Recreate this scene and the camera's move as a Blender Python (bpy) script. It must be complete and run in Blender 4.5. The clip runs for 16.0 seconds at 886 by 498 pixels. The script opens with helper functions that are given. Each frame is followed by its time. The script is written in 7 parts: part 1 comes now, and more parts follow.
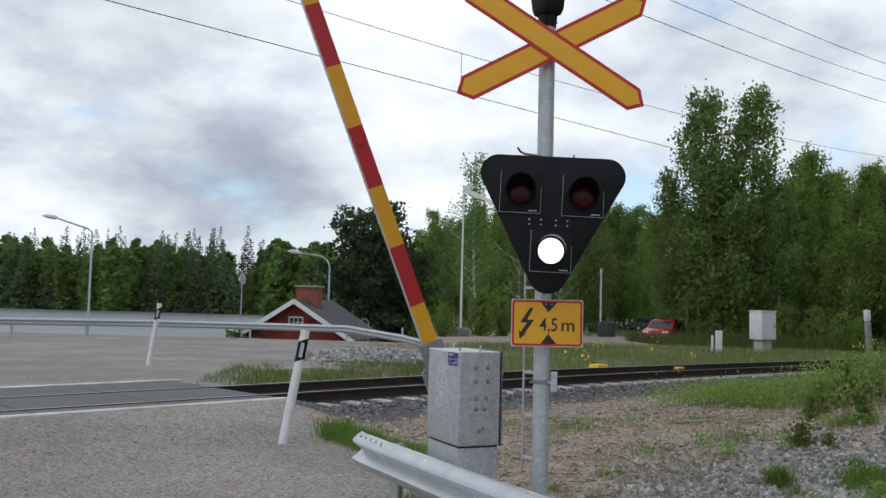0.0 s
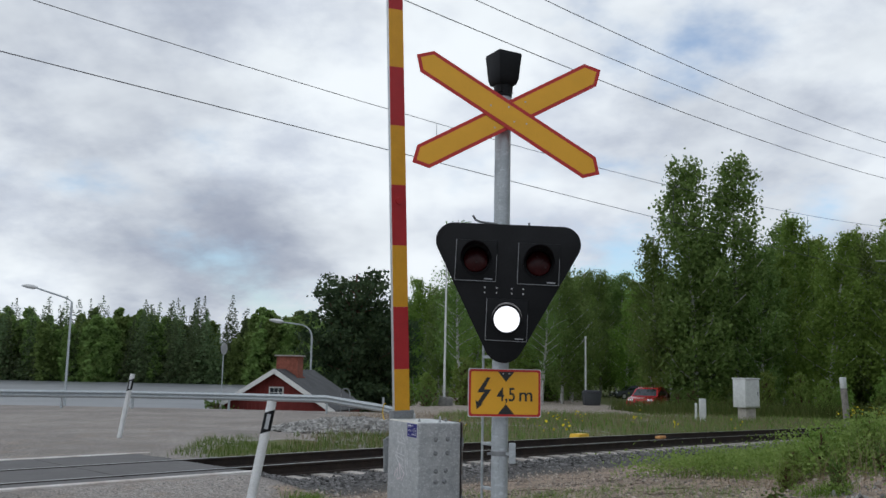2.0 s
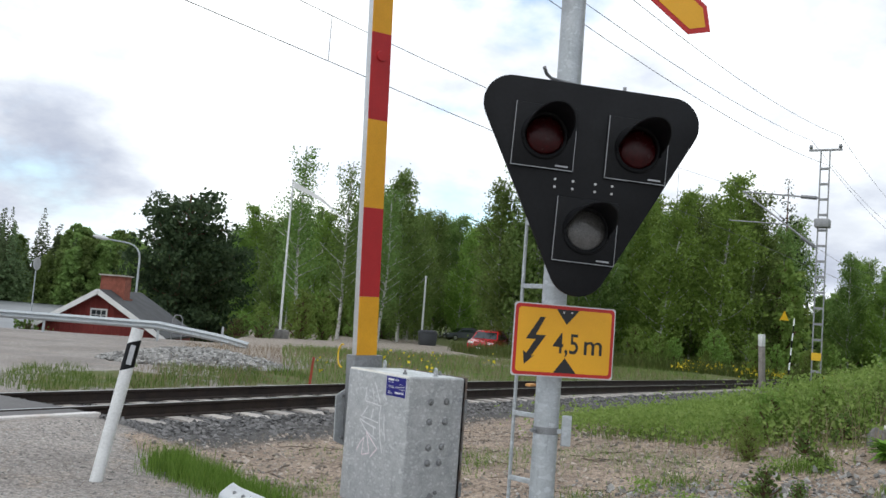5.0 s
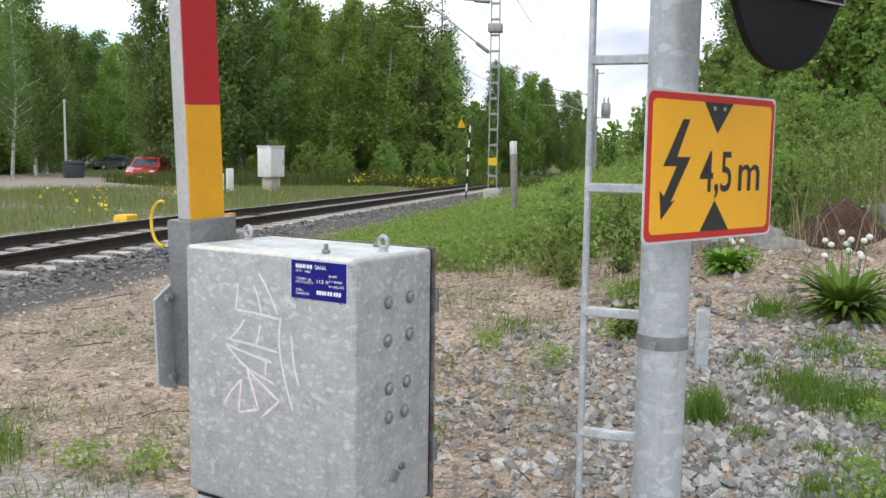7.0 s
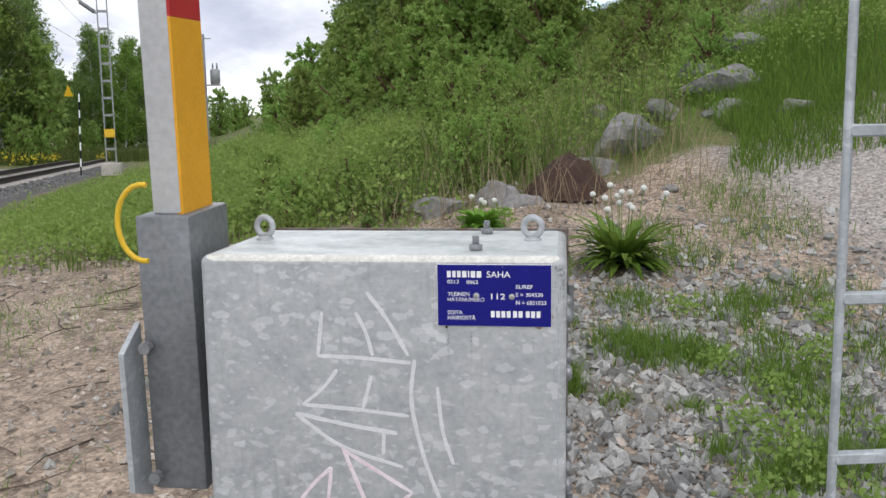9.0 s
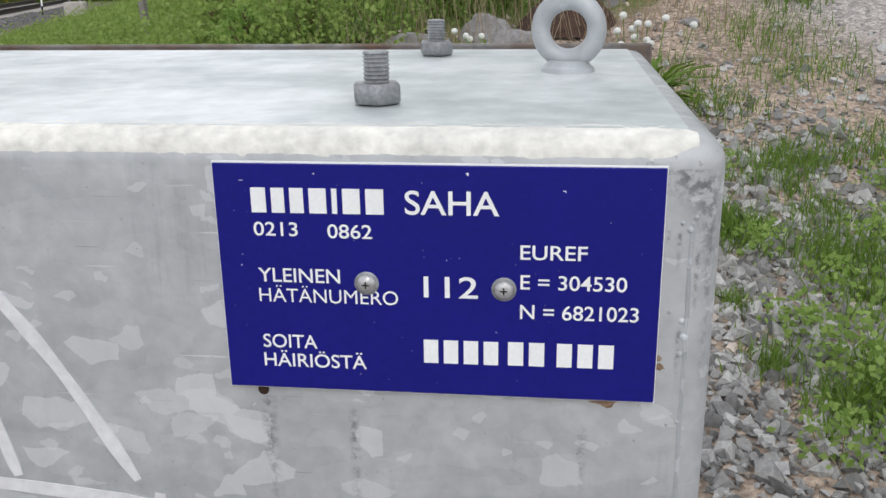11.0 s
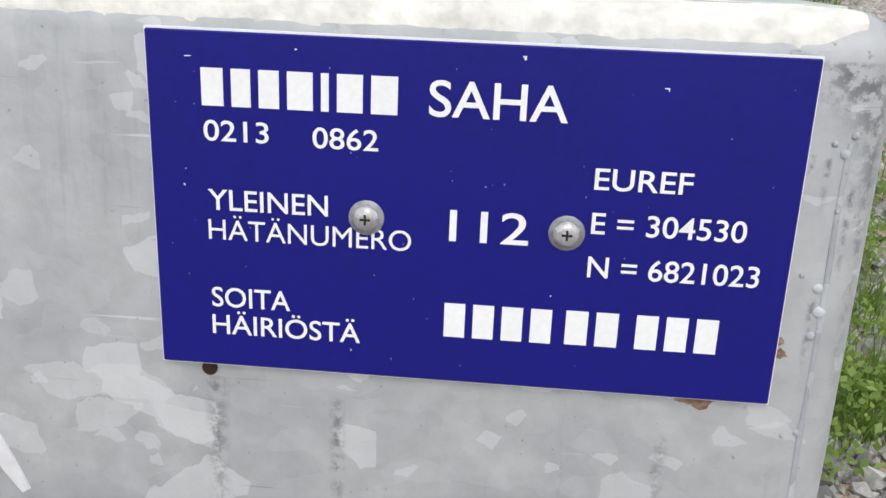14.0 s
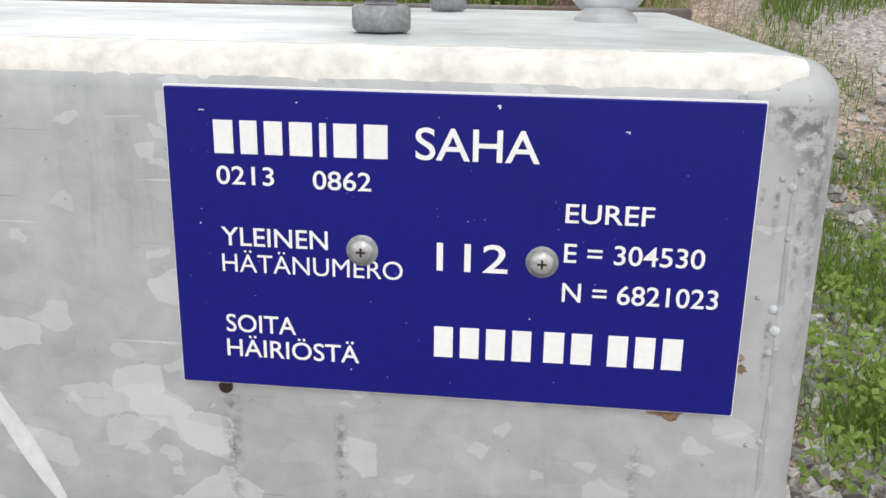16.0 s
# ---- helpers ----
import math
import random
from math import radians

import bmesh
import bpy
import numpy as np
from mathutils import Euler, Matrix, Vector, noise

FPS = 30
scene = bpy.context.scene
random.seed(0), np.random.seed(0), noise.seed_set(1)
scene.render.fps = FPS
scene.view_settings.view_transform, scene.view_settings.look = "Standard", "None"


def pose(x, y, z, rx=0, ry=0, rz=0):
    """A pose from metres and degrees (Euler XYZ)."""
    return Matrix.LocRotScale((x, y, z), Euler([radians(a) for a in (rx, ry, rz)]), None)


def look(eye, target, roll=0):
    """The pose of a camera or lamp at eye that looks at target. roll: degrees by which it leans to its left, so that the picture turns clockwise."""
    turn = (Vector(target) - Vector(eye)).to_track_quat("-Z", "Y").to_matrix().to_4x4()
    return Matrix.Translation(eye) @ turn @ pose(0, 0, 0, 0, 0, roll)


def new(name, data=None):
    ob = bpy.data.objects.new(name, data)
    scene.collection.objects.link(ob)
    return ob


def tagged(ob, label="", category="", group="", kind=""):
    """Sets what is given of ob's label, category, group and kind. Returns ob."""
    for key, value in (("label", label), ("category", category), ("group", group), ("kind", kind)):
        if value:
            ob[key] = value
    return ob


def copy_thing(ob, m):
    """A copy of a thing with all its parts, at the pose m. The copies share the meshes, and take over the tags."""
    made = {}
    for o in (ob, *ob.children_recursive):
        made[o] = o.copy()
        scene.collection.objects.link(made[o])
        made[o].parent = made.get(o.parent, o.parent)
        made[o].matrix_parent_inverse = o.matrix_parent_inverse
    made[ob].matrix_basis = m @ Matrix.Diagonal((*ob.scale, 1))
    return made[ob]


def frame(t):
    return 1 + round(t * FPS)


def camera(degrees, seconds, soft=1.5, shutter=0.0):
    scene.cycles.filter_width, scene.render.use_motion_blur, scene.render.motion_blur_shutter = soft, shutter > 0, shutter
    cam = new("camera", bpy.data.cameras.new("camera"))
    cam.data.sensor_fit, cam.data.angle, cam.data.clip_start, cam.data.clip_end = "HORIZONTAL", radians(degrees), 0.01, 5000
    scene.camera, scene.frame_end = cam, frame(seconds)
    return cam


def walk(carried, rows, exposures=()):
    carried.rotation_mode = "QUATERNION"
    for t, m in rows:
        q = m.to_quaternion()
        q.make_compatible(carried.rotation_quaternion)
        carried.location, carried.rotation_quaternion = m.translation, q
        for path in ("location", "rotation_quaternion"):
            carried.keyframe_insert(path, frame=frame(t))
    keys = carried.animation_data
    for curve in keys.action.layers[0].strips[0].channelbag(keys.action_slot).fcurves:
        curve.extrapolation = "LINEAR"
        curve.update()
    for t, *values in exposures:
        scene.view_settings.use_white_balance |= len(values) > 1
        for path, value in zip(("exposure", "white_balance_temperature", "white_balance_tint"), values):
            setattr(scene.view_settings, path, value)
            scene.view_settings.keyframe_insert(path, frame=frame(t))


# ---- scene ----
import collections

cam = camera(52.0, 16.0)
PATH = [
    (0, (0.269, 0.301, 1.685), (0.263, 2.297, 1.808), 1.4),
    (0.5, (0.33, 0.323, 1.684), (0.324, 2.32, 1.789), 1.4),
    (1, (0.437, 0.342, 1.696), (0.429, 2.338, 1.826), 1.7),
    (1.5, (0.477, 0.337, 1.707), (0.481, 2.326, 1.914), 1.5),
    (2, (0.479, 0.353, 1.696), (0.5, 2.334, 1.969), 1.1),
    (2.5, (0.411, 0.426, 1.686), (0.448, 2.409, 1.941), 1.3),
    (3, (0.227, 0.659, 1.686), (0.323, 2.643, 1.92), 1.9),
    (3.2, (0.164, 0.808, 1.664), (0.292, 2.79, 1.904), 2.0),
    (5.3, (-0.428, 3.181, 1.624), (0.025, 5.126, 1.716), 3.4),
    (5.5, (-0.416, 3.537, 1.595), (0.071, 5.477, 1.599), 2.5),
    (6, (-0.478, 4.15, 1.587), (0.084, 6.061, 1.405), 2.3),
    (6.5, (-0.579, 4.703, 1.594), (0.166, 6.547, 1.38), 1.7),
    (7, (-0.657, 5.241, 1.601), (0.446, 6.896, 1.39), 0.8),
    (7.5, (-0.831, 5.655, 1.583), (0.533, 7.097, 1.335), 1.4),
    (8, (-0.914, 6.012, 1.557), (0.445, 7.448, 1.253), 0.8),
    (8.5, (-0.929, 6.327, 1.553), (0.621, 7.552, 1.24), 0.4),
    (8.7, (-0.943, 6.462, 1.554), (0.714, 7.556, 1.316), 0.5),
    (10.8, (0.004, 7.107, 1.412), (1.69, 8.016, 0.836), -0.2),
    (11, (0.049, 7.131, 1.399), (1.679, 8.117, 0.792), -0.8),
    (11.5, (0.095, 7.173, 1.362), (1.73, 8.133, 0.727), 0.5),
    (12, (0.119, 7.187, 1.351), (1.8, 8.128, 0.814), 2.1),
    (12.5, (0.125, 7.192, 1.349), (1.8, 8.157, 0.835), 2.7),
    (13, (0.127, 7.197, 1.343), (1.793, 8.152, 0.784), 2.8),
    (13.5, (0.128, 7.201, 1.341), (1.796, 8.136, 0.755), 2.3),
    (14, (0.127, 7.203, 1.343), (1.802, 8.112, 0.734), 2.3),
    (14.5, (0.126, 7.202, 1.344), (1.794, 8.122, 0.735), 2.0),
    (15, (0.124, 7.197, 1.345), (1.787, 8.134, 0.747), 1.6),
    (15.5, (0.12, 7.192, 1.346), (1.781, 8.137, 0.755), 1.3),
    (16, (0.111, 7.179, 1.356), (1.759, 8.153, 0.778), 0.9),
]
walk(cam, [(t, look(eye, target, roll)) for t, eye, target, roll in PATH],
     exposures=[(0, -0.36, 6200, 7), (1, -0.36, 6200, 7), (2, -0.54, 6150, 7), (3.2, -0.58, 6150, 7), (5.3, 0.3, 6400, 7), (6, 0.6, 6450, 8), (7, 0.58, 6500, 8), (8.5, 0.34, 6500, 10), (11, 0.33, 6500, 10), (12, 0.45, 6550, 10), (13.5, 0.58, 6600, 10), (15, 0.58, 6700, 10), (16, 0.57, 6800, 10)])

# ---------------------------------------------------------------- world and sun
world = bpy.data.worlds.new("sky")
scene.world = world
world.use_nodes = True
wn, wl = world.node_tree.nodes, world.node_tree.links
wn.clear()


def wnode(kind, **values):
    n = wn.new(kind)
    for k, v in values.items():
        if k == "operation":
            n.operation = v
        else:
            n.inputs[k].default_value = v
    return n


SUN_DIR = Vector((-0.62, -0.45, 0.85)).normalized()
sky = wn.new("ShaderNodeTexSky")
sky.sky_type = "NISHITA"
sky.sun_disc = False
sky.sun_elevation = math.asin(SUN_DIR.z)
sky.sun_rotation = math.atan2(SUN_DIR.x, SUN_DIR.y)
coord = wn.new("ShaderNodeTexCoord")
sep = wn.new("ShaderNodeSeparateXYZ")
wl.new(coord.outputs["Generated"], sep.inputs[0])
lift = wn.new("ShaderNodeMath"); lift.operation = "MAXIMUM"; lift.inputs[1].default_value = 0.0
wl.new(sep.outputs["Z"], lift.inputs[0])
lift2 = wn.new("ShaderNodeMath"); lift2.operation = "ADD"; lift2.inputs[1].default_value = 0.42
wl.new(lift.outputs[0], lift2.inputs[0])
flat = wn.new("ShaderNodeVectorMath"); flat.operation = "DIVIDE"
comb = wn.new("ShaderNodeCombineXYZ")
for k in range(3):
    wl.new(lift2.outputs[0], comb.inputs[k])
wl.new(coord.outputs["Generated"], flat.inputs[0])
wl.new(comb.outputs[0], flat.inputs[1])


def wnoise(scale, detail, rough, shift=(0, 0, 0), lo=0.4, hi=0.6):
    m = wn.new("ShaderNodeMapping"); m.inputs["Location"].default_value = shift
    wl.new(flat.outputs[0], m.inputs[0])
    n = wn.new("ShaderNodeTexNoise")
    n.inputs["Scale"].default_value, n.inputs["Detail"].default_value, n.inputs["Roughness"].default_value = scale, detail, rough
    wl.new(m.outputs[0], n.inputs["Vector"])
    r = wn.new("ShaderNodeMapRange"); r.interpolation_type = "SMOOTHSTEP"
    r.inputs["From Min"].default_value, r.inputs["From Max"].default_value = lo, hi
    wl.new(n.outputs["Fac"], r.inputs["Value"])
    return r.outputs[0]


cover = wnoise(1.5, 7, 0.55, (3.1, 0.4, 0), 0.30, 0.44)
shade = wnoise(1.3, 6, 0.55, (1.7, 5.2, 2), 0.40, 0.68)
puffs = wnoise(3.6, 9, 0.6, (7.7, 2.0, 0), 0.38, 0.70)
white = wn.new("ShaderNodeMix"); white.data_type = "RGBA"
white.inputs["A"].default_value, white.inputs["B"].default_value = (0.98, 0.99, 1.0, 1), (0.50, 0.52, 0.58, 1)
wl.new(shade, white.inputs["Factor"])
puff = wn.new("ShaderNodeMix"); puff.data_type = "RGBA"; puff.blend_type = "MULTIPLY"
puff.inputs["B"].default_value = (0.69, 0.71, 0.78, 1)
wl.new(puffs, puff.inputs["Factor"]); wl.new(white.outputs["Result"], puff.inputs["A"])
bg_blue = wn.new("ShaderNodeBackground"); bg_blue.inputs["Strength"].default_value = 0.2175
bg_cloud = wn.new("ShaderNodeBackground"); bg_cloud.inputs["Strength"].default_value = 1.40
wl.new(sky.outputs[0], bg_blue.inputs["Color"])
wl.new(puff.outputs["Result"], bg_cloud.inputs["Color"])
mixw = wn.new("ShaderNodeMixShader")
wl.new(cover, mixw.inputs[0]); wl.new(bg_blue.outputs[0], mixw.inputs[1]); wl.new(bg_cloud.outputs[0], mixw.inputs[2])
outw = wn.new("ShaderNodeOutputWorld")
wl.new(mixw.outputs[0], outw.inputs[0])

sun_data = bpy.data.lights.new("sun", "SUN")
sun_data.energy, sun_data.angle, sun_data.color = 0.5, radians(14), (1.0, 0.96, 0.9)
sun = new("sun", sun_data)
sun.matrix_basis = look(SUN_DIR * 60, (0, 0, 0))


# ---------------------------------------------------------------- materials
def mat(name, color, rough=0.6, metal=0.0, var=0.25, scale=8.0, fine=60.0, bump=0.15, color2=None, lo=0.35, hi=0.65, spec=0.5, bump_dist=0.01, rvar=0.1, island=0.0, obj_random=0.0, emit=0.0, coat=0.0):
    """A surface with variation at two scales: broad stains between two colours, and fine grain that also gives relief."""
    m = bpy.data.materials.new(name)
    m.use_nodes = True
    nt = m.node_tree
    n, l = nt.nodes, nt.links
    b = n["Principled BSDF"]
    b.inputs["Metallic"].default_value = metal
    b.inputs["Specular IOR Level"].default_value = spec
    b.inputs["Coat Weight"].default_value = coat
    tc = n.new("ShaderNodeTexCoord")
    big = n.new("ShaderNodeTexNoise"); big.inputs["Scale"].default_value = scale; big.inputs["Detail"].default_value = 5; big.inputs["Roughness"].default_value = 0.6
    small = n.new("ShaderNodeTexNoise"); small.inputs["Scale"].default_value = fine; small.inputs["Detail"].default_value = 4
    l.new(tc.outputs["Object"], big.inputs["Vector"]); l.new(tc.outputs["Object"], small.inputs["Vector"])
    r = n.new("ShaderNodeMapRange"); r.inputs["From Min"].default_value, r.inputs["From Max"].default_value = lo, hi
    l.new(big.outputs["Fac"], r.inputs["Value"])
    mx = n.new("ShaderNodeMix"); mx.data_type = "RGBA"
    c2 = color2 or tuple(c * (1 - var) for c in color)
    mx.inputs["A"].default_value, mx.inputs["B"].default_value = (*color, 1), (*c2, 1)
    l.new(r.outputs[0], mx.inputs["Factor"])
    g = n.new("ShaderNodeMapRange")
    g.inputs["From Min"].default_value, g.inputs["From Max"].default_value = 0.3, 0.7
    g.inputs["To Min"].default_value, g.inputs["To Max"].default_value = 1 - var * 0.8, 1 + var * 0.5
    l.new(small.outputs["Fac"], g.inputs["Value"])
    hsv = n.new("ShaderNodeHueSaturation")
    l.new(mx.outputs["Result"], hsv.inputs["Color"])
    value = g.outputs[0]
    if island or obj_random:
        src = n.new("ShaderNodeNewGeometry").outputs["Random Per Island"] if island else n.new("ShaderNodeObjectInfo").outputs["Random"]
        k = island or obj_random
        rr = n.new("ShaderNodeMapRange"); rr.inputs["To Min"].default_value, rr.inputs["To Max"].default_value = 1 - k, 1 + k
        l.new(src, rr.inputs["Value"])
        mm = n.new("ShaderNodeMath"); mm.operation = "MULTIPLY"
        l.new(rr.outputs[0], mm.inputs[0]); l.new(value, mm.inputs[1])
        value = mm.outputs[0]
    l.new(value, hsv.inputs["Value"])
    l.new(hsv.outputs[0], b.inputs["Base Color"])
    rg = n.new("ShaderNodeMapRange")
    rg.inputs["To Min"].default_value, rg.inputs["To Max"].default_value = max(0.02, rough - rvar), min(1, rough + rvar)
    l.new(big.outputs["Fac"], rg.inputs["Value"]); l.new(rg.outputs[0], b.inputs["Roughness"])
    if bump:
        bp = n.new("ShaderNodeBump"); bp.inputs["Strength"].default_value = bump; bp.inputs["Distance"].default_value = bump_dist
        l.new(small.outputs["Fac"], bp.inputs["Height"]); l.new(bp.outputs[0], b.inputs["Normal"])
    if emit:
        b.inputs["Emission Color"].default_value = (*color, 1); b.inputs["Emission Strength"].default_value = emit
    return m


def leaf_mat(name, a, b2, island=0.45, trans=0.35):
    m = bpy.data.materials.new(name)
    m.use_nodes = True
    nt = m.node_tree
    n, l = nt.nodes, nt.links
    b = n["Principled BSDF"]
    b.inputs["Roughness"].default_value = 0.65
    b.inputs["Specular IOR Level"].default_value = 0.25
    geo = n.new("ShaderNodeNewGeometry")
    info = n.new("ShaderNodeObjectInfo")
    mx = n.new("ShaderNodeMix"); mx.data_type = "RGBA"
    mx.inputs["A"].default_value, mx.inputs["B"].default_value = (*a, 1), (*b2, 1)
    l.new(geo.outputs["Random Per Island"], mx.inputs["Factor"])
    hs = n.new("ShaderNodeHueSaturation")
    rr = n.new("ShaderNodeMapRange"); rr.inputs["To Min"].default_value, rr.inputs["To Max"].default_value = 1 - island, 1 + island * 0.6
    l.new(info.outputs["Random"], rr.inputs["Value"]); l.new(rr.outputs[0], hs.inputs["Value"])
    hh = n.new("ShaderNodeMapRange"); hh.inputs["To Min"].default_value, hh.inputs["To Max"].default_value = 0.485, 0.515
    l.new(info.outputs["Random"], hh.inputs["Value"]); l.new(hh.outputs[0], hs.inputs["Hue"])
    l.new(mx.outputs["Result"], hs.inputs["Color"]); l.new(hs.outputs[0], b.inputs["Base Color"])
    t = n.new("ShaderNodeBsdfTranslucent"); l.new(hs.outputs[0], t.inputs["Color"])
    ms = n.new("ShaderNodeMixShader"); ms.inputs[0].default_value = trans
    l.new(b.outputs[0], ms.inputs[1]); l.new(t.outputs[0], ms.inputs[2])
    l.new(ms.outputs[0], n["Material Output"].inputs["Surface"])
    return m


def zinc_mat(name, base, dark, scale, metal=0.55, rough=0.45, runs=()):
    """Hot-dip zinc: pale spangle flakes over a cloudy grey."""
    m = mat(name, base, rough, metal, var=0.16, scale=scale * 0.25, fine=90, bump=0.05, color2=dark, lo=0.3, hi=0.7)
    nt = m.node_tree
    n, l = nt.nodes, nt.links
    tc = n.new("ShaderNodeTexCoord")
    wob = n.new("ShaderNodeTexNoise"); wob.inputs["Scale"].default_value = scale * 1.2; wob.inputs["Detail"].default_value = 3
    l.new(tc.outputs["Object"], wob.inputs["Vector"])
    add = n.new("ShaderNodeMix"); add.data_type = "VECTOR"; add.inputs["Factor"].default_value = 0.008
    l.new(tc.outputs["Object"], add.inputs["A"]); l.new(wob.outputs["Color"], add.inputs["B"])
    squeeze = n.new("ShaderNodeMapping"); squeeze.inputs["Scale"].default_value = (0.75, 0.75, 1.5); squeeze.inputs["Rotation"].default_value = (0.3, 0.5, 0.2)
    l.new(add.outputs["Result"], squeeze.inputs[0])
    v = n.new("ShaderNodeTexVoronoi"); v.inputs["Scale"].default_value = scale
    l.new(squeeze.outputs[0], v.inputs["Vector"])
    s = n.new("ShaderNodeSeparateColor"); l.new(v.outputs["Color"], s.inputs[0])
    step = n.new("ShaderNodeMapRange"); step.inputs["From Min"].default_value, step.inputs["From Max"].default_value = 0.935, 0.945
    l.new(s.outputs[0], step.inputs["Value"])
    mx = n.new("ShaderNodeMix"); mx.data_type = "RGBA"; mx.inputs["B"].default_value = (*[min(1, c * 1.35) for c in base], 1)
    old = [k for k in l if k.to_socket.name == "Base Color"][0].from_socket
    l.new(old, mx.inputs["A"])
    half = n.new("ShaderNodeMath"); half.operation = "MULTIPLY"; half.inputs[1].default_value = 0.38
    l.new(step.outputs[0], half.inputs[0]); l.new(half.outputs[0], mx.inputs["Factor"])
    # faint run-down stains, drawn out along the height
    mp = n.new("ShaderNodeMapping"); mp.inputs["Scale"].default_value = (scale * 1.1, scale * 1.1, scale * 0.09)
    l.new(tc.outputs["Object"], mp.inputs[0])
    st = n.new("ShaderNodeTexNoise"); st.inputs["Scale"].default_value = 1.0; st.inputs["Detail"].default_value = 6; st.inputs["Roughness"].default_value = 0.65
    l.new(mp.outputs[0], st.inputs["Vector"])
    sr = n.new("ShaderNodeMapRange"); sr.inputs["From Min"].default_value, sr.inputs["From Max"].default_value = 0.58, 0.80
    sr.inputs["To Min"].default_value, sr.inputs["To Max"].default_value = 0.0, 0.55
    l.new(st.outputs["Fac"], sr.inputs["Value"])
    mz = n.new("ShaderNodeMix"); mz.data_type = "RGBA"; mz.inputs["B"].default_value = (*[c * 0.45 for c in dark], 1)
    l.new(sr.outputs[0], mz.inputs["Factor"]); l.new(mx.outputs["Result"], mz.inputs["A"])
    colour = mz.outputs["Result"]

    def layer(fac, tint, weight):
        k = n.new("ShaderNodeMath"); k.operation = "MULTIPLY"; k.inputs[1].default_value = weight
        l.new(fac, k.inputs[0])
        q = n.new("ShaderNodeMix"); q.data_type = "RGBA"; q.inputs["B"].default_value = (*tint, 1)
        l.new(k.outputs[0], q.inputs["Factor"]); l.new(colour, q.inputs["A"])
        return q.outputs["Result"]

    def cut(s2, a, c):
        r = n.new("ShaderNodeMapRange"); r.inputs["From Min"].default_value, r.inputs["From Max"].default_value = a, c
        l.new(s2, r.inputs["Value"])
        return r.outputs[0]

    # crystal facets, each of its own grey, and a second, smaller and sharper kind of flake
    for size, axis, a, c, weight, tint in ((1.3, 1, 0.0, 1.0, 0.16, [min(1, k * 1.3) for k in base]), (1.1, 0, 0.93, 0.936, 0.46, [min(1, k * 1.4) for k in base]), (2.6, 2, 0.955, 0.965, 0.36, [min(1, k * 1.4) for k in base])):
        vf = n.new("ShaderNodeTexVoronoi"); vf.inputs["Scale"].default_value = scale * size
        mq = n.new("ShaderNodeMapping"); mq.inputs["Rotation"].default_value = (size, 0.4 * size, 1.1); mq.inputs["Scale"].default_value = (0.8, 1.0, 1.3)
        l.new(add.outputs["Result"], mq.inputs[0]); l.new(mq.outputs[0], vf.inputs["Vector"])
        sf = n.new("ShaderNodeSeparateColor"); l.new(vf.outputs["Color"], sf.inputs[0])
        colour = layer(cut(sf.outputs[axis], a, c), tint, weight)
    # hair scratches
    for turn, tint, weight in ((0.5, [min(1, k * 1.5) for k in base], 0.5), (-0.9, [k * 0.5 for k in dark], 0.55)):
        ms = n.new("ShaderNodeMapping"); ms.inputs["Rotation"].default_value = (0, turn, 0); ms.inputs["Scale"].default_value = (16, 16, 520)
        l.new(tc.outputs["Object"], ms.inputs[0])
        ns = n.new("ShaderNodeTexNoise"); ns.inputs["Scale"].default_value = 1.0; ns.inputs["Detail"].default_value = 2
        l.new(ms.outputs[0], ns.inputs["Vector"])
        colour = layer(cut(ns.outputs["Fac"], 0.71, 0.75), tint, weight)
    # dark specks
    np_ = n.new("ShaderNodeTexNoise"); np_.inputs["Scale"].default_value = 420; np_.inputs["Detail"].default_value = 2
    l.new(tc.outputs["Object"], np_.inputs["Vector"])
    colour = layer(cut(np_.outputs["Fac"], 0.70, 0.76), [k * 0.35 for k in dark], 0.5)
    # dirty runs and smudges: centre, half width, top, length, strength
    if runs:
        sep = n.new("ShaderNodeSeparateXYZ"); l.new(tc.outputs["Object"], sep.inputs[0])
        rag = n.new("ShaderNodeTexNoise"); rag.inputs["Scale"].default_value = 240; rag.inputs["Detail"].default_value = 8; rag.inputs["Roughness"].default_value = 0.7
        l.new(tc.outputs["Object"], rag.inputs["Vector"])

        def math2(op, a, c):
            k = n.new("ShaderNodeMath"); k.operation = op
            for i2, q in enumerate((a, c)):
                if isinstance(q, (int, float)):
                    k.inputs[i2].default_value = q
                else:
                    l.new(q, k.inputs[i2])
            return k.outputs[0]

        for x0, half_w, top, length, strength in runs:
            dx = math2("DIVIDE", math2("ABSOLUTE", math2("SUBTRACT", sep.outputs[0], x0), 0), half_w)
            across = math2("SUBTRACT", 1.0, math2("MINIMUM", dx, 1.0))
            down = math2("DIVIDE", math2("SUBTRACT", top, sep.outputs[2]), length)
            along = math2("MULTIPLY", cut(down, 0.0, 0.06), cut(down, 1.0, 0.3))
            colour = layer(math2("MULTIPLY", math2("MULTIPLY", across, along), cut(rag.outputs["Fac"], 0.45, 0.56)), [k * 0.42 for k in dark], strength)
    l.new(colour, n["Principled BSDF"].inputs["Base Color"])
    return m


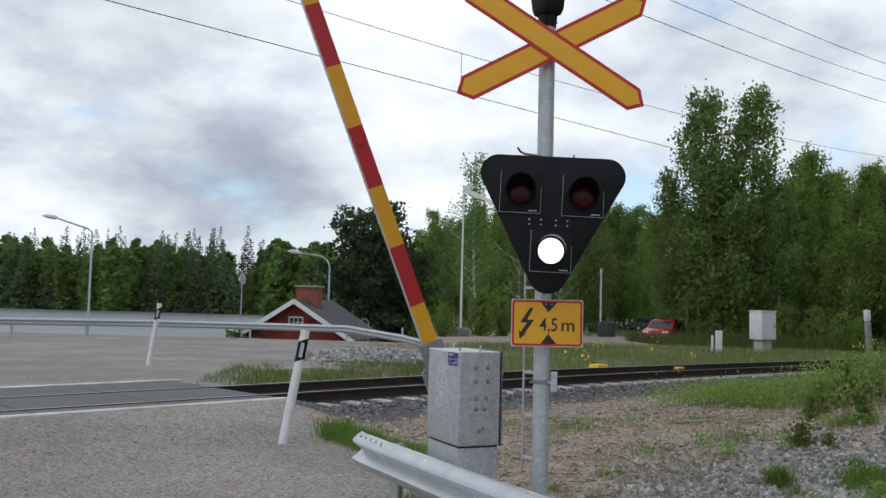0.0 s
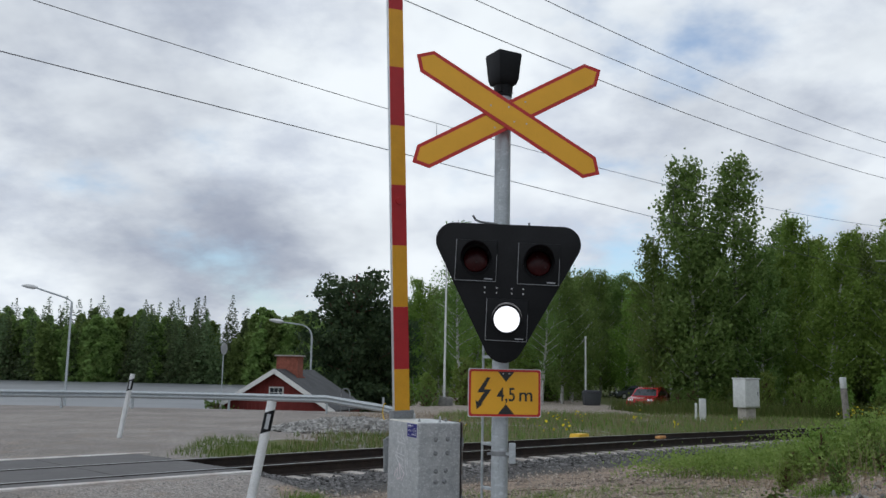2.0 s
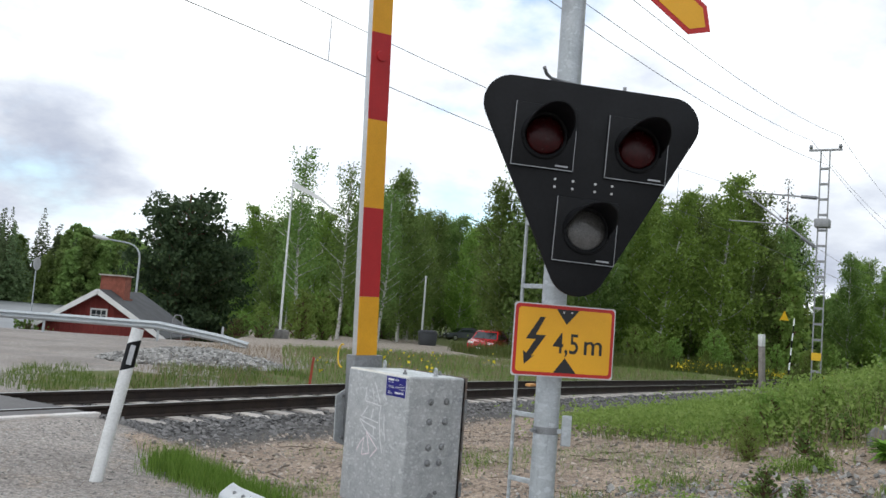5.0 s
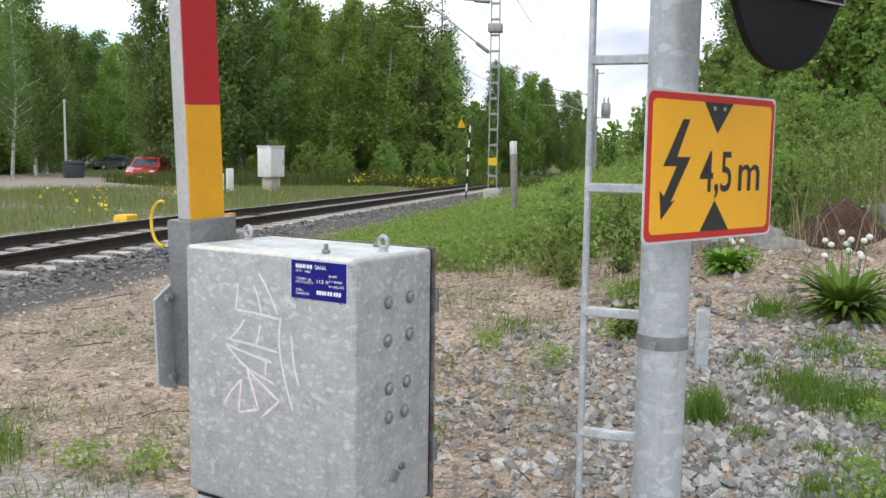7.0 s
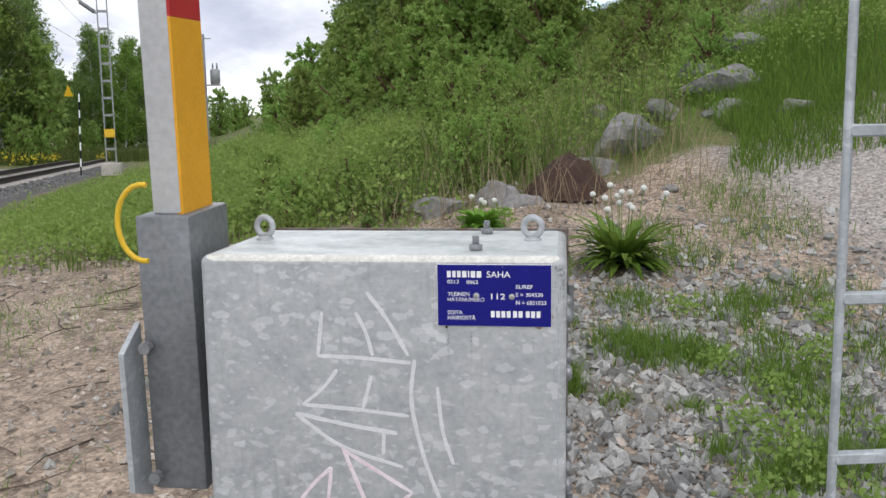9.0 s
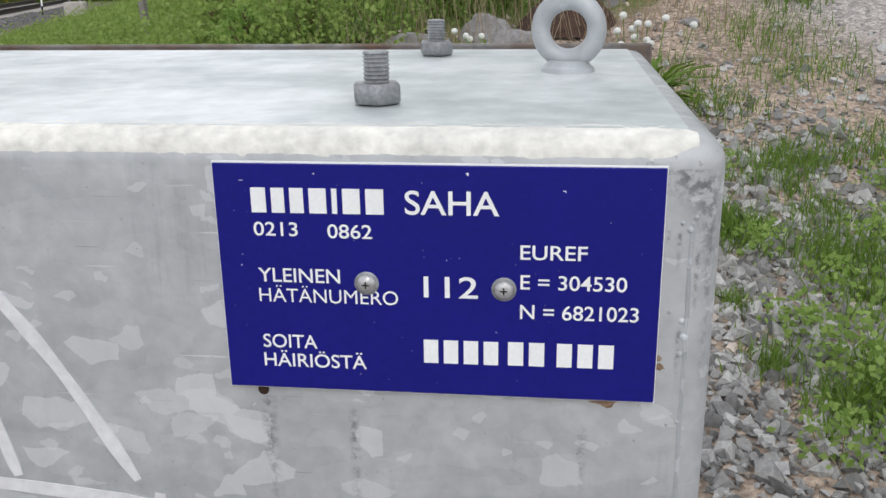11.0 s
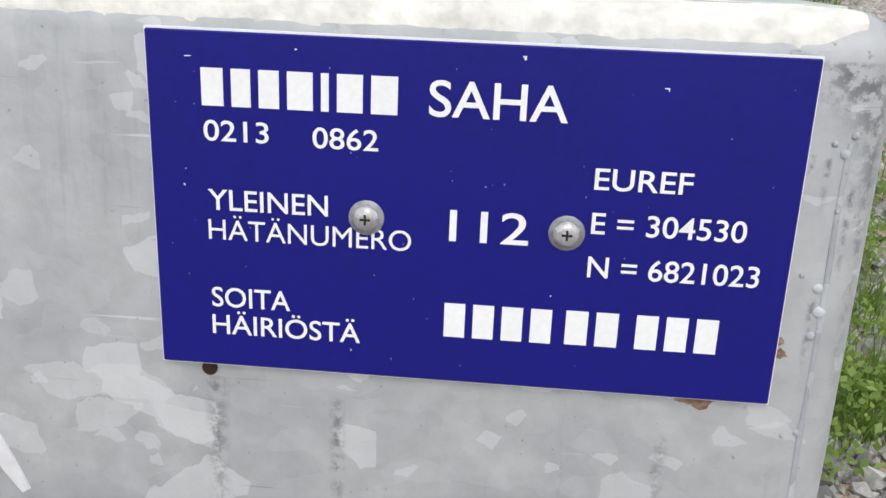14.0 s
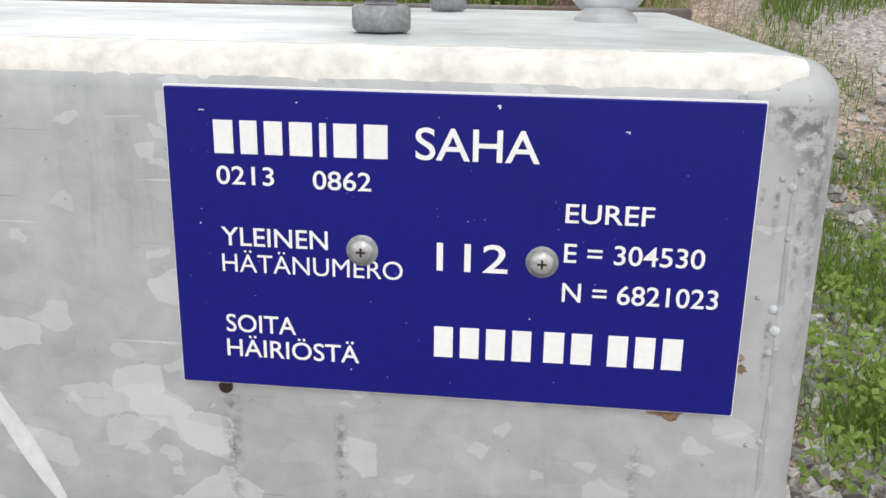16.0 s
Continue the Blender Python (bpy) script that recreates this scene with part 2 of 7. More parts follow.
ZINC_FRONT = zinc_mat("galvanised_front_sheet", (0.47, 0.482, 0.485), (0.325, 0.338, 0.348), 64, metal=0.2, rough=0.5, runs=((0.4135, 0.0045, 1.2205, 0.075, 0.75), (0.4515, 0.0030, 1.2135, 0.062, 0.8), (0.5505, 0.0026, 1.210, 0.045, 0.55), (0.588, 0.012, 1.3215, 0.016, 1.0), (0.596, 0.006, 1.318, 0.05, 0.6), (0.574, 0.008, 1.324, 0.006, 0.8), (0.452, 0.006, 1.329, 0.008, 0.7), (0.20, 0.006, 1.30, 0.2, 0.3), (0.10, 0.004, 1.318, 0.16, 0.3), (0.5855, 0.0013, 1.300, 0.022, 0.9), (0.593, 0.0013, 1.288, 0.032, 0.9), (0.598, 0.0022, 1.312, 0.11, 0.7), (0.5812, 0.0011, 1.297, 0.013, 0.8), (0.5875, 0.0015, 1.256, 0.03, 0.8), (0.594, 0.008, 1.319, 0.022, 0.9)))
ZINC = zinc_mat("galvanised_sheet", (0.46, 0.48, 0.49), (0.34, 0.36, 0.375), 48, metal=0.2, rough=0.5)
ZINC_POLE = zinc_mat("galvanised_pole", (0.46, 0.49, 0.51), (0.38, 0.41, 0.43), 40, metal=0.35, rough=0.5)
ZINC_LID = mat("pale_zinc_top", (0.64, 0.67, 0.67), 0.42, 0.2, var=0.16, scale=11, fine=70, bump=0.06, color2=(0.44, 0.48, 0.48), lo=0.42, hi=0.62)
WELD = mat("ground_weld_seam", (0.77, 0.755, 0.69), 0.5, 0.0, var=0.22, scale=34, fine=160, bump=0.5, color2=(0.63, 0.62, 0.57), bump_dist=0.002)
DOOR_EDGE = mat("stained_door_edge", (0.23, 0.225, 0.215), 0.6, 0.2, var=0.4, scale=20, fine=160, bump=0.1, color2=(0.12, 0.075, 0.05))
STEEL = mat("grey_steel", (0.30, 0.31, 0.32), 0.45, 0.6, var=0.25, scale=20, fine=200, bump=0.1)
DARK_STEEL = mat("dark_bracket_steel", (0.24, 0.25, 0.26), 0.45, 0.5, var=0.25, scale=6, fine=80, bump=0.06)
BOLT = mat("dull_bolt_steel", (0.33, 0.34, 0.35), 0.42, 0.45, var=0.3, scale=80, fine=500, bump=0.1)
SCREW = mat("bright_screw", (0.55, 0.545, 0.54), 0.32, 0.55, var=0.25, scale=200, fine=900, bump=0.1)
BLACK = mat("black_signal_paint", (0.007, 0.0075, 0.009), 0.55, 0.0, var=0.3, scale=5, fine=60, bump=0.04, spec=0.2)
# black for rubber parts, and for shade painted into gaps and the screw recess
RUBBER_AND_SHADE = mat("black_rubber_and_gap_shade", (0.015, 0.015, 0.016), 0.7, 0.0, var=0.3, scale=10, fine=200)
SIGN_YELLOW = mat("yellow_sheeting", (0.80, 0.40, 0.012), 0.45, 0.0, var=0.06, scale=6, fine=300, bump=0.02)
BOOM_YELLOW = mat("yellow_boom_paint", (0.72, 0.35, 0.010), 0.5, 0.0, var=0.10, scale=7, fine=120, bump=0.03)
SIGN_RED = mat("red_sheeting", (0.50, 0.016, 0.014), 0.45, 0.0, var=0.10, scale=6, fine=300, bump=0.02)
BOOM_RED = mat("red_boom_paint", (0.44, 0.014, 0.018), 0.5, 0.0, var=0.12, scale=7, fine=120, bump=0.03)
SIGN_BLACK = mat("black_lettering", (0.015, 0.015, 0.015), 0.5, 0.0, var=0.15, scale=20, fine=300, bump=0.0)
ALU = mat("white_aluminium_edge", (0.66, 0.67, 0.68), 0.4, 0.4, var=0.12, scale=4, fine=80, bump=0.03)
BLUE = mat("blue_plastic_plate", (0.007, 0.008, 0.190), 0.4, 0.0, var=0.10, scale=20, fine=300, bump=0.01, spec=0.22)
LETTER = mat("white_engraving", (0.86, 0.87, 0.86), 0.5, 0.0, var=0.05, scale=50, fine=600, bump=0.0)
CHALK = mat("white_marker_scrawl", (0.70, 0.70, 0.71), 0.7, 0.0, var=0.12, scale=30, fine=200, bump=0.05)
CHALK_PINK = mat("pink_marker_scrawl", (0.72, 0.56, 0.60), 0.7, 0.0, var=0.15, scale=30, fine=200, bump=0.05, color2=(0.80, 0.76, 0.77))
WHITE_PLASTIC = mat("white_plastic", (0.74, 0.75, 0.75), 0.45, 0.0, var=0.15, scale=6, fine=50, bump=0.04)
REFLECTOR = mat("grey_reflector", (0.45, 0.46, 0.48), 0.3, 0.2, var=0.2, scale=40, fine=200)
RUST = mat("rusty_rail_side", (0.040, 0.026, 0.020), 0.85, 0.1, var=0.5, scale=4, fine=60, bump=0.3, color2=(0.024, 0.018, 0.016))
RAILTOP = mat("polished_railhead", (0.42, 0.41, 0.40), 0.3, 0.9, var=0.2, scale=3, fine=80, bump=0.03)
CONCRETE = mat("pale_concrete", (0.50, 0.46, 0.42), 0.85, 0.0, var=0.25, scale=5, fine=80, bump=0.3, obj_random=0.16)
PANEL = mat("worn_crossing_rubber", (0.105, 0.10, 0.098), 0.75, 0.0, var=0.35, scale=2.5, fine=70, bump=0.3, color2=(0.14, 0.135, 0.13))
LINE = mat("white_edge_beam", (0.82, 0.80, 0.78), 0.7, 0.0, var=0.2, scale=2, fine=50, bump=0.1, color2=(0.55, 0.47, 0.42))
STONE = mat("grey_crushed_stone", (0.35, 0.342, 0.325), 0.85, 0.0, var=0.3, scale=9, fine=70, bump=0.4, island=0.55)
BALLAST = mat("ballast_stone", (0.17, 0.165, 0.163), 0.85, 0.0, var=0.3, scale=9, fine=70, bump=0.4, island=0.6)
BOULDER = mat("lichen_boulder", (0.30, 0.285, 0.28), 0.9, 0.0, var=0.4, scale=3, fine=24, bump=0.8, color2=(0.15, 0.15, 0.14), bump_dist=0.03)
SOILHEAP = mat("brown_earth", (0.085, 0.045, 0.030), 0.95, 0.0, var=0.4, scale=8, fine=60, bump=0.9, bump_dist=0.03)
WATER = mat("lake_water", (0.16, 0.17, 0.18), 0.35, 0.0, var=0.2, scale=0.05, fine=0.6, bump=0.5, bump_dist=0.15, spec=0.5)
HOUSE_RED = mat("red_board_wall", (0.20, 0.028, 0.022), 0.8, 0.0, var=0.2, scale=3, fine=30, bump=0.2)
TRIM_WHITE = mat("white_trim_paint", (0.72, 0.72, 0.70), 0.6, 0.0, var=0.1, scale=5, fine=40)
ROOF = mat("dark_roof_felt", (0.05, 0.052, 0.056), 0.7, 0.0, var=0.3, scale=1.5, fine=20, bump=0.2)
BRICK = mat("red_brick", (0.27, 0.085, 0.055), 0.85, 0.0, var=0.3, scale=6, fine=40, bump=0.3, obj_random=0.2)
GLASS_DARK = mat("window_glass", (0.02, 0.025, 0.03), 0.05, 0.0, var=0.1, scale=2, fine=10, bump=0.0, spec=0.8)
CAR_DARK = mat("dark_car_paint", (0.13, 0.14, 0.16), 0.25, 0.2, var=0.1, scale=1, fine=20, bump=0.0, coat=0.6)
CAR_RED = mat("red_car_paint", (0.50, 0.012, 0.022), 0.25, 0.1, var=0.1, scale=1, fine=20, bump=0.0, coat=0.6)
WEATHERED = mat("weathered_wood", (0.30, 0.27, 0.25), 0.85, 0.0, var=0.3, scale=12, fine=90, bump=0.3, color2=(0.20, 0.18, 0.17))
CABLE = mat("yellow_cable", (0.75, 0.48, 0.02), 0.45, 0.0, var=0.1, scale=20, fine=200)
YELLOW_TIN = mat("bright_yellow_paint", (0.85, 0.52, 0.02), 0.5, 0.0, var=0.15, scale=8, fine=60)
ORANGE = mat("orange_paint", (0.72, 0.36, 0.12), 0.6, 0.0, var=0.2, scale=8, fine=60)
MAST = mat("grey_mast_steel", (0.36, 0.37, 0.38), 0.55, 0.4, var=0.2, scale=5, fine=60)
WIRE = mat("dark_wire", (0.06, 0.06, 0.065), 0.5, 0.5, var=0.1, scale=5, fine=60)
BARK_BIRCH = mat("birch_bark", (0.55, 0.54, 0.51), 0.8, 0.0, var=0.3, scale=4, fine=14, bump=0.3, color2=(0.08, 0.075, 0.07), lo=0.5, hi=0.66)
BARK_PINE = mat("pine_bark", (0.16, 0.085, 0.055), 0.9, 0.0, var=0.4, scale=4, fine=20, bump=0.5)
LEAF = leaf_mat("birch_leaves", (0.125, 0.20, 0.05), (0.23, 0.32, 0.095), island=0.25, trans=0.48)
LEAF_BRIGHT = leaf_mat("young_leaves", (0.15, 0.25, 0.045), (0.28, 0.41, 0.09), island=0.25, trans=0.42)
NEEDLE = leaf_mat("pine_needles", (0.036, 0.062, 0.028), (0.078, 0.112, 0.048), trans=0.35)
# foliage across the lake: distance haze is put into these lighter leaf colours
HAZED_SPRUCE = leaf_mat("hazed_spruce_needles", (0.095, 0.14, 0.062), (0.15, 0.20, 0.09), trans=0.45)
HAZED_LEAF = leaf_mat("hazed_birch_leaves", (0.145, 0.215, 0.058), (0.24, 0.33, 0.10), trans=0.5)
LEAF_SHRUB = leaf_mat("shrub_leaves", (0.19, 0.30, 0.06), (0.34, 0.46, 0.13), island=0.25, trans=0.5)
RAIL_ZINC = mat("galvanised_beam", (0.60, 0.62, 0.63), 0.30, 0.75, var=0.14, scale=6, fine=90, bump=0.04)
SPRUCE = leaf_mat("spruce_needles", (0.030, 0.062, 0.022), (0.065, 0.11, 0.038), trans=0.2)
GRASS = leaf_mat("grass_blades", (0.105, 0.195, 0.026), (0.22, 0.34, 0.062), trans=0.4)
GRASS_MIX = leaf_mat("meadow_grass", (0.085, 0.155, 0.026), (0.22, 0.275, 0.082), trans=0.4)
DRY = leaf_mat("dry_stalks", (0.23, 0.16, 0.10), (0.36, 0.29, 0.19), trans=0.1)
DANDELION = leaf_mat("dandelion_leaves", (0.15, 0.31, 0.035), (0.27, 0.45, 0.075), trans=0.3)
FLUFF = mat("white_seed_heads", (0.72, 0.72, 0.68), 0.9, 0.0, var=0.15, scale=40, fine=200)
FLOWER = mat("yellow_flowers", (0.75, 0.60, 0.02), 0.8, 0.0, var=0.15, scale=40, fine=200)
RED_LENS = mat("dark_red_lens", (0.040, 0.003, 0.004), 0.25, 0.0, var=0.3, scale=30, fine=150, bump=0.2, spec=0.25)
CLEAR_LENS = mat("frosted_lens", (0.11, 0.108, 0.105), 0.2, 0.0, var=0.35, scale=18, fine=120, bump=0.3, coat=0.5)
LIT = mat("lit_white_lens", (1.0, 0.97, 1.0), 0.3, 0.0, var=0.06, scale=60, fine=400, bump=0.0, emit=1.8)


# ---------------------------------------------------------------- mesh tools
class Shape:
    """Collects faces of one part."""

    def __init__(self):
        self.v, self.f = [], []

    def add(self, vs, fs):
        k = len(self.v)
        self.v += [Vector(p) for p in vs]
        self.f += [[k + i for i in f] for f in fs]
        return self

    def box(self, lo, hi, m=None):
        (x0, y0, z0), (x1, y1, z1) = lo, hi
        vs = [Vector(p) for p in ((x0, y0, z0), (x1, y0, z0), (x1, y1, z0), (x0, y1, z0), (x0, y0, z1), (x1, y0, z1), (x1, y1, z1), (x0, y1, z1))]
        if m:
            vs = [m @ p for p in vs]
        return self.add(vs, [(3, 2, 1, 0), (4, 5, 6, 7), (0, 1, 5, 4), (1, 2, 6, 5), (2, 3, 7, 6), (3, 0, 4, 7)])

    def prism(self, outline, a, b, m=None):
        """An outline in x, z drawn out along y from a to b."""
        n = len(outline)
        vs = [Vector((x, a, z)) for x, z in outline] + [Vector((x, b, z)) for x, z in outline]
        if m:
            vs = [m @ p for p in vs]
        fs = [list(range(n)), list(range(2 * n - 1, n - 1, -1))] + [(i, i + n, (i + 1) % n + n, (i + 1) % n) for i in range(n)]
        return self.add(vs, fs)

    def tube(self, path, radii, sides=10, caps=True):
        path = [Vector(p) for p in path]
        if not isinstance(radii, (list, tuple)):
            radii = [radii] * len(path)
        k = len(self.v)
        vs, fs = [], []
        side = None
        for i, p in enumerate(path):
            t = (path[min(i + 1, len(path) - 1)] - path[max(i - 1, 0)]).normalized()
            if side is None:
                side = t.orthogonal().normalized()
            side = (side - t * side.dot(t)).normalized()
            other = t.cross(side)
            for j in range(sides):
                a = 2 * math.pi * j / sides
                vs.append(p + (side * math.cos(a) + other * math.sin(a)) * radii[i])
        for i in range(len(path) - 1):
            for j in range(sides):
                j2 = (j + 1) % sides
                fs.append((i * sides + j, i * sides + j2, (i + 1) * sides + j2, (i + 1) * sides + j))
        if caps:
            fs.append(list(range(sides - 1, -1, -1)))
            fs.append([(len(path) - 1) * sides + j for j in range(sides)])
        return self.add(vs, fs)

    def torus(self, c, axis, R, r, n=24, k=10):
        axis = Vector(axis).normalized()
        s = axis.orthogonal().normalized()
        o = axis.cross(s)
        vs, fs = [], []
        for i in range(n):
            a = 2 * math.pi * i / n
            d = s * math.cos(a) + o * math.sin(a)
            for j in range(k):
                b = 2 * math.pi * j / k
                vs.append(Vector(c) + d * (R + r * math.cos(b)) + axis * r * math.sin(b))
        for i in range(n):
            for j in range(k):
                fs.append((i * k + j, ((i + 1) % n) * k + j, ((i + 1) % n) * k + (j + 1) % k, i * k + (j + 1) % k))
        return self.add(vs, fs)

    def bevel(self, w, segments=2, angle=40):
        bm = bmesh.new()
        vs = [bm.verts.new(p) for p in self.v]
        for f in self.f:
            bm.faces.new([vs[i] for i in f])
        bm.normal_update()
        edges = [e for e in bm.edges if len(e.link_faces) == 2 and e.calc_face_angle(0) > radians(angle)]
        bmesh.ops.bevel(bm, geom=edges, offset=w, segments=segments, affect="EDGES", profile=0.5)
        bm.verts.index_update()
        self.v = [p.co.copy() for p in bm.verts]
        self.f = [[p.index for p in f.verts] for f in bm.faces]
        bm.free()
        return self

    def mesh(self, name, material, smooth=True):
        me = bpy.data.meshes.new(name)
        me.from_pydata([tuple(p) for p in self.v], [], self.f)
        me.validate()
        bm = bmesh.new(); bm.from_mesh(me)
        bmesh.ops.recalc_face_normals(bm, faces=bm.faces)
        bm.to_mesh(me); bm.free()
        me.materials.append(material)
        if smooth:
            me.set_sharp_from_angle(angle=radians(38))
        return me


def part(name, shape, material, parent=None, label="", smooth=True):
    me = shape if isinstance(shape, bpy.types.Mesh) else shape.mesh(name, material, smooth)
    ob = new(name, me)
    if parent:
        ob.parent = parent
    if label:
        tagged(ob, label)
    return ob


def thing(name, m, label, category, group="", kind=""):
    ob = new(name)
    ob.empty_display_size = 0.1
    ob.matrix_basis = m
    return tagged(ob, label, category, group, kind)


def S():
    return Shape()


def soup(name, verts, faces, material, smooth=False):
    """A mesh from numpy arrays: verts n x 3, faces m x k (all alike)."""
    me = bpy.data.meshes.new(name)
    verts, faces = np.asarray(verts, np.float32), np.asarray(faces, np.int32)
    k = faces.shape[1]
    me.vertices.add(len(verts)); me.vertices.foreach_set("co", verts.ravel())
    me.loops.add(faces.size); me.loops.foreach_set("vertex_index", faces.ravel())
    me.polygons.add(len(faces)); me.polygons.foreach_set("loop_start", np.arange(0, faces.size, k, dtype=np.int32))
    me.update(calc_edges=True)
    if not smooth:
        me.shade_flat()
    me.materials.append(material)
    return me


def text_mesh(name, body, x, y, w, h, material, depth=0.0004):
    """Lettering in the x, y plane that fills the box w by h (capitals) from x, y upward."""
    cu = bpy.data.curves.new(name, "FONT")
    cu.body, cu.size, cu.resolution_u, cu.offset = body, 1.0, 6, 0.0 if "M" in body else 0.008
    ob = new(name, cu)
    bpy.context.view_layer.update()
    me = bpy.data.meshes.new_from_object(ob)
    bpy.data.objects.remove(ob)
    bpy.data.curves.remove(cu)
    co = np.empty(len(me.vertices) * 3, np.float32)
    me.vertices.foreach_get("co", co)
    co = co.reshape(-1, 3)
    lo, hi = co.min(0), co.max(0)
    base, cap = 0.0, 0.729
    co[:, 0] = x + (co[:, 0] - lo[0]) / (hi[0] - lo[0]) * w
    co[:, 1] = y + (co[:, 1] - base) / cap * h
    co[:, 2] = depth
    me.vertices.foreach_set("co", co.ravel())
    me.materials.clear()
    me.materials.append(material)
    me.update()
    me.name = name
    return me


# ---------------------------------------------------------------- the lie of the land
R2 = math.sqrt(0.5)
RAIL_Z = 0.25
TRACK = Matrix(((R2, -R2, 0, -0.0), (R2, R2, 0, 17.85), (0, 0, 1, 0), (0, 0, 0, 1)))  # along the track, across it, up


def smooth01(a):
    a = np.clip(a, 0, 1)
    return a * a * (3 - 2 * a)


def uv(x, y):
    return (x + y - 17.85) * R2, (y - x - 17.85) * R2


def bumps(x, y, s, seed=0.0):
    return (np.sin(x * 1.7 / s + 3.1 * seed) * np.sin(y * 1.3 / s + seed) + 0.6 * np.sin(x * 3.3 / s + 1.7 * y / s + seed) * np.sin(2.9 * y / s - seed)) * 0.5


def grade(u):
    """The line falls gently away from the crossing."""
    u = np.clip(np.asarray(u, float), 0, 48)
    return np.where(u < 10, -0.000625 * u * u, -0.0625 - 0.0125 * (u - 10))


def land(x, y):
    x, y = np.asarray(x, float), np.asarray(y, float)
    u, v = uv(x, y)
    b = np.maximum(-v - 3.7, 0)
    a = smooth01((u + 6.5) / 9.0)
    hill = a * (0.17 * b + 0.13 * (np.sqrt((b - 7.2) ** 2 + 2.0) + b - 7.2 - 0.136))
    hill = 12 * np.tanh(hill / 12)
    hill = hill + a * np.clip(b, 0, 2) * 0.07 * bumps(x, y, 1.6, 1.0)
    road = smooth01((-u - 3.2) / 1.4)
    bed = np.where(np.abs(v) < 1.5, 1.0, smooth01(1 - (np.abs(v) - 1.5) / 1.3))
    ramp = np.where(v < 0, smooth01(1 - (-v - 1.25) / 2.6), 1.0)
    z = hill + (1 - road) * bed * 0.03 + road * ramp * 0.225
    far = smooth01((v - 1.6) / 3.0)
    z = z * (1 - far) + far * 0.16
    z = z + grade(u) * smooth01((v + 9.5) / 4.5) - far * 0.008 * np.clip(v - 8, 0, 30)
    # the shore: falls to the lake beyond the far barrier
    q = np.minimum((y - 41.5) / 7.0, (-x - 1.0 + 0.02 * (y - 41)) / 3.5)
    shore = smooth01(q)
    z = z - shore * (3.6 + 2 * smooth01((y - 60) / 60))
    # the opposite shore
    other = smooth01((y - 258 - 0.12 * np.abs(x)) / 60)
    z = z + shore * other * (6.0 + 0.03 * np.clip(y - 280, 0, 300))
    z = z - 0.15 * np.exp(-((x - 6.7) ** 2 + (y - 14.4) ** 2) / 2.4)
    z = z + 0.012 * bumps(x, y, 0.7, 2.0) * (1 - road)
    return z


def turf_edge(u, v):
    """Above zero where the bank is grown over."""
    return u + 0.8 - 1.155 * np.maximum(v + 6.9, 0)


def land1(x, y):
    return float(land(np.array([x]), np.array([y]))[0])


def axis_steps(lo, hi, step, far, grow=1.18):
    a = list(np.arange(lo, hi + step / 2, step))
    s, p = step, hi
    while p < far:
        s *= grow; p += s; a.append(p)
    s, p = step, lo
    while p > -far:
        s *= grow; p -= s; a.insert(0, p)
    return np.array(a)


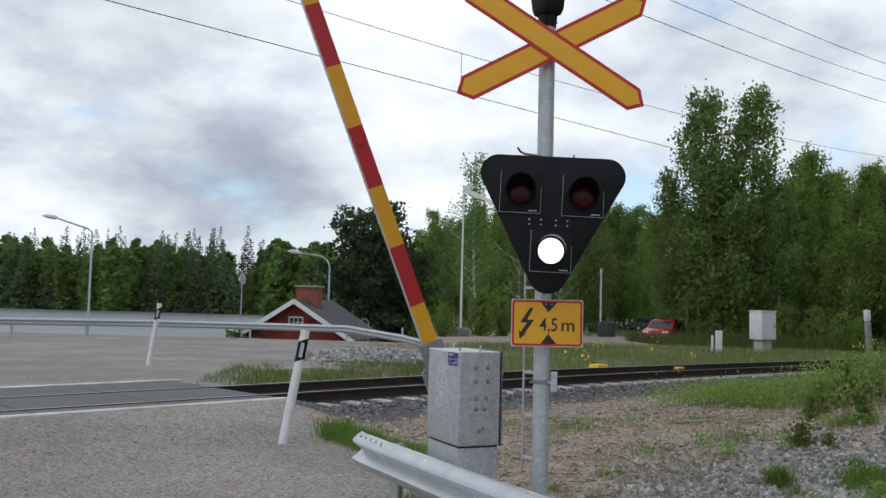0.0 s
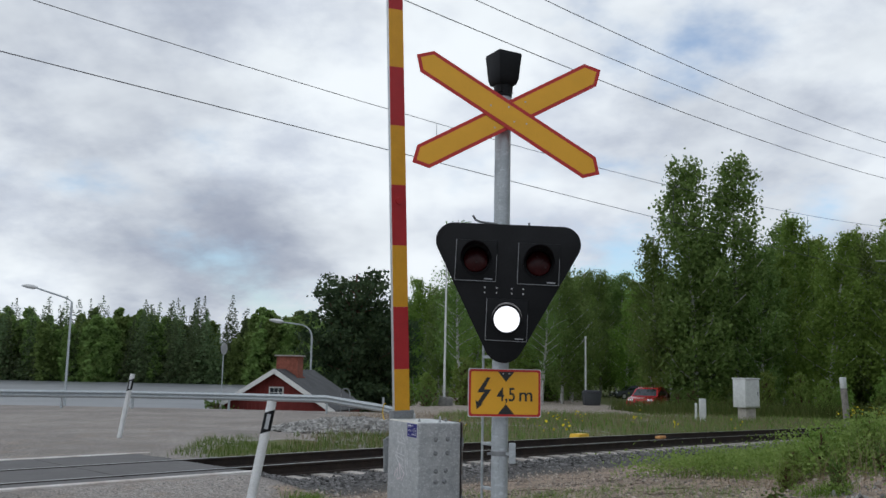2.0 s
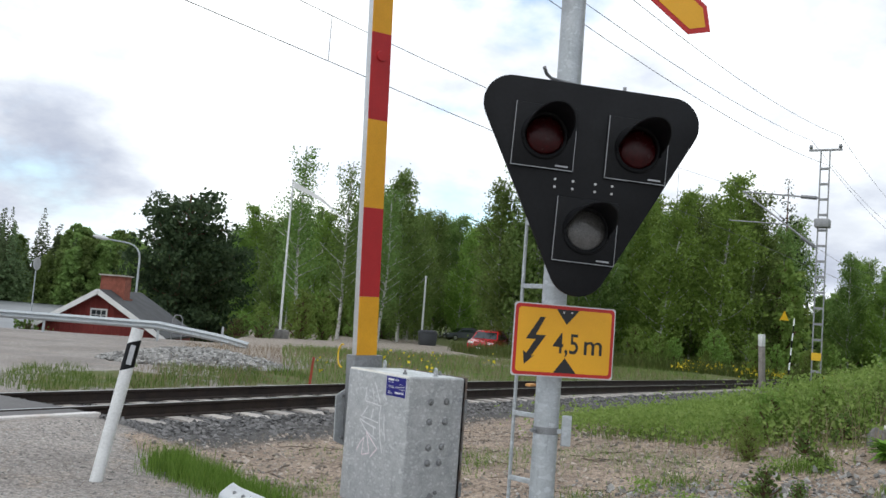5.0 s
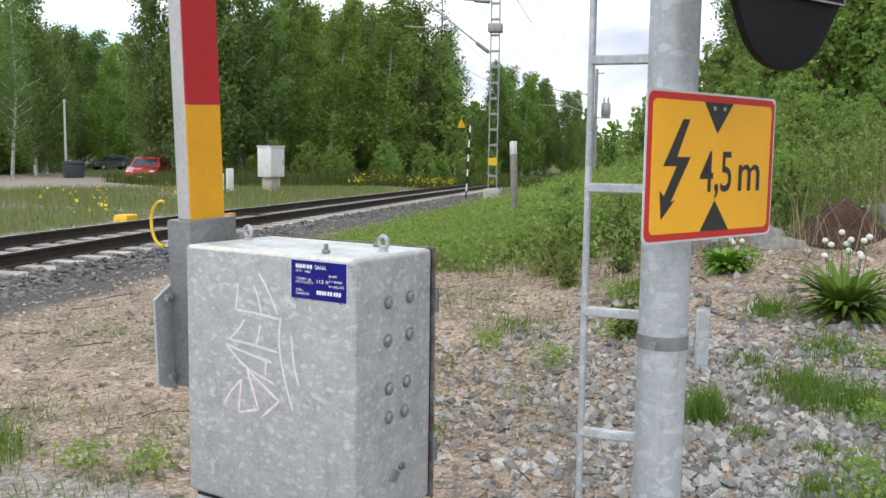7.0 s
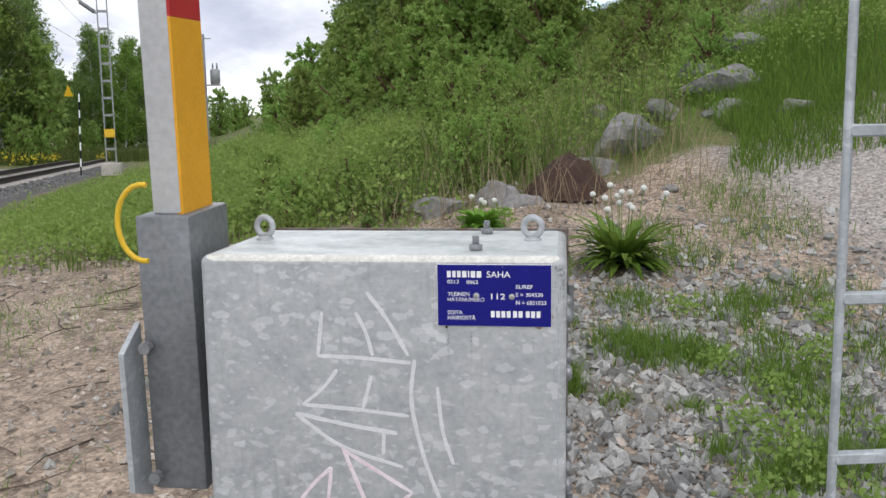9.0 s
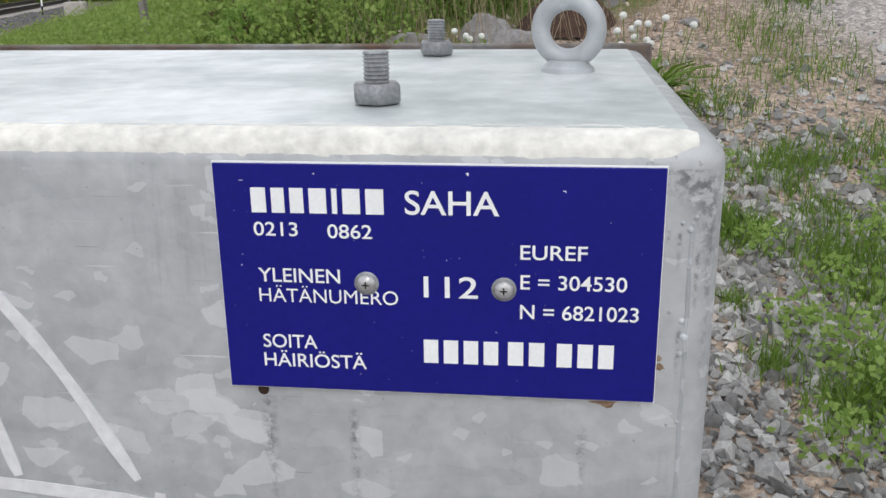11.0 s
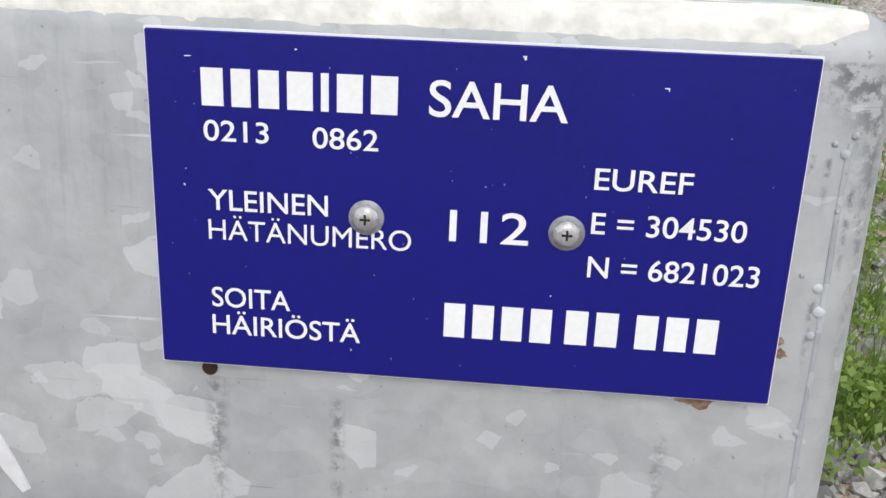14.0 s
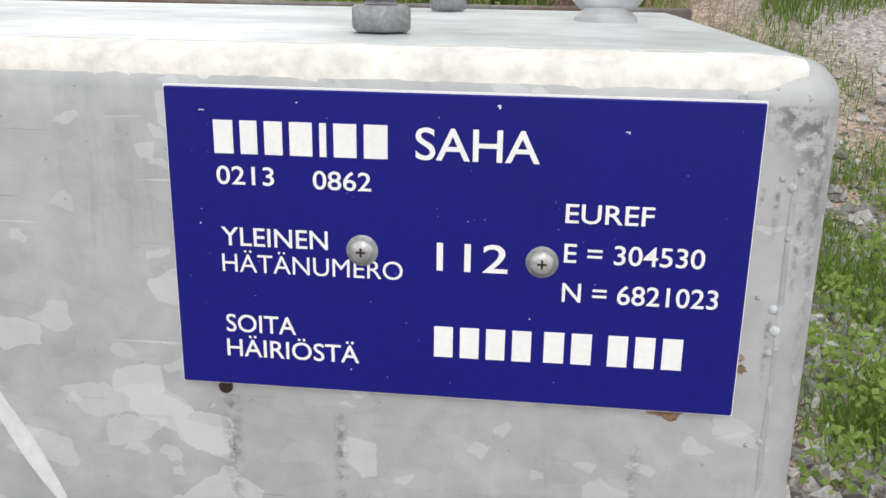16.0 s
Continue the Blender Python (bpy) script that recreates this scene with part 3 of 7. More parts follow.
def ground():
    xs, ys = axis_steps(-12, 20, 0.2, 2600), axis_steps(-3, 44, 0.25, 2600)
    gx, gy = np.meshgrid(xs, ys)
    gz = land(gx, gy)
    nx, ny = len(xs), len(ys)
    v = np.stack([gx.ravel(), gy.ravel(), gz.ravel()], 1)
    i = np.arange(nx * ny).reshape(ny, nx)
    f = np.stack([i[:-1, :-1].ravel(), i[:-1, 1:].ravel(), i[1:, 1:].ravel(), i[1:, :-1].ravel()], 1)
    m = bpy.data.materials.new("gravel_soil_and_turf")
    me = soup("ground", v, f, m, smooth=True)
    x, y = v[:, 0], v[:, 1]
    u, w = uv(x, y)
    # where turf, brown soil and pale gravel lie
    turf = np.maximum(smooth01((-w - 2.2) / 1.0) * smooth01((turf_edge(u, w) + 0.5 + 0.7 * bumps(x, y, 1.5, 4.0)) / 1.6),
                      smooth01((w - 2.0) / 1.0) * np.maximum(smooth01((x - 0.2 - 0.03 * (y - 20)) / 1.5), smooth01((5.2 - w) / 1.0) * smooth01((x + 4.4) / 1.0)) * smooth01(0.72 + 0.5 * bumps(x, y, 3.0, 7.0)) * smooth01((47 - y) / 2 + (x > 14)))
    turf = np.maximum(turf, smooth01((np.hypot(x - 6, y - 30) - 62) / 14) * (y > -10) + smooth01((x - 13) / 4) * smooth01((y - 44) / 3))
    soil = smooth01((x + 1.25 - (12 - y) * 0.588 + 0.15 * bumps(x, y, 0.5, 3.0)) / 0.35) * smooth01((-w - 1.9) / 0.6) * smooth01((w + 13.0) / 2.5)
    bed = smooth01((2.95 + 0.25 * bumps(x, y, 0.6, 2.0) - np.abs(w)) / 0.35) * smooth01((u + 4.4) / 0.4) * (w < 2.2)
    for name, values in (("turf", turf), ("soil", soil), ("bed", bed), ("yard", smooth01((w - 8.0) / 3.0) * smooth01((x + 4.5) / 3.0))):
        at = me.attributes.new(name, "FLOAT", "POINT")
        at.data.foreach_set("value", np.asarray(values, np.float32))
    m.use_nodes = True
    n, l = m.node_tree.nodes, m.node_tree.links
    b = n["Principled BSDF"]; b.inputs["Roughness"].default_value = 0.92; b.inputs["Specular IOR Level"].default_value = 0.25
    tc = n.new("ShaderNodeTexCoord")

    def noise_tex(scale, detail=5, rough=0.6):
        t = n.new("ShaderNodeTexNoise"); t.inputs["Scale"].default_value, t.inputs["Detail"].default_value, t.inputs["Roughness"].default_value = scale, detail, rough
        l.new(tc.outputs["Object"], t.inputs["Vector"])
        return t.outputs["Fac"]

    def span(s, a, c, lo=0.0, hi=1.0):
        r = n.new("ShaderNodeMapRange"); r.interpolation_type = "SMOOTHSTEP"
        for k, q in (("From Min", a), ("From Max", c), ("To Min", lo), ("To Max", hi)):
            r.inputs[k].default_value = q
        l.new(s, r.inputs["Value"])
        return r.outputs[0]

    def blend(fac, a, c, kind="MIX"):
        x2 = n.new("ShaderNodeMix"); x2.data_type = "RGBA"; x2.blend_type = kind
        for k, q in (("Factor", fac), ("A", a), ("B", c)):
            if isinstance(q, tuple):
                x2.inputs[k].default_value = (*q, 1)
            elif isinstance(q, float):
                x2.inputs[k].default_value = q
            else:
                l.new(q, x2.inputs[k])
        return x2.outputs["Result"]

    def attr(name):
        a = n.new("ShaderNodeAttribute"); a.attribute_name = name
        return a.outputs["Fac"]

    vor = n.new("ShaderNodeTexVoronoi"); vor.inputs["Scale"].default_value = 34
    l.new(tc.outputs["Object"], vor.inputs["Vector"])
    sc = n.new("ShaderNodeSeparateColor"); l.new(vor.outputs["Color"], sc.inputs[0])
    peb = span(sc.outputs[0], 0.0, 1.0, 0.68, 1.28)
    mul = n.new("ShaderNodeCombineColor")
    for k in range(3):
        l.new(peb, mul.inputs[k])
    broad, mid, fine = noise_tex(0.35), noise_tex(2.2), noise_tex(45, 4)
    gravel = blend(span(broad, 0.38, 0.62), (0.345, 0.315, 0.289), (0.26, 0.236, 0.216))
    gravel = blend(span(mid, 0.45, 0.75), gravel, (0.31, 0.265, 0.225))
    earth = blend(span(mid, 0.38, 0.62), (0.385, 0.303, 0.234), (0.265, 0.207, 0.16))
    earth = blend(span(noise_tex(9.0, 6, 0.7), 0.52, 0.66), earth, (0.20, 0.15, 0.112))
    base = blend(span(attr("soil"), 0.25, 0.75), gravel, earth)
    base = blend(span(attr("yard"), 0.0, 1.0, 0.0, 0.65), base, (0.345, 0.295, 0.24))
    base = blend(attr("bed"), base, (0.095, 0.09, 0.085))
    base = blend(0.8, base, mul.outputs[0], "MULTIPLY")
    green = blend(span(mid, 0.3, 0.7), (0.09, 0.13, 0.03), (0.155, 0.145, 0.065))
    tm = n.new("ShaderNodeMath"); tm.operation = "ADD"; l.new(attr("turf"), tm.inputs[0]); l.new(span(mid, 0.3, 0.7, -0.25, 0.25), tm.inputs[1])
    base = blend(span(tm.outputs[0], 0.35, 0.65), base, green)
    grit = span(fine, 0.3, 0.7, 0.68, 1.28)
    mul2 = n.new("ShaderNodeCombineColor")
    for k in range(3):
        l.new(grit, mul2.inputs[k])
    base = blend(1.0, base, mul2.outputs[0], "MULTIPLY")
    l.new(base, b.inputs["Base Color"])
    bp = n.new("ShaderNodeBump"); bp.inputs["Strength"].default_value, bp.inputs["Distance"].default_value = 0.7, 0.02
    l.new(vor.outputs["Distance"], bp.inputs["Height"]); l.new(bp.outputs[0], b.inputs["Normal"])
    ob = new("ground", me)
    return tagged(ob, "gravel road and brown stony soil running into rough turf", "ground", kind="structure")


ground()


def lake():
    s = S().add([(-1500, 42, -2.55), (60, 42, -2.55), (60, 420, -2.55), (-1500, 420, -2.55)], [(0, 1, 2, 3)])
    tagged(part("water", s, WATER), "grey lake with a dull rippled surface", "lake", kind="structure")


lake()


# ---------------------------------------------------------------- track
def track():
    length0 = -14.0
    t = thing("railway_track", TRACK, "rusty rails on pale concrete sleepers beside the crossing", "railway track")
    prof = [(-0.07, 0), (0.07, 0), (0.07, 0.012), (0.012, 0.03), (0.012, 0.125), (0.036, 0.14), (0.036, 0.168), (-0.036, 0.168), (-0.036, 0.14), (-0.012, 0.125), (-0.012, 0.03), (-0.07, 0.012)]

    us = [length0] + [2 * k for k in range(30)]
    for v0 in (-0.76, 0.76):
        s = S()
        rings = []
        for u in us:
            rings.append([Vector((u, v0 + a, RAIL_Z - 0.172 + c + float(grade(u)))) for a, c in prof])
        n = len(prof)
        s.add([p for r in rings for p in r], [(i * n + j, i * n + (j + 1) % n, (i + 1) * n + (j + 1) % n, (i + 1) * n + j) for i in range(len(us) - 1) for j in range(n)])
        rail = part("rail", s, RUST, t, "rusty brown rail with a worn bright head", smooth=False)
        head = [(-0.028, -0.003), (0.028, -0.003), (0.028, 0.0012), (-0.028, 0.0012)]
        top = S().add([Vector((u, v0 + a, RAIL_Z + c + float(grade(u)))) for u in us for a, c in head],
                      [(i * 4 + j, i * 4 + (j + 1) % 4, (i + 1) * 4 + (j + 1) % 4, (i + 1) * 4 + j) for i in range(len(us) - 1) for j in range(4)])
        part("railhead", top, RAILTOP, rail)
    sl = S().prism([(-1.32, 0), (1.32, 0), (1.32, 0.10), (1.25, 0.135), (-1.25, 0.135), (-1.32, 0.10)], -0.13, 0.13).mesh("sleeper", CONCRETE)
    u = -3.9
    while u < 56:
        ob = part("sleeper", sl, None, t)
        ob.matrix_basis = pose(u, 0, RAIL_Z - 0.172 - 0.14 + float(grade(u)), 0, 0, 90)
        u += 0.61
    return t


track()


def rock_cloud(pts, sizes, rng, squash=0.6):
    """Angular stones: jittered octahedra with cut corners."""
    n = len(pts)
    base = np.array([(1, 0, 0), (-1, 0, 0), (0, 1, 0), (0, -1, 0), (0, 0, 1), (0, 0, -1), (0.6, 0.6, 0.5), (-0.6, -0.6, 0.45)], float)
    tri = np.array([(4, 6, 2), (4, 0, 6), (6, 0, 2), (4, 2, 1), (4, 1, 7), (7, 1, 3), (4, 7, 3), (4, 3, 0), (5, 2, 0), (5, 1, 2), (5, 3, 1), (5, 0, 3)])
    j = base[None] + rng.uniform(-0.33, 0.33, (n, 8, 3))
    ang = rng.uniform(0, 2 * np.pi, n)
    tilt = rng.uniform(-0.6, 0.6, n)
    j *= (np.asarray(sizes)[:, None, None] * np.stack([rng.uniform(0.8, 1.3, n), rng.uniform(0.6, 1.0, n), rng.uniform(0.4, 0.8, n) * squash / 0.6], 1)[:, None])
    c, s2 = np.cos(tilt)[:, None], np.sin(tilt)[:, None]
    y, z = j[..., 1] * c - j[..., 2] * s2, j[..., 1] * s2 + j[..., 2] * c
    c, s2 = np.cos(ang)[:, None], np.sin(ang)[:, None]
    x, y = j[..., 0] * c - y * s2, j[..., 0] * s2 + y * c
    v = np.stack([x, y, z], -1) + np.asarray(pts)[:, None]
    f = tri[None] + (np.arange(n) * 8)[:, None, None]
    return v.reshape(-1, 3), f.reshape(-1, 3)


def to_world(u, v):
    return R2 * (u - v), R2 * (u + v) + 17.85


def stones(name, u, v, zed, sizes, material, label, rng):
    x, y = to_world(u, v)
    z = land(x, y) + zed
    vs, fs = rock_cloud(np.stack([x, y, z], 1), sizes, rng)
    tagged(new(name, soup(name, vs, fs, material)), label, "stones", kind="stuff")


def ballast():
    rng = np.random.default_rng(5)
    n = 34000
    u = -4.2 + 34 * rng.random(n) ** 1.6
    v = rng.uniform(-3.15, 2.3, n)
    side = np.abs(v) - 1.3
    height = np.where(side < 0, 0.045, 0.065 - 0.055 * np.clip(side / 1.3, 0, 1))
    keep = (rng.random(n) < np.where(side > 1.35, 0.45, 1)) & ~((np.abs(np.abs(v) - 0.76) < 0.09))
    u, v, height = u[keep], v[keep], height[keep]
    stones("ballast_stones", u, v, height - 0.03 - rng.random(len(u)) * 0.03, rng.uniform(0.026, 0.056, len(u)), BALLAST, "dark grey crushed ballast heaped along the sleepers", rng)
    bed = S()
    prof = [(-2.75, -0.08), (-1.45, 0.025), (1.45, 0.025), (2.6, 0.0), (2.6, -0.3), (-2.75, -0.3)]
    cuts = (-4.25, 0, 2.5, 5, 7.5, 10, 48, 58)
    bed.add([(u0, a, c + float(grade(u0))) for u0 in cuts for a, c in prof], [(6 * k + i, 6 * k + (i + 1) % 6, 6 * k + (i + 1) % 6 + 6, 6 * k + i + 6) for k in range(len(cuts) - 1) for i in range(6)] + [(0, 1, 2, 3, 4, 5), tuple(range(6 * len(cuts) - 6, 6 * len(cuts)))])
    ob = part("ballast_bed", bed, BALLAST)
    ob.matrix_basis = TRACK
    tagged(ob, "dark stony ballast bed under the rails", "ballast", kind="stuff")


ballast()


def crossing():
    c = thing("crossing_deck", TRACK, "worn dark rubber crossing deck with white edge beams", "level crossing")
    for v0, v1, name in ((-1.22, -0.85, "outer_panel"), (-0.68, 0.68, "middle_panel"), (0.85, 2.15, "outer_panel")):
        u = -4.25
        while u > -13.5:
            part(name, S().box((u - 1.78, v0, RAIL_Z - 0.16), (u, v1, RAIL_Z - 0.006)).bevel(0.012, 1), PANEL, c)
            u -= 1.8
    part("edge_beam", S().box((-13.5, -1.36, RAIL_Z - 0.2), (-4.2, -1.24, RAIL_Z + 0.004)).bevel(0.01, 1), LINE, c, "white-painted concrete edge beam")
    part("edge_beam", S().box((-13.5, 2.17, RAIL_Z - 0.2), (-4.0, 2.30, RAIL_Z + 0.004)).bevel(0.01, 1), LINE, c, "white-painted concrete edge beam")


crossing()


# ---------------------------------------------------------------- the barrier cabinet
CAB = pose(0.149, 7.762, 0, 0, 0, -65.85)  # x along its front, y into its depth
TOP = 1.334
PLATE = (0.3983, 1.2230, 0.1807, 0.0990)


def barrier_cabinet():
    c = thing("barrier_cabinet", CAB, "galvanised steel barrier machine cabinet with a scrawl of white marker", "cabinet")
    part("body", S().box((0, 0, 0.62), (0.603, 0.352, TOP)).bevel(0.013, 5), ZINC_FRONT, c, "mottled galvanised sheet housing")
    # thin sheet over the top, in a paler zinc than the body
    part("top_plate", S().box((0.016, 0.013, TOP - 0.003), (0.588, 0.340, TOP + 0.0008)), ZINC_LID, c, "zinc top with grey blotches, paler than the front sheet")
    part("back_door", S().box((-0.004, 0.3600, 0.612), (0.608, 0.3665, TOP + 0.003)).bevel(0.0015, 1), DOOR_EDGE, c, "dark grey rear door")
    # black filler that paints the shade of the gap before the rear door
    part("door_seal", S().box((0.010, 0.353, 0.63), (0.595, 0.3597, TOP - 0.004)), RUBBER_AND_SHADE, c, "black strip standing for the shade in the door gap")
    base = part("base", S().box((0.012, 0.012, land1(0.5, 7.5) - 0.05), (0.575, 0.355, 0.606)).bevel(0.008, 2), ZINC, c, "galvanised pedestal")
    # the dark joint above the pedestal: its shade is a solid black box
    part("base_gap", S().box((0.018, 0.018, 0.603), (0.57, 0.35, 0.622)), RUBBER_AND_SHADE, c)
    # the ground weld along the front top edge, uneven below
    rng = random.Random(4)
    s = S()
    vs, fs = [], []
    n = 260
    for i in range(n + 1):
        x = 0.012 + 0.579 * i / n
        j = 0.0016 * noise.noise((i * 0.11, 3.0, 0)) + 0.0011 * noise.noise((i * 0.45, 8.0, 0)) + 0.0003 * rng.uniform(-1, 1) + 0.0003
        k = 0.003 * math.sin(i * 0.37) + 0.002 * rng.uniform(-1, 1)
        for f in range(6):
            e = min(1.0, 0.35 + (n - i) / 9, 0.35 + i / 9)
            a = radians(54 + (14.6 * f - 38) * e) + (j * 60 if f < 2 else 0)
            r = 0.0139 if 0 < f else 0.0129
            vs.append((x, 0.013 - r * math.cos(a) + ((k + 0.004) * e if f == 5 else 0), TOP - 0.013 + r * math.sin(a)))
    for i in range(n):
        for m in range(5):
            fs.append((i * 6 + m, i * 6 + m + 1, (i + 1) * 6 + m + 1, (i + 1) * 6 + m))
    part("weld_seam", s.add(vs, fs), WELD, c, "bright uneven ground weld along the top edge")
    # eye bolts and studs on the top
    for x in (0.047, 0.543):
        e = part("eye_bolt", S().torus((x, 0.202, TOP + 0.0250), (0.25, 1, 0), 0.0168, 0.0058, 28, 12), ZINC, c, "galvanised lifting eye")
        part("collar", S().tube([(x, 0.202, TOP), (x, 0.202, TOP + 0.003), (x, 0.202, TOP + 0.0075)], [0.0160, 0.0155, 0.0105], 24), ZINC, e)
    for y in (0.071, 0.295):
        x = 0.453
        nut = part("nut", S().tube([(x, y, TOP + 0.0015), (x, y, TOP + 0.0110)], 0.0122, 6).bevel(0.0012, 1), BOLT, c, "zinc-plated hexagon nut")
        th = S()
        z, path, rad = TOP + 0.0105, [], []
        while z < TOP + 0.0250:
            path += [(x, y, z), (x, y, z + 0.0008), (x, y, z + 0.0016)]
            rad += [0.0056, 0.0064, 0.0056]
            z += 0.0019
        part("threaded_stud", th.tube(path, rad, 18), BOLT, nut)
    # bolt heads and a lock on the side
    for y, z in ((0.142, 1.210), (0.241, 1.213), (0.140, 1.109), (0.240, 1.111), (0.147, 0.978), (0.229, 0.982), (0.147, 0.901), (0.220, 0.902)):
        b = part("bolt_head", S().tube([(0.605, y, z), (0.610, y, z), (0.614, y, z)], [0.0145, 0.014, 0.009], 16), BOLT, c)
        part("washer", S().tube([(0.6045, y, z), (0.6065, y, z)], 0.018, 16), STEEL, b)
    part("lock_cover", S().prism([(0.150, 0.725), (0.172, 0.752), (0.197, 0.738), (0.178, 0.715)], 0.605, 0.610, Matrix(((0, 1, 0, 0), (1, 0, 0, 0), (0, 0, 1, 0), (0, 0, 0, 1)))), STEEL, c)
    part("lock_pin", S().tube([(0.605, 0.205, 0.752), (0.613, 0.205, 0.752)], 0.010, 12), STEEL, c)
    for z in (0.76, 1.19):
        part("hinge", S().tube([(0.611, 0.363, z - 0.035), (0.611, 0.363, z + 0.035)], 0.008, 10), DARK_STEEL, c)
    # weld dots near the right edge of the front
    for dx, z, r in ((0, 1.297, 9), (2, 1.302, 7), (-3, 1.2995, 6), (0.5, 1.281, 5), (-1, 1.2585, 9), (0.4, 1.2515, 11), (-0.8, 1.244, 8), (-6, 1.262, 5), (0, 1.213, 7), (-4, 1.2115, 5), (1, 1.17, 9), (-1, 1.13, 8), (0, 1.09, 9), (-2, 1.05, 7)):
        part("weld_spatter", S().tube([(0.5895 + dx * 0.001, 0.0005, z), (0.5893 + dx * 0.001, -0.0004, z + 0.0003), (0.5892 + dx * 0.001, -0.0009, z + 0.0004)], [r * 0.00017, r * 0.00015, r * 0.00006], 8), ZINC, c)
    seam = [(0.5905 + 0.0008 * noise.noise((k * 0.35, 1.7, 0)), 0.0004, 0.64 + 0.011 * k) for k in range(61)]
    part("edge_seam", S().tube(seam, [0.0010 + 0.0005 * noise.noise((k * 0.8, 5.0, 0)) for k in range(61)], 6), ZINC, c, "thin weld bead along the corner")
    # marker scrawl
    def stroke(points, material):
        # one hand-drawn line: curved between its sharp corners, of slightly uneven width
        s2 = S()
        pts = [Vector(p) for p in points]
        runs, run = [], [pts[0]]
        for a, b, d in zip(pts[:-2], pts[1:-1], pts[2:]):
            run.append(b)
            if (b - a).angle(d - b) > 0.9:
                runs.append(run)
                run = [b]
        runs.append(run + [pts[-1]])
        for r in runs:
            ext = [r[0] * 2 - r[1]] + r + [r[-1] * 2 - r[-2]]
            line = []
            for a, b, d, e in zip(ext[:-3], ext[1:-2], ext[2:-1], ext[3:]):
                for k in range(7):
                    f = k / 7
                    line.append(0.5 * (2 * b + (d - a) * f + (2 * a - 5 * b + 4 * d - e) * f * f + (3 * b - a - 3 * d + e) * f ** 3))
            line.append(r[-1])
            vs, fs = [], []
            for k, p in enumerate(line):
                d = (line[min(k + 1, len(line) - 1)] - line[max(k - 1, 0)]).normalized()
                w = 0.0031 + 0.0009 * noise.noise((p.x * 60, p.y * 60, 0)) - (0.0012 if k in (0, len(line) - 1) else 0)
                q = Vector((-d.y, d.x)) * w
                vs += [(p.x + q.x, -0.0007, p.y + q.y), (p.x - q.x, -0.0007, p.y - q.y), (p.x - q.x, 0.0004, p.y - q.y), (p.x + q.x, 0.0004, p.y + q.y)]
            for k in range(len(line) - 1):
                fs += [(4 * k + m, 4 * k + (m + 1) % 4, 4 * k + 4 + (m + 1) % 4, 4 * k + 4 + m) for m in range(4)]
            s2.add(vs, fs)
        part("marker_stroke", s2, material, c)

    for pts in ([(0.206, 1.242), (0.197, 1.168), (0.27, 1.166), (0.352, 1.159)], [(0.281, 1.276), (0.315, 1.23), (0.348, 1.171)], [(0.262, 1.242), (0.278, 1.21), (0.289, 1.17)],
                [(0.229, 1.146), (0.205, 1.115), (0.169, 1.084), (0.26, 1.078), (0.348, 1.069)], [(0.286, 1.136), (0.27, 1.078)], [(0.358, 1.165), (0.352, 1.093), (0.371, 1.0), (0.399, 0.921)],
                [(0.395, 1.12), (0.403, 1.046), (0.42, 0.989)], [(0.155, 1.069), (0.24, 1.052), (0.327, 1.039)], [(0.155, 1.068), (0.233, 1.014), (0.336, 0.981)], [(0.305, 1.046), (0.303, 1.002)]):
        stroke(pts, CHALK)
    for pts in ([(0.148, 0.901), (0.18, 0.944), (0.214, 0.977), (0.202, 0.884), (0.277, 0.903), (0.233, 1.014)], [(0.29, 0.886), (0.351, 0.937), (0.238, 1.006)]):
        stroke(pts, CHALK_PINK)
    return c


barrier_cabinet()


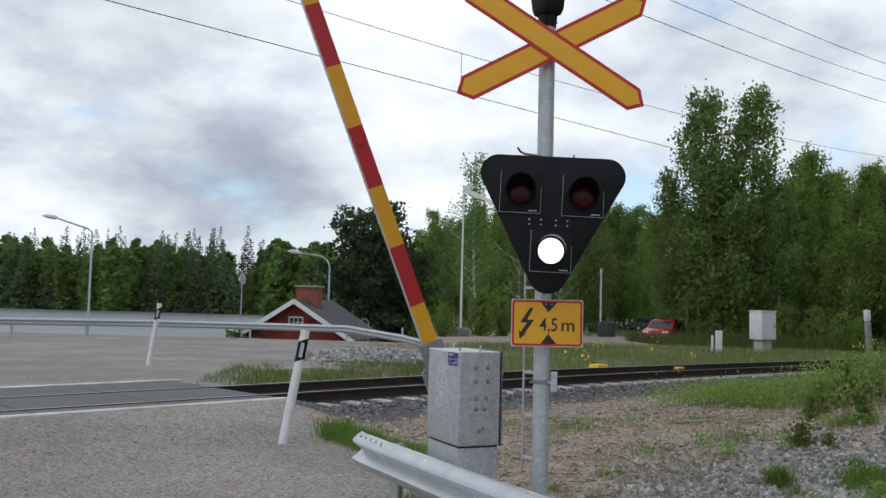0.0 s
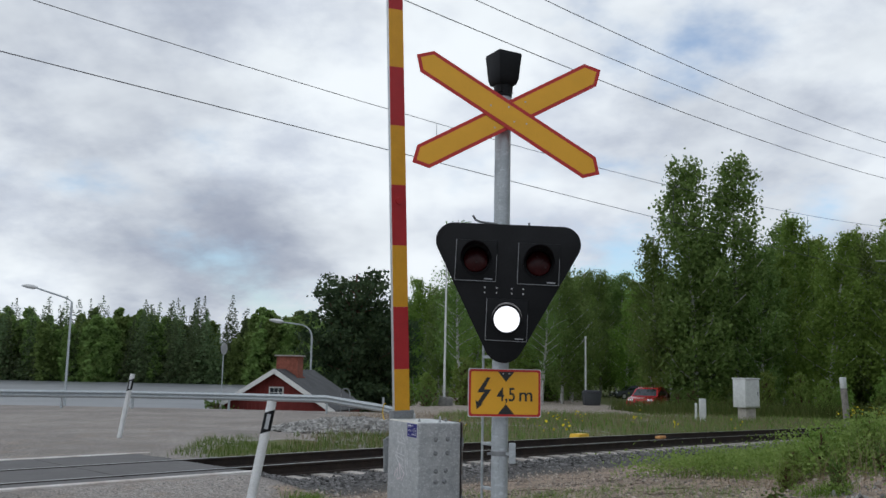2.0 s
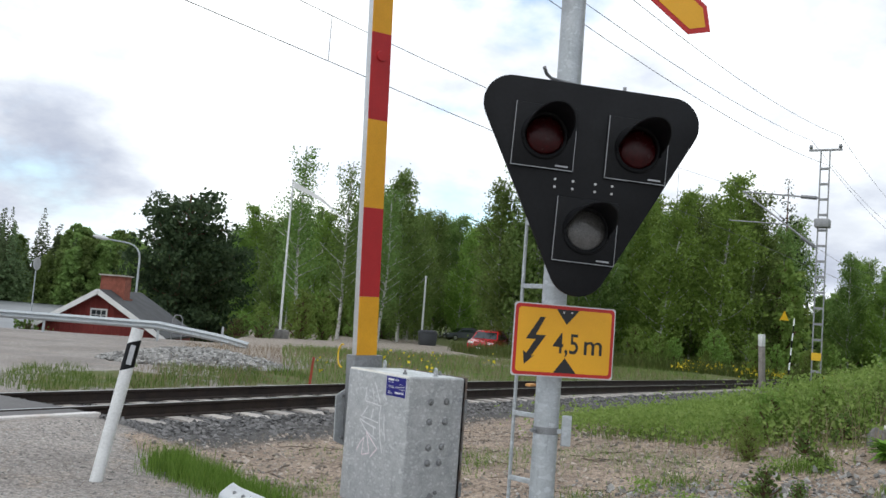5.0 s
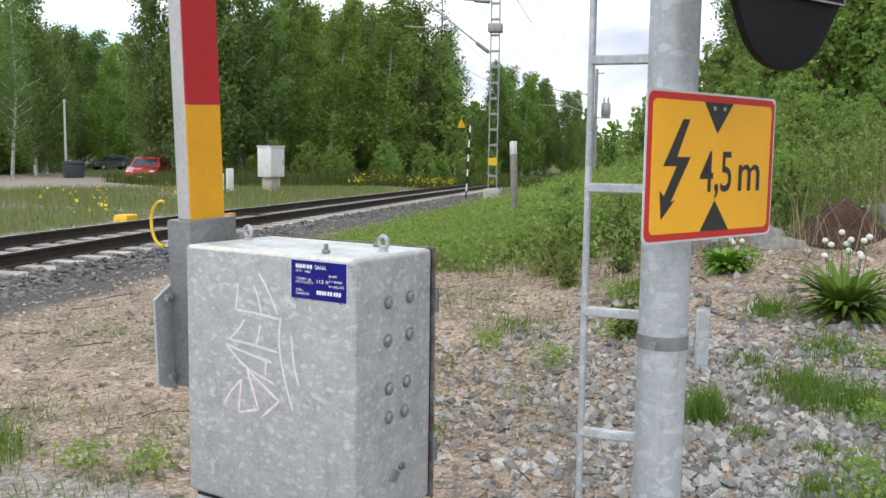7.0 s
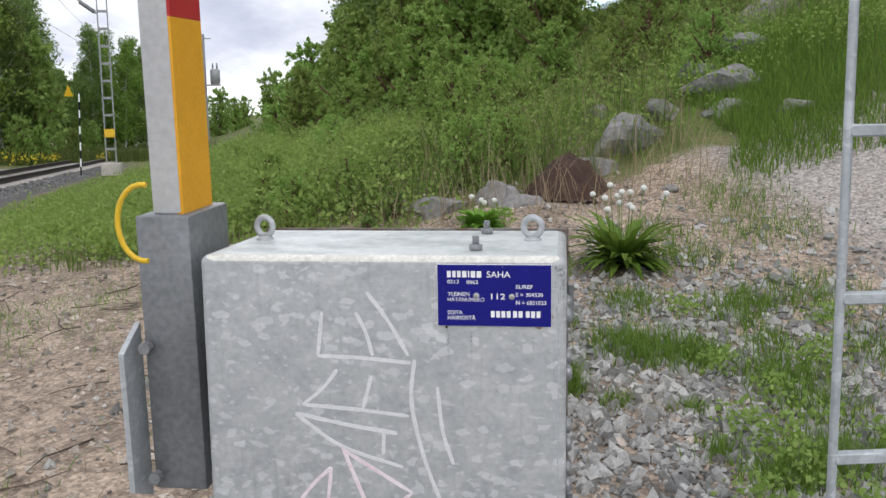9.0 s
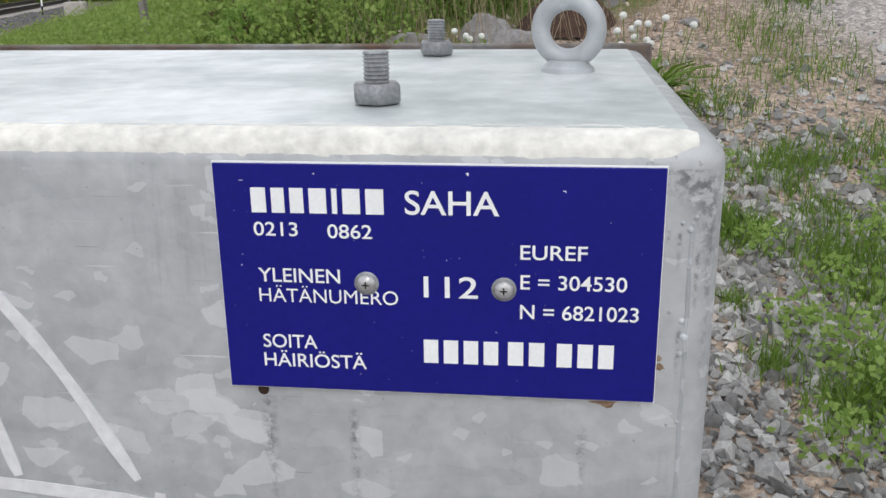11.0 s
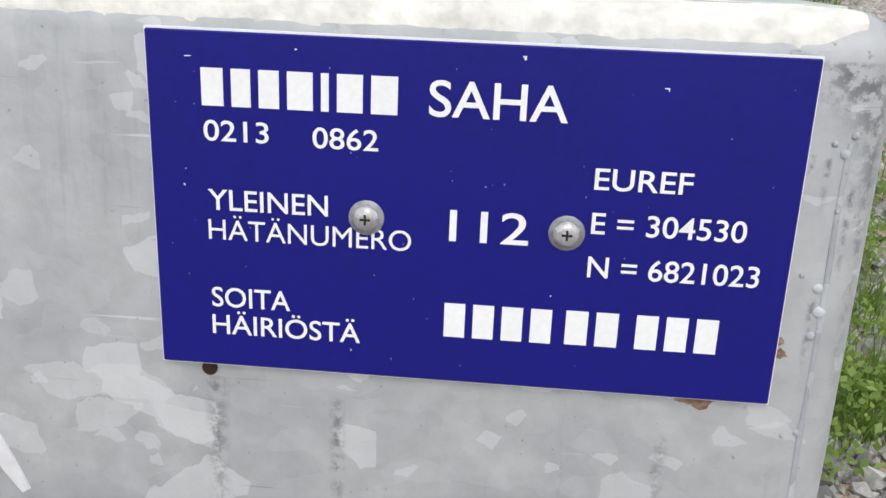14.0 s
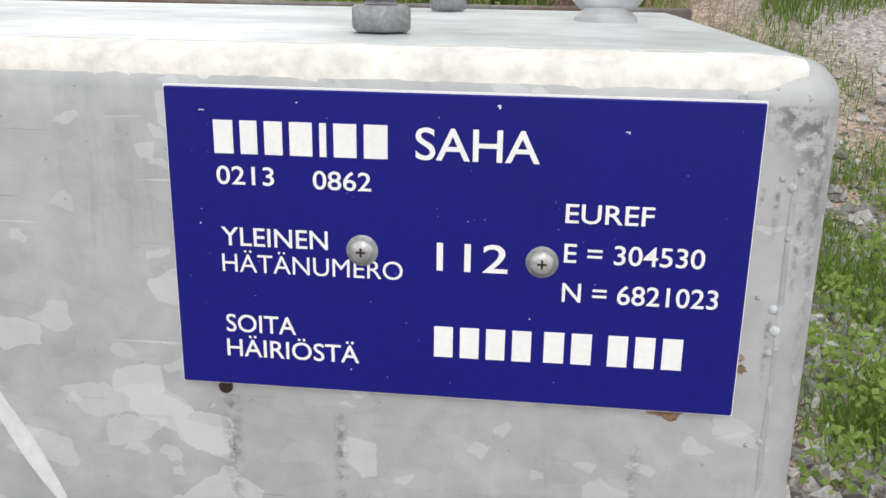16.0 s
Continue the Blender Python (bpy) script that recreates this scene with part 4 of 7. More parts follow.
def blue_plate():
    x0, z0, w, h = PLATE
    p = thing("information_plate", CAB @ Matrix.Translation((x0, 0, z0)) @ pose(0, 0, 0, 90), "blue engraved plastic information plate screwed to the cabinet", "sign")
    part("plate", S().box((0, 0, 0), (w, h, 0.003)).bevel(0.0004, 1), BLUE, p)
    part("core_edge", S().box((-0.0004, -0.0004, 0.0002), (w + 0.0004, h + 0.0006, 0.0021)), LETTER, p, "white core showing at the plate's cut edge")
    KX, KY = w / 188.0, h / 102.5
    for body, x, y, ww, hh in (("SAHA", 82.0, 81.9, 39.2, 10.6), ("0213", 16.3, 71.4, 19.3, 6.3), ("0862", 48.5, 70.9, 19.2, 6.3), ("YLEINEN", 16.8, 50.6, 36.2, 6.6), ("HÄTÄNUMERO", 16.6, 41.4, 61.4, 6.6),
                               ("112", 89.2, 45.5, 23.2, 9.9), ("EUREF", 130.1, 63.4, 27.6, 6.5), ("E = 304530", 130.3, 50.3, 44.1, 6.6), ("N = 6821023", 130.3, 37.0, 49.4, 6.7), ("SOITA", 16.8, 19.8, 24.5, 6.6), ("HÄIRIÖSTÄ", 16.6, 10.8, 46.5, 6.6)):
        me = text_mesh("lettering", body, x * KX, y * KY, ww * KX, hh * KY, LETTER, 0.0033)
        part("lettering", me, None, p)
    # the name and the telephone number as plain bars
    def bars(x, y, widths, hh):
        for ww in widths:
            part("bar", S().box((x * KX, y * KY, 0.003), ((x + ww) * KX, (y + hh) * KY, 0.0033)), LETTER, p)
            x += ww + 2.4

    bars(16.1, 81.5, (6.4, 5.6, 5.9, 7.4, 2.2, 7.4, 7.6), 10.8)
    bars(88.7, 15.0, (6.3, 6.3, 6.3, 6.3), 10.8)
    bars(125.3, 15.2, (6.6, 6.6), 10.8)
    bars(146.2, 15.2, (6.4, 6.4, 6.4), 10.8)
    for x, y in ((64.5 * KX, 50.9 * KY), (123.4 * KX, 49.9 * KY)):
        sc = part("screw", S().tube([(x, y, 0.0032), (x, y, 0.0044), (x, y, 0.0054), (x, y, 0.0058)], [0.0037, 0.0037, 0.0029, 0.0013], 28), SCREW, p, "bright cross-head screw")
        part("washer", S().tube([(x, y, 0.003), (x, y, 0.0033), (x, y, 0.0036)], [0.0051, 0.0051, 0.0047], 28), BOLT, sc)
        # raised black cross: the recess's shade given as colour, nothing is cut in
        part("recess", S().box((x - 0.0015, y - 0.00033, 0.0052), (x + 0.0015, y + 0.00033, 0.00592), None).box((x - 0.00033, y - 0.0015, 0.0052), (x + 0.00033, y + 0.0015, 0.00594)), RUBBER_AND_SHADE, sc)
    for fx, fy, fw, fh in ((108, 98.5, 0.6, 1.2), (107.5, 99.2, 0.9, 0.4), (147, 92.5, 1.3, 0.35), (148, 92.0, 0.35, 0.8), (43.5, 98.3, 0.6, 0.4), (11.5, 95.2, 1.8, 0.25), (9.5, 57.5, 0.5, 0.5), (120, 30, 0.4, 0.4), (60, 8, 0.4, 0.4), (99, 62, 0.3, 0.3)):
        part("scratch", S().box((fx * KX, fy * KY, 0.0029), ((fx + fw) * KX, (fy + fh) * KY, 0.00305)), LETTER, p)
    rng = random.Random(12)
    specks = S()
    for k in range(46):
        fx, fy, fw, fh = rng.uniform(3, 184), rng.uniform(3, 99), rng.uniform(0.12, 0.34), rng.uniform(0.12, 0.42)
        specks.box((fx * KX, fy * KY, 0.0029), ((fx + fw) * KX, (fy + fh) * KY, 0.00305))
    part("dust_specks", specks, REFLECTOR, p, "pale dust specks")
    rust = mat("rust_stain", (0.20, 0.10, 0.045), 0.9, 0, var=0.5, scale=120, fine=600, color2=(0.34, 0.28, 0.22))
    for cx, cy, rr, seed in ((0.1625, -0.0022, 0.0045, 1), (0.1575, -0.0014, 0.0032, 2), (w + 0.0016, 0.0150, 0.0028, 3), (w + 0.0012, 0.0190, 0.0020, 4)):
        rng = random.Random(seed)
        n = 14
        rim = [(cx + rr * rng.uniform(0.5, 1.1) * math.cos(6.283 * i / n), cy + rr * 0.7 * rng.uniform(0.5, 1.1) * math.sin(6.283 * i / n)) for i in range(n)]
        part("rust_spot", S().add([(x, y, 0.0003) for x, y in rim] + [(x, y, -0.0005) for x, y in rim], [list(range(n))] + [(i, (i + 1) % n, (i + 1) % n + n, i + n) for i in range(n)]), rust, p, "small rust spot")
    h = part("spare_hole", S().tube([(0.0135, -0.0026, 0.0), (0.0135, -0.0026, 0.0006)], 0.0024, 16), mat("rusty_hole", (0.05, 0.022, 0.012), 0.9, 0, var=0.4, scale=100, fine=500), p, "rusty screw hole under the plate")


blue_plate()


# ---------------------------------------------------------------- the boom
BOOM_PIVOT = CAB @ Matrix.Translation((-0.054, 0.151, 1.108))


def boom():
    b = thing("barrier_boom", BOOM_PIVOT, "tall red and yellow banded barrier boom standing almost upright", "barrier")
    # local: x toward the cabinet's right, y into depth, z along the boom; its face lies at x = 0
    z = 1.398 - 1.108
    edges = [z] + [0.623 + 0.511 * i for i in range(12)]
    part("beam", S().box((-0.056, -0.066, z), (-0.002, 0.066, edges[-1])).bevel(0.004, 2), ALU, b, "white aluminium beam")
    for i, (a, c) in enumerate(zip(edges[:-1], edges[1:])):
        part("band", S().box((-0.01, -0.0655, a), (0.0005, 0.0655, c - 0.0005)), BOOM_RED if i % 2 else BOOM_YELLOW, b, "red reflective band" if i % 2 else "yellow reflective band")
    part("end_cap", S().box((-0.057, -0.067, edges[-1]), (0.001, 0.067, edges[-1] + 0.02)), RUBBER_AND_SHADE, b)
    for zz in (2.02, 4.06):
        part("marker_disc", S().tube([(0.0, 0.0, zz), (0.012, 0.0, zz)], [0.032, 0.028], 20), BOOM_RED, b)
    part("clamp", S().box((-0.080, -0.088, -0.21), (0.018, 0.098, z)).bevel(0.006, 2), DARK_STEEL, b, "grey steel boom clamp")
    part("clamp_plate", S().prism([(-0.130, -0.20), (-0.060, -0.235), (-0.060, 0.095), (-0.130, 0.055)], -0.108, -0.098, Matrix(((0, 1, 0, -0.0), (1, 0, 0, 0), (0, 0, 1, 0), (0, 0, 0, 1)))), ZINC, b, "bent galvanised cover plate")
    for zz in (0.06, -0.18):
        part("clamp_bolt", S().tube([(-0.070, -0.095, zz), (-0.070, -0.112, zz)], 0.011, 8), BOLT, b)
    return b


BOOM = boom()


def boom_cable():
    s = S()
    pts = [CAB @ Vector(p) for p in [(-0.092 - 0.046 * math.sin(radians(a)), 0.0, 1.388 + 0.064 * math.cos(radians(a))) for a in range(-10, 200, 15)]]
    s.tube(pts, 0.0047, 10)
    tagged(part("cable_loop", s, CABLE), "yellow cable looping out of the boom clamp", "cable")


boom_cable()


# ---------------------------------------------------------------- the signal pole and what it carries
PX, PY = 0.962, 6.722
POLE_BASE = land1(PX, PY)


def signal_pole():
    p = thing("signal_pole", pose(PX, PY, POLE_BASE), "galvanised steel signal pole with a one-sided climbing ladder", "pole")
    h = 3.75 - POLE_BASE
    part("shaft", S().tube([(0, 0, -0.1), (0, 0, h * 0.5), (0, 0, h)], 0.0575, 32), ZINC_POLE, p, "mottled galvanised tube")
    part("foot_collar", S().tube([(0, 0, -0.05), (0, 0, 0.03)], 0.075, 24), ZINC_POLE, p)
    d = Vector((-0.58, 0.81, 0)).normalized() * 0.19
    lad = part("ladder_rail", S().tube([d + Vector((0, 0, 0.50 - POLE_BASE)), d + Vector((0, 0, 2.62 - POLE_BASE))], 0.0088, 10), ZINC_POLE, p, "thin ladder rail")
    for k in range(7):
        z = 0.616 + 0.302 * k - POLE_BASE
        part("rung", S().box((0.05, -0.011, z - 0.011), (0.19, 0.011, z + 0.011), Matrix.Rotation(math.atan2(d.y, d.x), 4, "Z")).bevel(0.003, 1), ZINC_POLE, p)
    # a clamp with a small plate
    z = 1.165 - POLE_BASE
    cl = part("hose_clamp", S().tube([(0, 0, z - 0.016), (0, 0, z + 0.016)], 0.0605, 32), STEEL, p, "steel band clamp")
    part("clamp_screw", S().tube([(-0.062, -0.03, z), (-0.085, -0.045, z)], 0.009, 8), BOLT, cl)
    part("tag_plate", S().box((0.058, -0.052, z - 0.065), (0.106, -0.046, z + 0.075)).bevel(0.004, 1).box((0.03, -0.046, z - 0.01), (0.075, -0.036, z + 0.01)), ZINC_POLE, cl, "small galvanised tag plate")
    z = 1.69 - POLE_BASE
    cl = part("hose_clamp", S().tube([(0, 0, z - 0.012), (0, 0, z + 0.012)], 0.0600, 32), STEEL, p, "steel band clamp")
    for k in (-1, 1):
        part("clamp_screw", S().tube([(-0.075, -0.012 + 0.016 * k, z), (-0.045, -0.03 + 0.016 * k, z)], 0.008, 8), RUBBER_AND_SHADE, cl)
    # bell housing on top
    bell = S()
    vs = []
    for zz, w in ((3.72, 0.050), (3.775, 0.052), (3.78, 0.070), (3.82, 0.082), (4.0, 0.097), (4.015, 0.093)):
        vs += [(-w, -w, zz - POLE_BASE), (w, -w, zz - POLE_BASE), (w, w, zz - POLE_BASE), (-w, w, zz - POLE_BASE)]
    fs = [(i * 4 + j, i * 4 + (j + 1) % 4, (i + 1) * 4 + (j + 1) % 4, (i + 1) * 4 + j) for i in range(5) for j in range(4)] + [(0, 1, 2, 3), (20, 21, 22, 23)]
    m = Matrix.Rotation(radians(28), 4, "Z")
    part("warning_bell", bell.add([m @ Vector(q) for q in vs], fs).bevel(0.006, 2, 20), BLACK, p, "black plastic warning bell housing")
    part("bell_neck", S().tube([(0, 0, 3.69 - POLE_BASE), (0, 0, 3.785 - POLE_BASE)], 0.063, 24), BLACK, p)
    return p


signal_pole()

FACE = pose(0.985, 6.615, 0, 0, 0, 7.2)  # the plane of the boards on the pole: x right, y back, z up


def height_plate():
    w, h = 0.508, 0.326
    p = thing("height_limit_plate", FACE @ Matrix.Translation((0, 0.0, 1.577)) @ pose(0, 0, 0, 90), "yellow overhead line clearance plate with a red border", "sign")

    def rounded(x0, y0, x1, y1, r):
        out = []
        for cx, cy, a0 in ((x1 - r, y1 - r, 0), (x0 + r, y1 - r, 90), (x0 + r, y0 + r, 180), (x1 - r, y0 + r, 270)):
            out += [(cx + r * math.cos(radians(a0 + k * 18)), cy + r * math.sin(radians(a0 + k * 18))) for k in range(6)]
        return out

    def slab(outline, z0, z1):
        n = len(outline)
        return S().add([(x, y, z) for z in (z0, z1) for x, y in outline], [list(range(n)), list(range(n, 2 * n))] + [(i, (i + 1) % n, (i + 1) % n + n, i + n) for i in range(n)])

    part("backing", slab(rounded(-w / 2, -h / 2, w / 2, h / 2, 0.012), 0, 0.003), ALU, p, "grey aluminium backing")
    part("border", slab(rounded(-w / 2 + 0.005, -h / 2 + 0.005, w / 2 - 0.005, h / 2 - 0.005, 0.018), 0.003, 0.0038), SIGN_RED, p)
    part("field", slab(rounded(-w / 2 + 0.020, -h / 2 + 0.020, w / 2 - 0.020, h / 2 - 0.020, 0.014), 0.0038, 0.0046), SIGN_YELLOW, p)
    t = 0.0054
    for sgn in (1, -1):
        part("arrowhead", slab([(-0.060 + 0.012, sgn * (h / 2 - 0.020)), (0.060 + 0.006, sgn * (h / 2 - 0.020)), (0.006, sgn * (h / 2 - 0.088))], 0.0046, t), SIGN_BLACK, p)
    part("lightning_arrow", slab([(-0.126, 0.103), (-0.101, 0.103), (-0.144, 0.022), (-0.094, 0.022), (-0.162, -0.075), (-0.146, -0.070), (-0.194, -0.112), (-0.202, -0.050), (-0.186, -0.062), (-0.144, 0.002), (-0.192, 0.002)], 0.0046, t), SIGN_BLACK, p)
    part("lettering", text_mesh("lettering", "4,5", -0.056, -0.054, 0.126, 0.094, SIGN_BLACK, t), None, p)
    part("lettering", text_mesh("lettering", "m", 0.100, -0.054, 0.092, 0.094, SIGN_BLACK, t), None, p)
    for x in (-0.012, 0.028):
        part("rivet", S().tube([(x, h / 2 - 0.033, 0.0046), (x, h / 2 - 0.033, 0.008)], 0.0048, 10), SCREW, p)
    part("bracket", S().box((-0.09, 0.02, -0.03), (0.07, 0.045, 0.0)), ZINC_POLE, p)


height_plate()


def warning_cross():
    c = thing("warning_cross", FACE @ Matrix.Translation((0.005, -0.02, 3.527)), "yellow St Andrew's cross edged in red", "sign")

    def arm(angle, y, name):
        m = Matrix.Rotation(radians(angle), 4, "Y")
        hexa = lambda L, W: [(-L, 0.0), (-L + W * 0.95, W), (L - W * 0.95, W), (L, 0.0), (L - W * 0.95, -W), (-L + W * 0.95, -W)]
        a = part(name, S().prism(hexa(0.775, 0.092), y, y + 0.004, m), SIGN_RED, c, "red-edged board")
        part("field", S().prism(hexa(0.740, 0.067), y - 0.0015, y, m), SIGN_YELLOW, a, "yellow face")
        return a

    arm(-29.0, 0.008, "arm")
    arm(31.0, 0.0, "arm")
    for x, z in ((-0.13, 0.06), (0.13, -0.06), (0.0, 0.055), (0.04, -0.05), (-0.1, -0.1), (0.12, 0.1)):
        part("rivet", S().tube([(x, -0.001, z), (x, -0.006, z)], 0.006, 8), SCREW, c)
    part("bracket", S().box((-0.1, 0.012, -0.03), (0.1, 0.05, 0.03)), ZINC_POLE, c)


warning_cross()


def signal_head():
    g = thing("crossing_signal", pose(0.974, 6.418, 2.362, 0, 2.0, -4.5) @ Matrix.Diagonal((0.98, 1, 0.985, 1)) @ Matrix.Translation((0, 0, -2.385)), "black triangular level crossing signal with three hooded lamps", "signal light")
    r = 0.125
    cs = [(-0.375, 2.612), (0.375, 2.612), (0.0, 1.925)]
    out = []
    for (cx, cz), a0, a1 in ((cs[0], 90, 209), (cs[2], 209, 331), (cs[1], -29, 90)):
        rr = r if cz > 2 else 0.135
        out += [(cx + rr * math.cos(radians(a0 + (a1 - a0) * k / 12)), cz + rr * math.sin(radians(a0 + (a1 - a0) * k / 12))) for k in range(13)]
    part("backboard", S().prism(out, 0.0, 0.02).bevel(0.004, 2), BLACK, g, "matt black backboard")
    part("casing", S().prism([(x * 0.5 + 0.0, 2.38 + (z - 2.38) * 0.55) for x, z in out], 0.02, 0.11), BLACK, g)
    lamps = ((-0.214, 2.478, RED_LENS), (0.215, 2.470, RED_LENS), (0.014, 2.080, CLEAR_LENS))
    spin = None
    for x, z, lens in lamps:
        s = S()
        q = 0.1425
        lamp = part("lamp_frame", s.box((x - q, -0.012, z - q), (x + q, 0.0, z + q)).bevel(0.006, 2), BLACK, g, "square black lamp frame")
        # grey strips on the left, the bottom and the lower right of the frame
        edge = S()
        for a, b2, c2, d2 in ((-q, -q + 0.004, -q, q), (-q, q, -q, -q + 0.004), (q - 0.003, q, -q, q * 0.3)):
            edge.box((x + a, -0.0145, z + c2), (x + b2, -0.012, z + d2))
        part("worn_edge", edge, STEEL, lamp, "thin grey strip along the frame edge")
        part("bezel", S().torus((x, -0.018, z + 0.005), (0, 1, 0), 0.098, 0.010, 32, 8), BLACK, lamp)
        # the hood: an open half pipe above the lens
        vs, fs, n = [], [], 20
        for i in range(n + 1):
            a = radians(-15 + 210 * i / n)
            long = 0.04 + 0.20 * max(0.0, math.sin(a)) ** 0.7
            for rad in (0.106, 0.101):
                vs += [(x + rad * math.cos(a), -0.012, z + 0.005 + rad * math.sin(a)), (x + rad * math.cos(a), -0.012 - long, z + 0.005 + rad * math.sin(a) - 0.02 * long)]
        for i in range(n):
            k = 4 * i
            fs += [(k, k + 1, k + 5, k + 4), (k + 2, k + 6, k + 7, k + 3), (k + 1, k + 3, k + 7, k + 5)]
        part("hood", S().add(vs, fs), BLACK, lamp)
        dome = [(x, -0.016 - 0.03 * math.cos(math.pi / 2 * k / 6), z + 0.005) for k in range(7)]
        if lens is CLEAR_LENS:
            hub = new("lamp_insert")
            hub.parent = g
            hub.matrix_basis = Matrix.Translation((x, 0.004, z + 0.005))
            for sgn, material, name in ((-1, CLEAR_LENS, "dark_lens"), (1, LIT, "lit_lens")):
                part(name, S().tube([(0, sgn * (0.012 + 0.020 * math.cos(math.pi / 2 * k / 6)), 0) for k in range(7)], [0.0005 + 0.092 * math.sin(math.pi / 2 * k / 6) for k in range(7)], 28, False), material, hub,
                     "unlit frosted lens" if sgn < 0 else "glowing white lens")
            spin = hub
            part("lamp_well", S().tube([(x, -0.011, z + 0.005), (x, -0.02, z + 0.005)], [0.1, 0.1], 28, False), BLACK, lamp)
        else:
            part("lens", S().tube(dome, [0.0005 + 0.087 * math.sin(math.pi / 2 * k / 6) for k in range(7)], 28, False), lens, lamp, "dark red unlit lens")
        part("maker_bar", S().box((x + 0.06, -0.0148, z - 0.128), (x + 0.118, -0.0122, z - 0.121)), REFLECTOR, lamp)
    for x in (-0.145, -0.063, 0.04, 0.118):
        for z in (2.262, 2.296):
            part("screw", S().tube([(x + 0.0, -0.001, z), (x, -0.006, z)], 0.006, 8), SCREW, g)
    part("sight_hook", S().tube([(-0.08, 0.05, 2.745), (-0.2, 0.03, 2.752), (-0.23, 0.0, 2.76), (-0.25, -0.02, 2.785)], 0.008, 8), STEEL, g)
    part("top_bolt", S().tube([(0.14, 0.02, 2.735), (0.14, 0.02, 2.757)], 0.008, 8), BOLT, g)
    part("mount", S().box((-0.09, 0.10, 2.25), (0.02, 0.26, 2.33)).box((-0.09, 0.10, 2.6), (0.02, 0.26, 2.66)), DARK_STEEL, g)
    return g, spin


SIGNAL, LAMP_INSERT = signal_head()


# ---------------------------------------------------------------- guard rails
def w_profile(h=0.31):
    return [(0.0, 0.0), (0.02, 0.01), (0.075, 0.055), (0.082, 0.085), (0.02, 0.135), (0.0, 0.155), (0.02, 0.175), (0.082, 0.225), (0.075, 0.255), (0.02, 0.30), (0.0, 0.31)]


def beam_shape(path, top, thick=0.004, flip=1, flare=0):
    prof = w_profile()
    s = S()
    n = len(prof)
    vs, fs = [], []
    for i, (x, y) in enumerate(path):
        a, b = Vector(path[max(i - 1, 0)]), Vector(path[min(i + 1, len(path) - 1)])
        d = (b - a).normalized()
        side = Vector((-d.y, d.x)) * flip
        z0 = top[i] - 0.31 if isinstance(top, list) else top - 0.31
        for off in (0, -thick):
            for p, q in prof:
                vs.append((x + side.x * (p + off), y + side.y * (p + off), z0 + q))
    for i in range(len(path) - 1):
        for o in (0, n):
            for j in range(n - 1):
                k = i * 2 * n + o + j
                fs.append((k, k + 1, k + 1 + 2 * n, k + 2 * n))
        for j in (0, n - 1):
            k = i * 2 * n + j
            fs.append((k, k + n, k + 3 * n, k + 2 * n))
    for i in (0, len(path) - 1):
        for j in range(n - 1):
            k = i * 2 * n + j
            fs.append((k, k + 1, k + 1 + n, k + n))
    return s.add(vs, fs)


def near_guard_rail():
    g = thing("guard_rail", pose(0, 0, 0), "shiny galvanised guard rail ending beside the cabinet", "guard rail")
    path = [(-0.425, 8.34), (-0.405, 8.27), (-0.385, 8.21), (-0.10, 7.66), (0.27, 6.94), (0.66, 6.22), (1.05, 5.5), (2.1, 3.5), (3.1, 1.5)]
    part("beam", beam_shape(path, 0.565, flip=-1), RAIL_ZINC, g, "galvanised W-profile beam")
    for x, y in ((-0.10, 7.78), (0.93, 5.84), (1.98, 3.84), (2.9, 2.0)):
        m = pose(x, y, 0, 0, 0, -62)
        part("post", S().box((-0.05, -0.0, -0.2), (0.05, 0.006, 0.55), m).box((-0.05, 0.05, -0.2), (0.05, 0.056, 0.55), m).box((-0.003, 0.0, -0.2), (0.003, 0.056, 0.55), m), ZINC, g)
        for z in (0.33, 0.47):
            part("bolt", S().tube([m @ Vector((0, -0.02, z)), m @ Vector((0, -0.10, z))], 0.014, 8), BOLT, g)
    for k in range(5):
        x, y = -0.36 + 0.05 * k, 8.13 - 0.097 * k
        part("splice_bolt", S().tube([(x - 0.05, y - 0.02, 0.548), (x - 0.056, y - 0.02, 0.562)], [0.013, 0.008], 8), BOLT, g)


near_guard_rail()


def far_guard_rail():
    g = thing("guard_rail", pose(0, 0, 0), "dull galvanised guard rail along the lake side of the yard", "guard rail")
    path = [(-40, 33.0), (-24, 35.6), (-17.5, 37.6), (-14.8, 38.6), (-12.2, 39.6), (-8.1, 39.6), (-3.8, 38.4), (-1.4, 37.1), (-0.4, 36.3)]
    top = [land1(*p) + 0.74 for p in path]
    top[-1] -= 0.50
    top[-2] -= 0.30
    part("beam", beam_shape(path, top, flip=-1), ZINC_POLE, g, "dull galvanised beam")
    for i, (a, b) in enumerate(zip(path[:-1], path[1:])):
        n = max(1, round(math.dist(a, b) / 4))
        for k in range(n):
            x, y = a[0] + (b[0] - a[0]) * k / n, a[1] + (b[1] - a[1]) * k / n + 0.12
            z = land1(x, y)
            part("post", S().box((x - 0.04, y - 0.05, z - 0.3), (x + 0.04, y + 0.05, z + 0.72)), ZINC_POLE, g)


far_guard_rail()


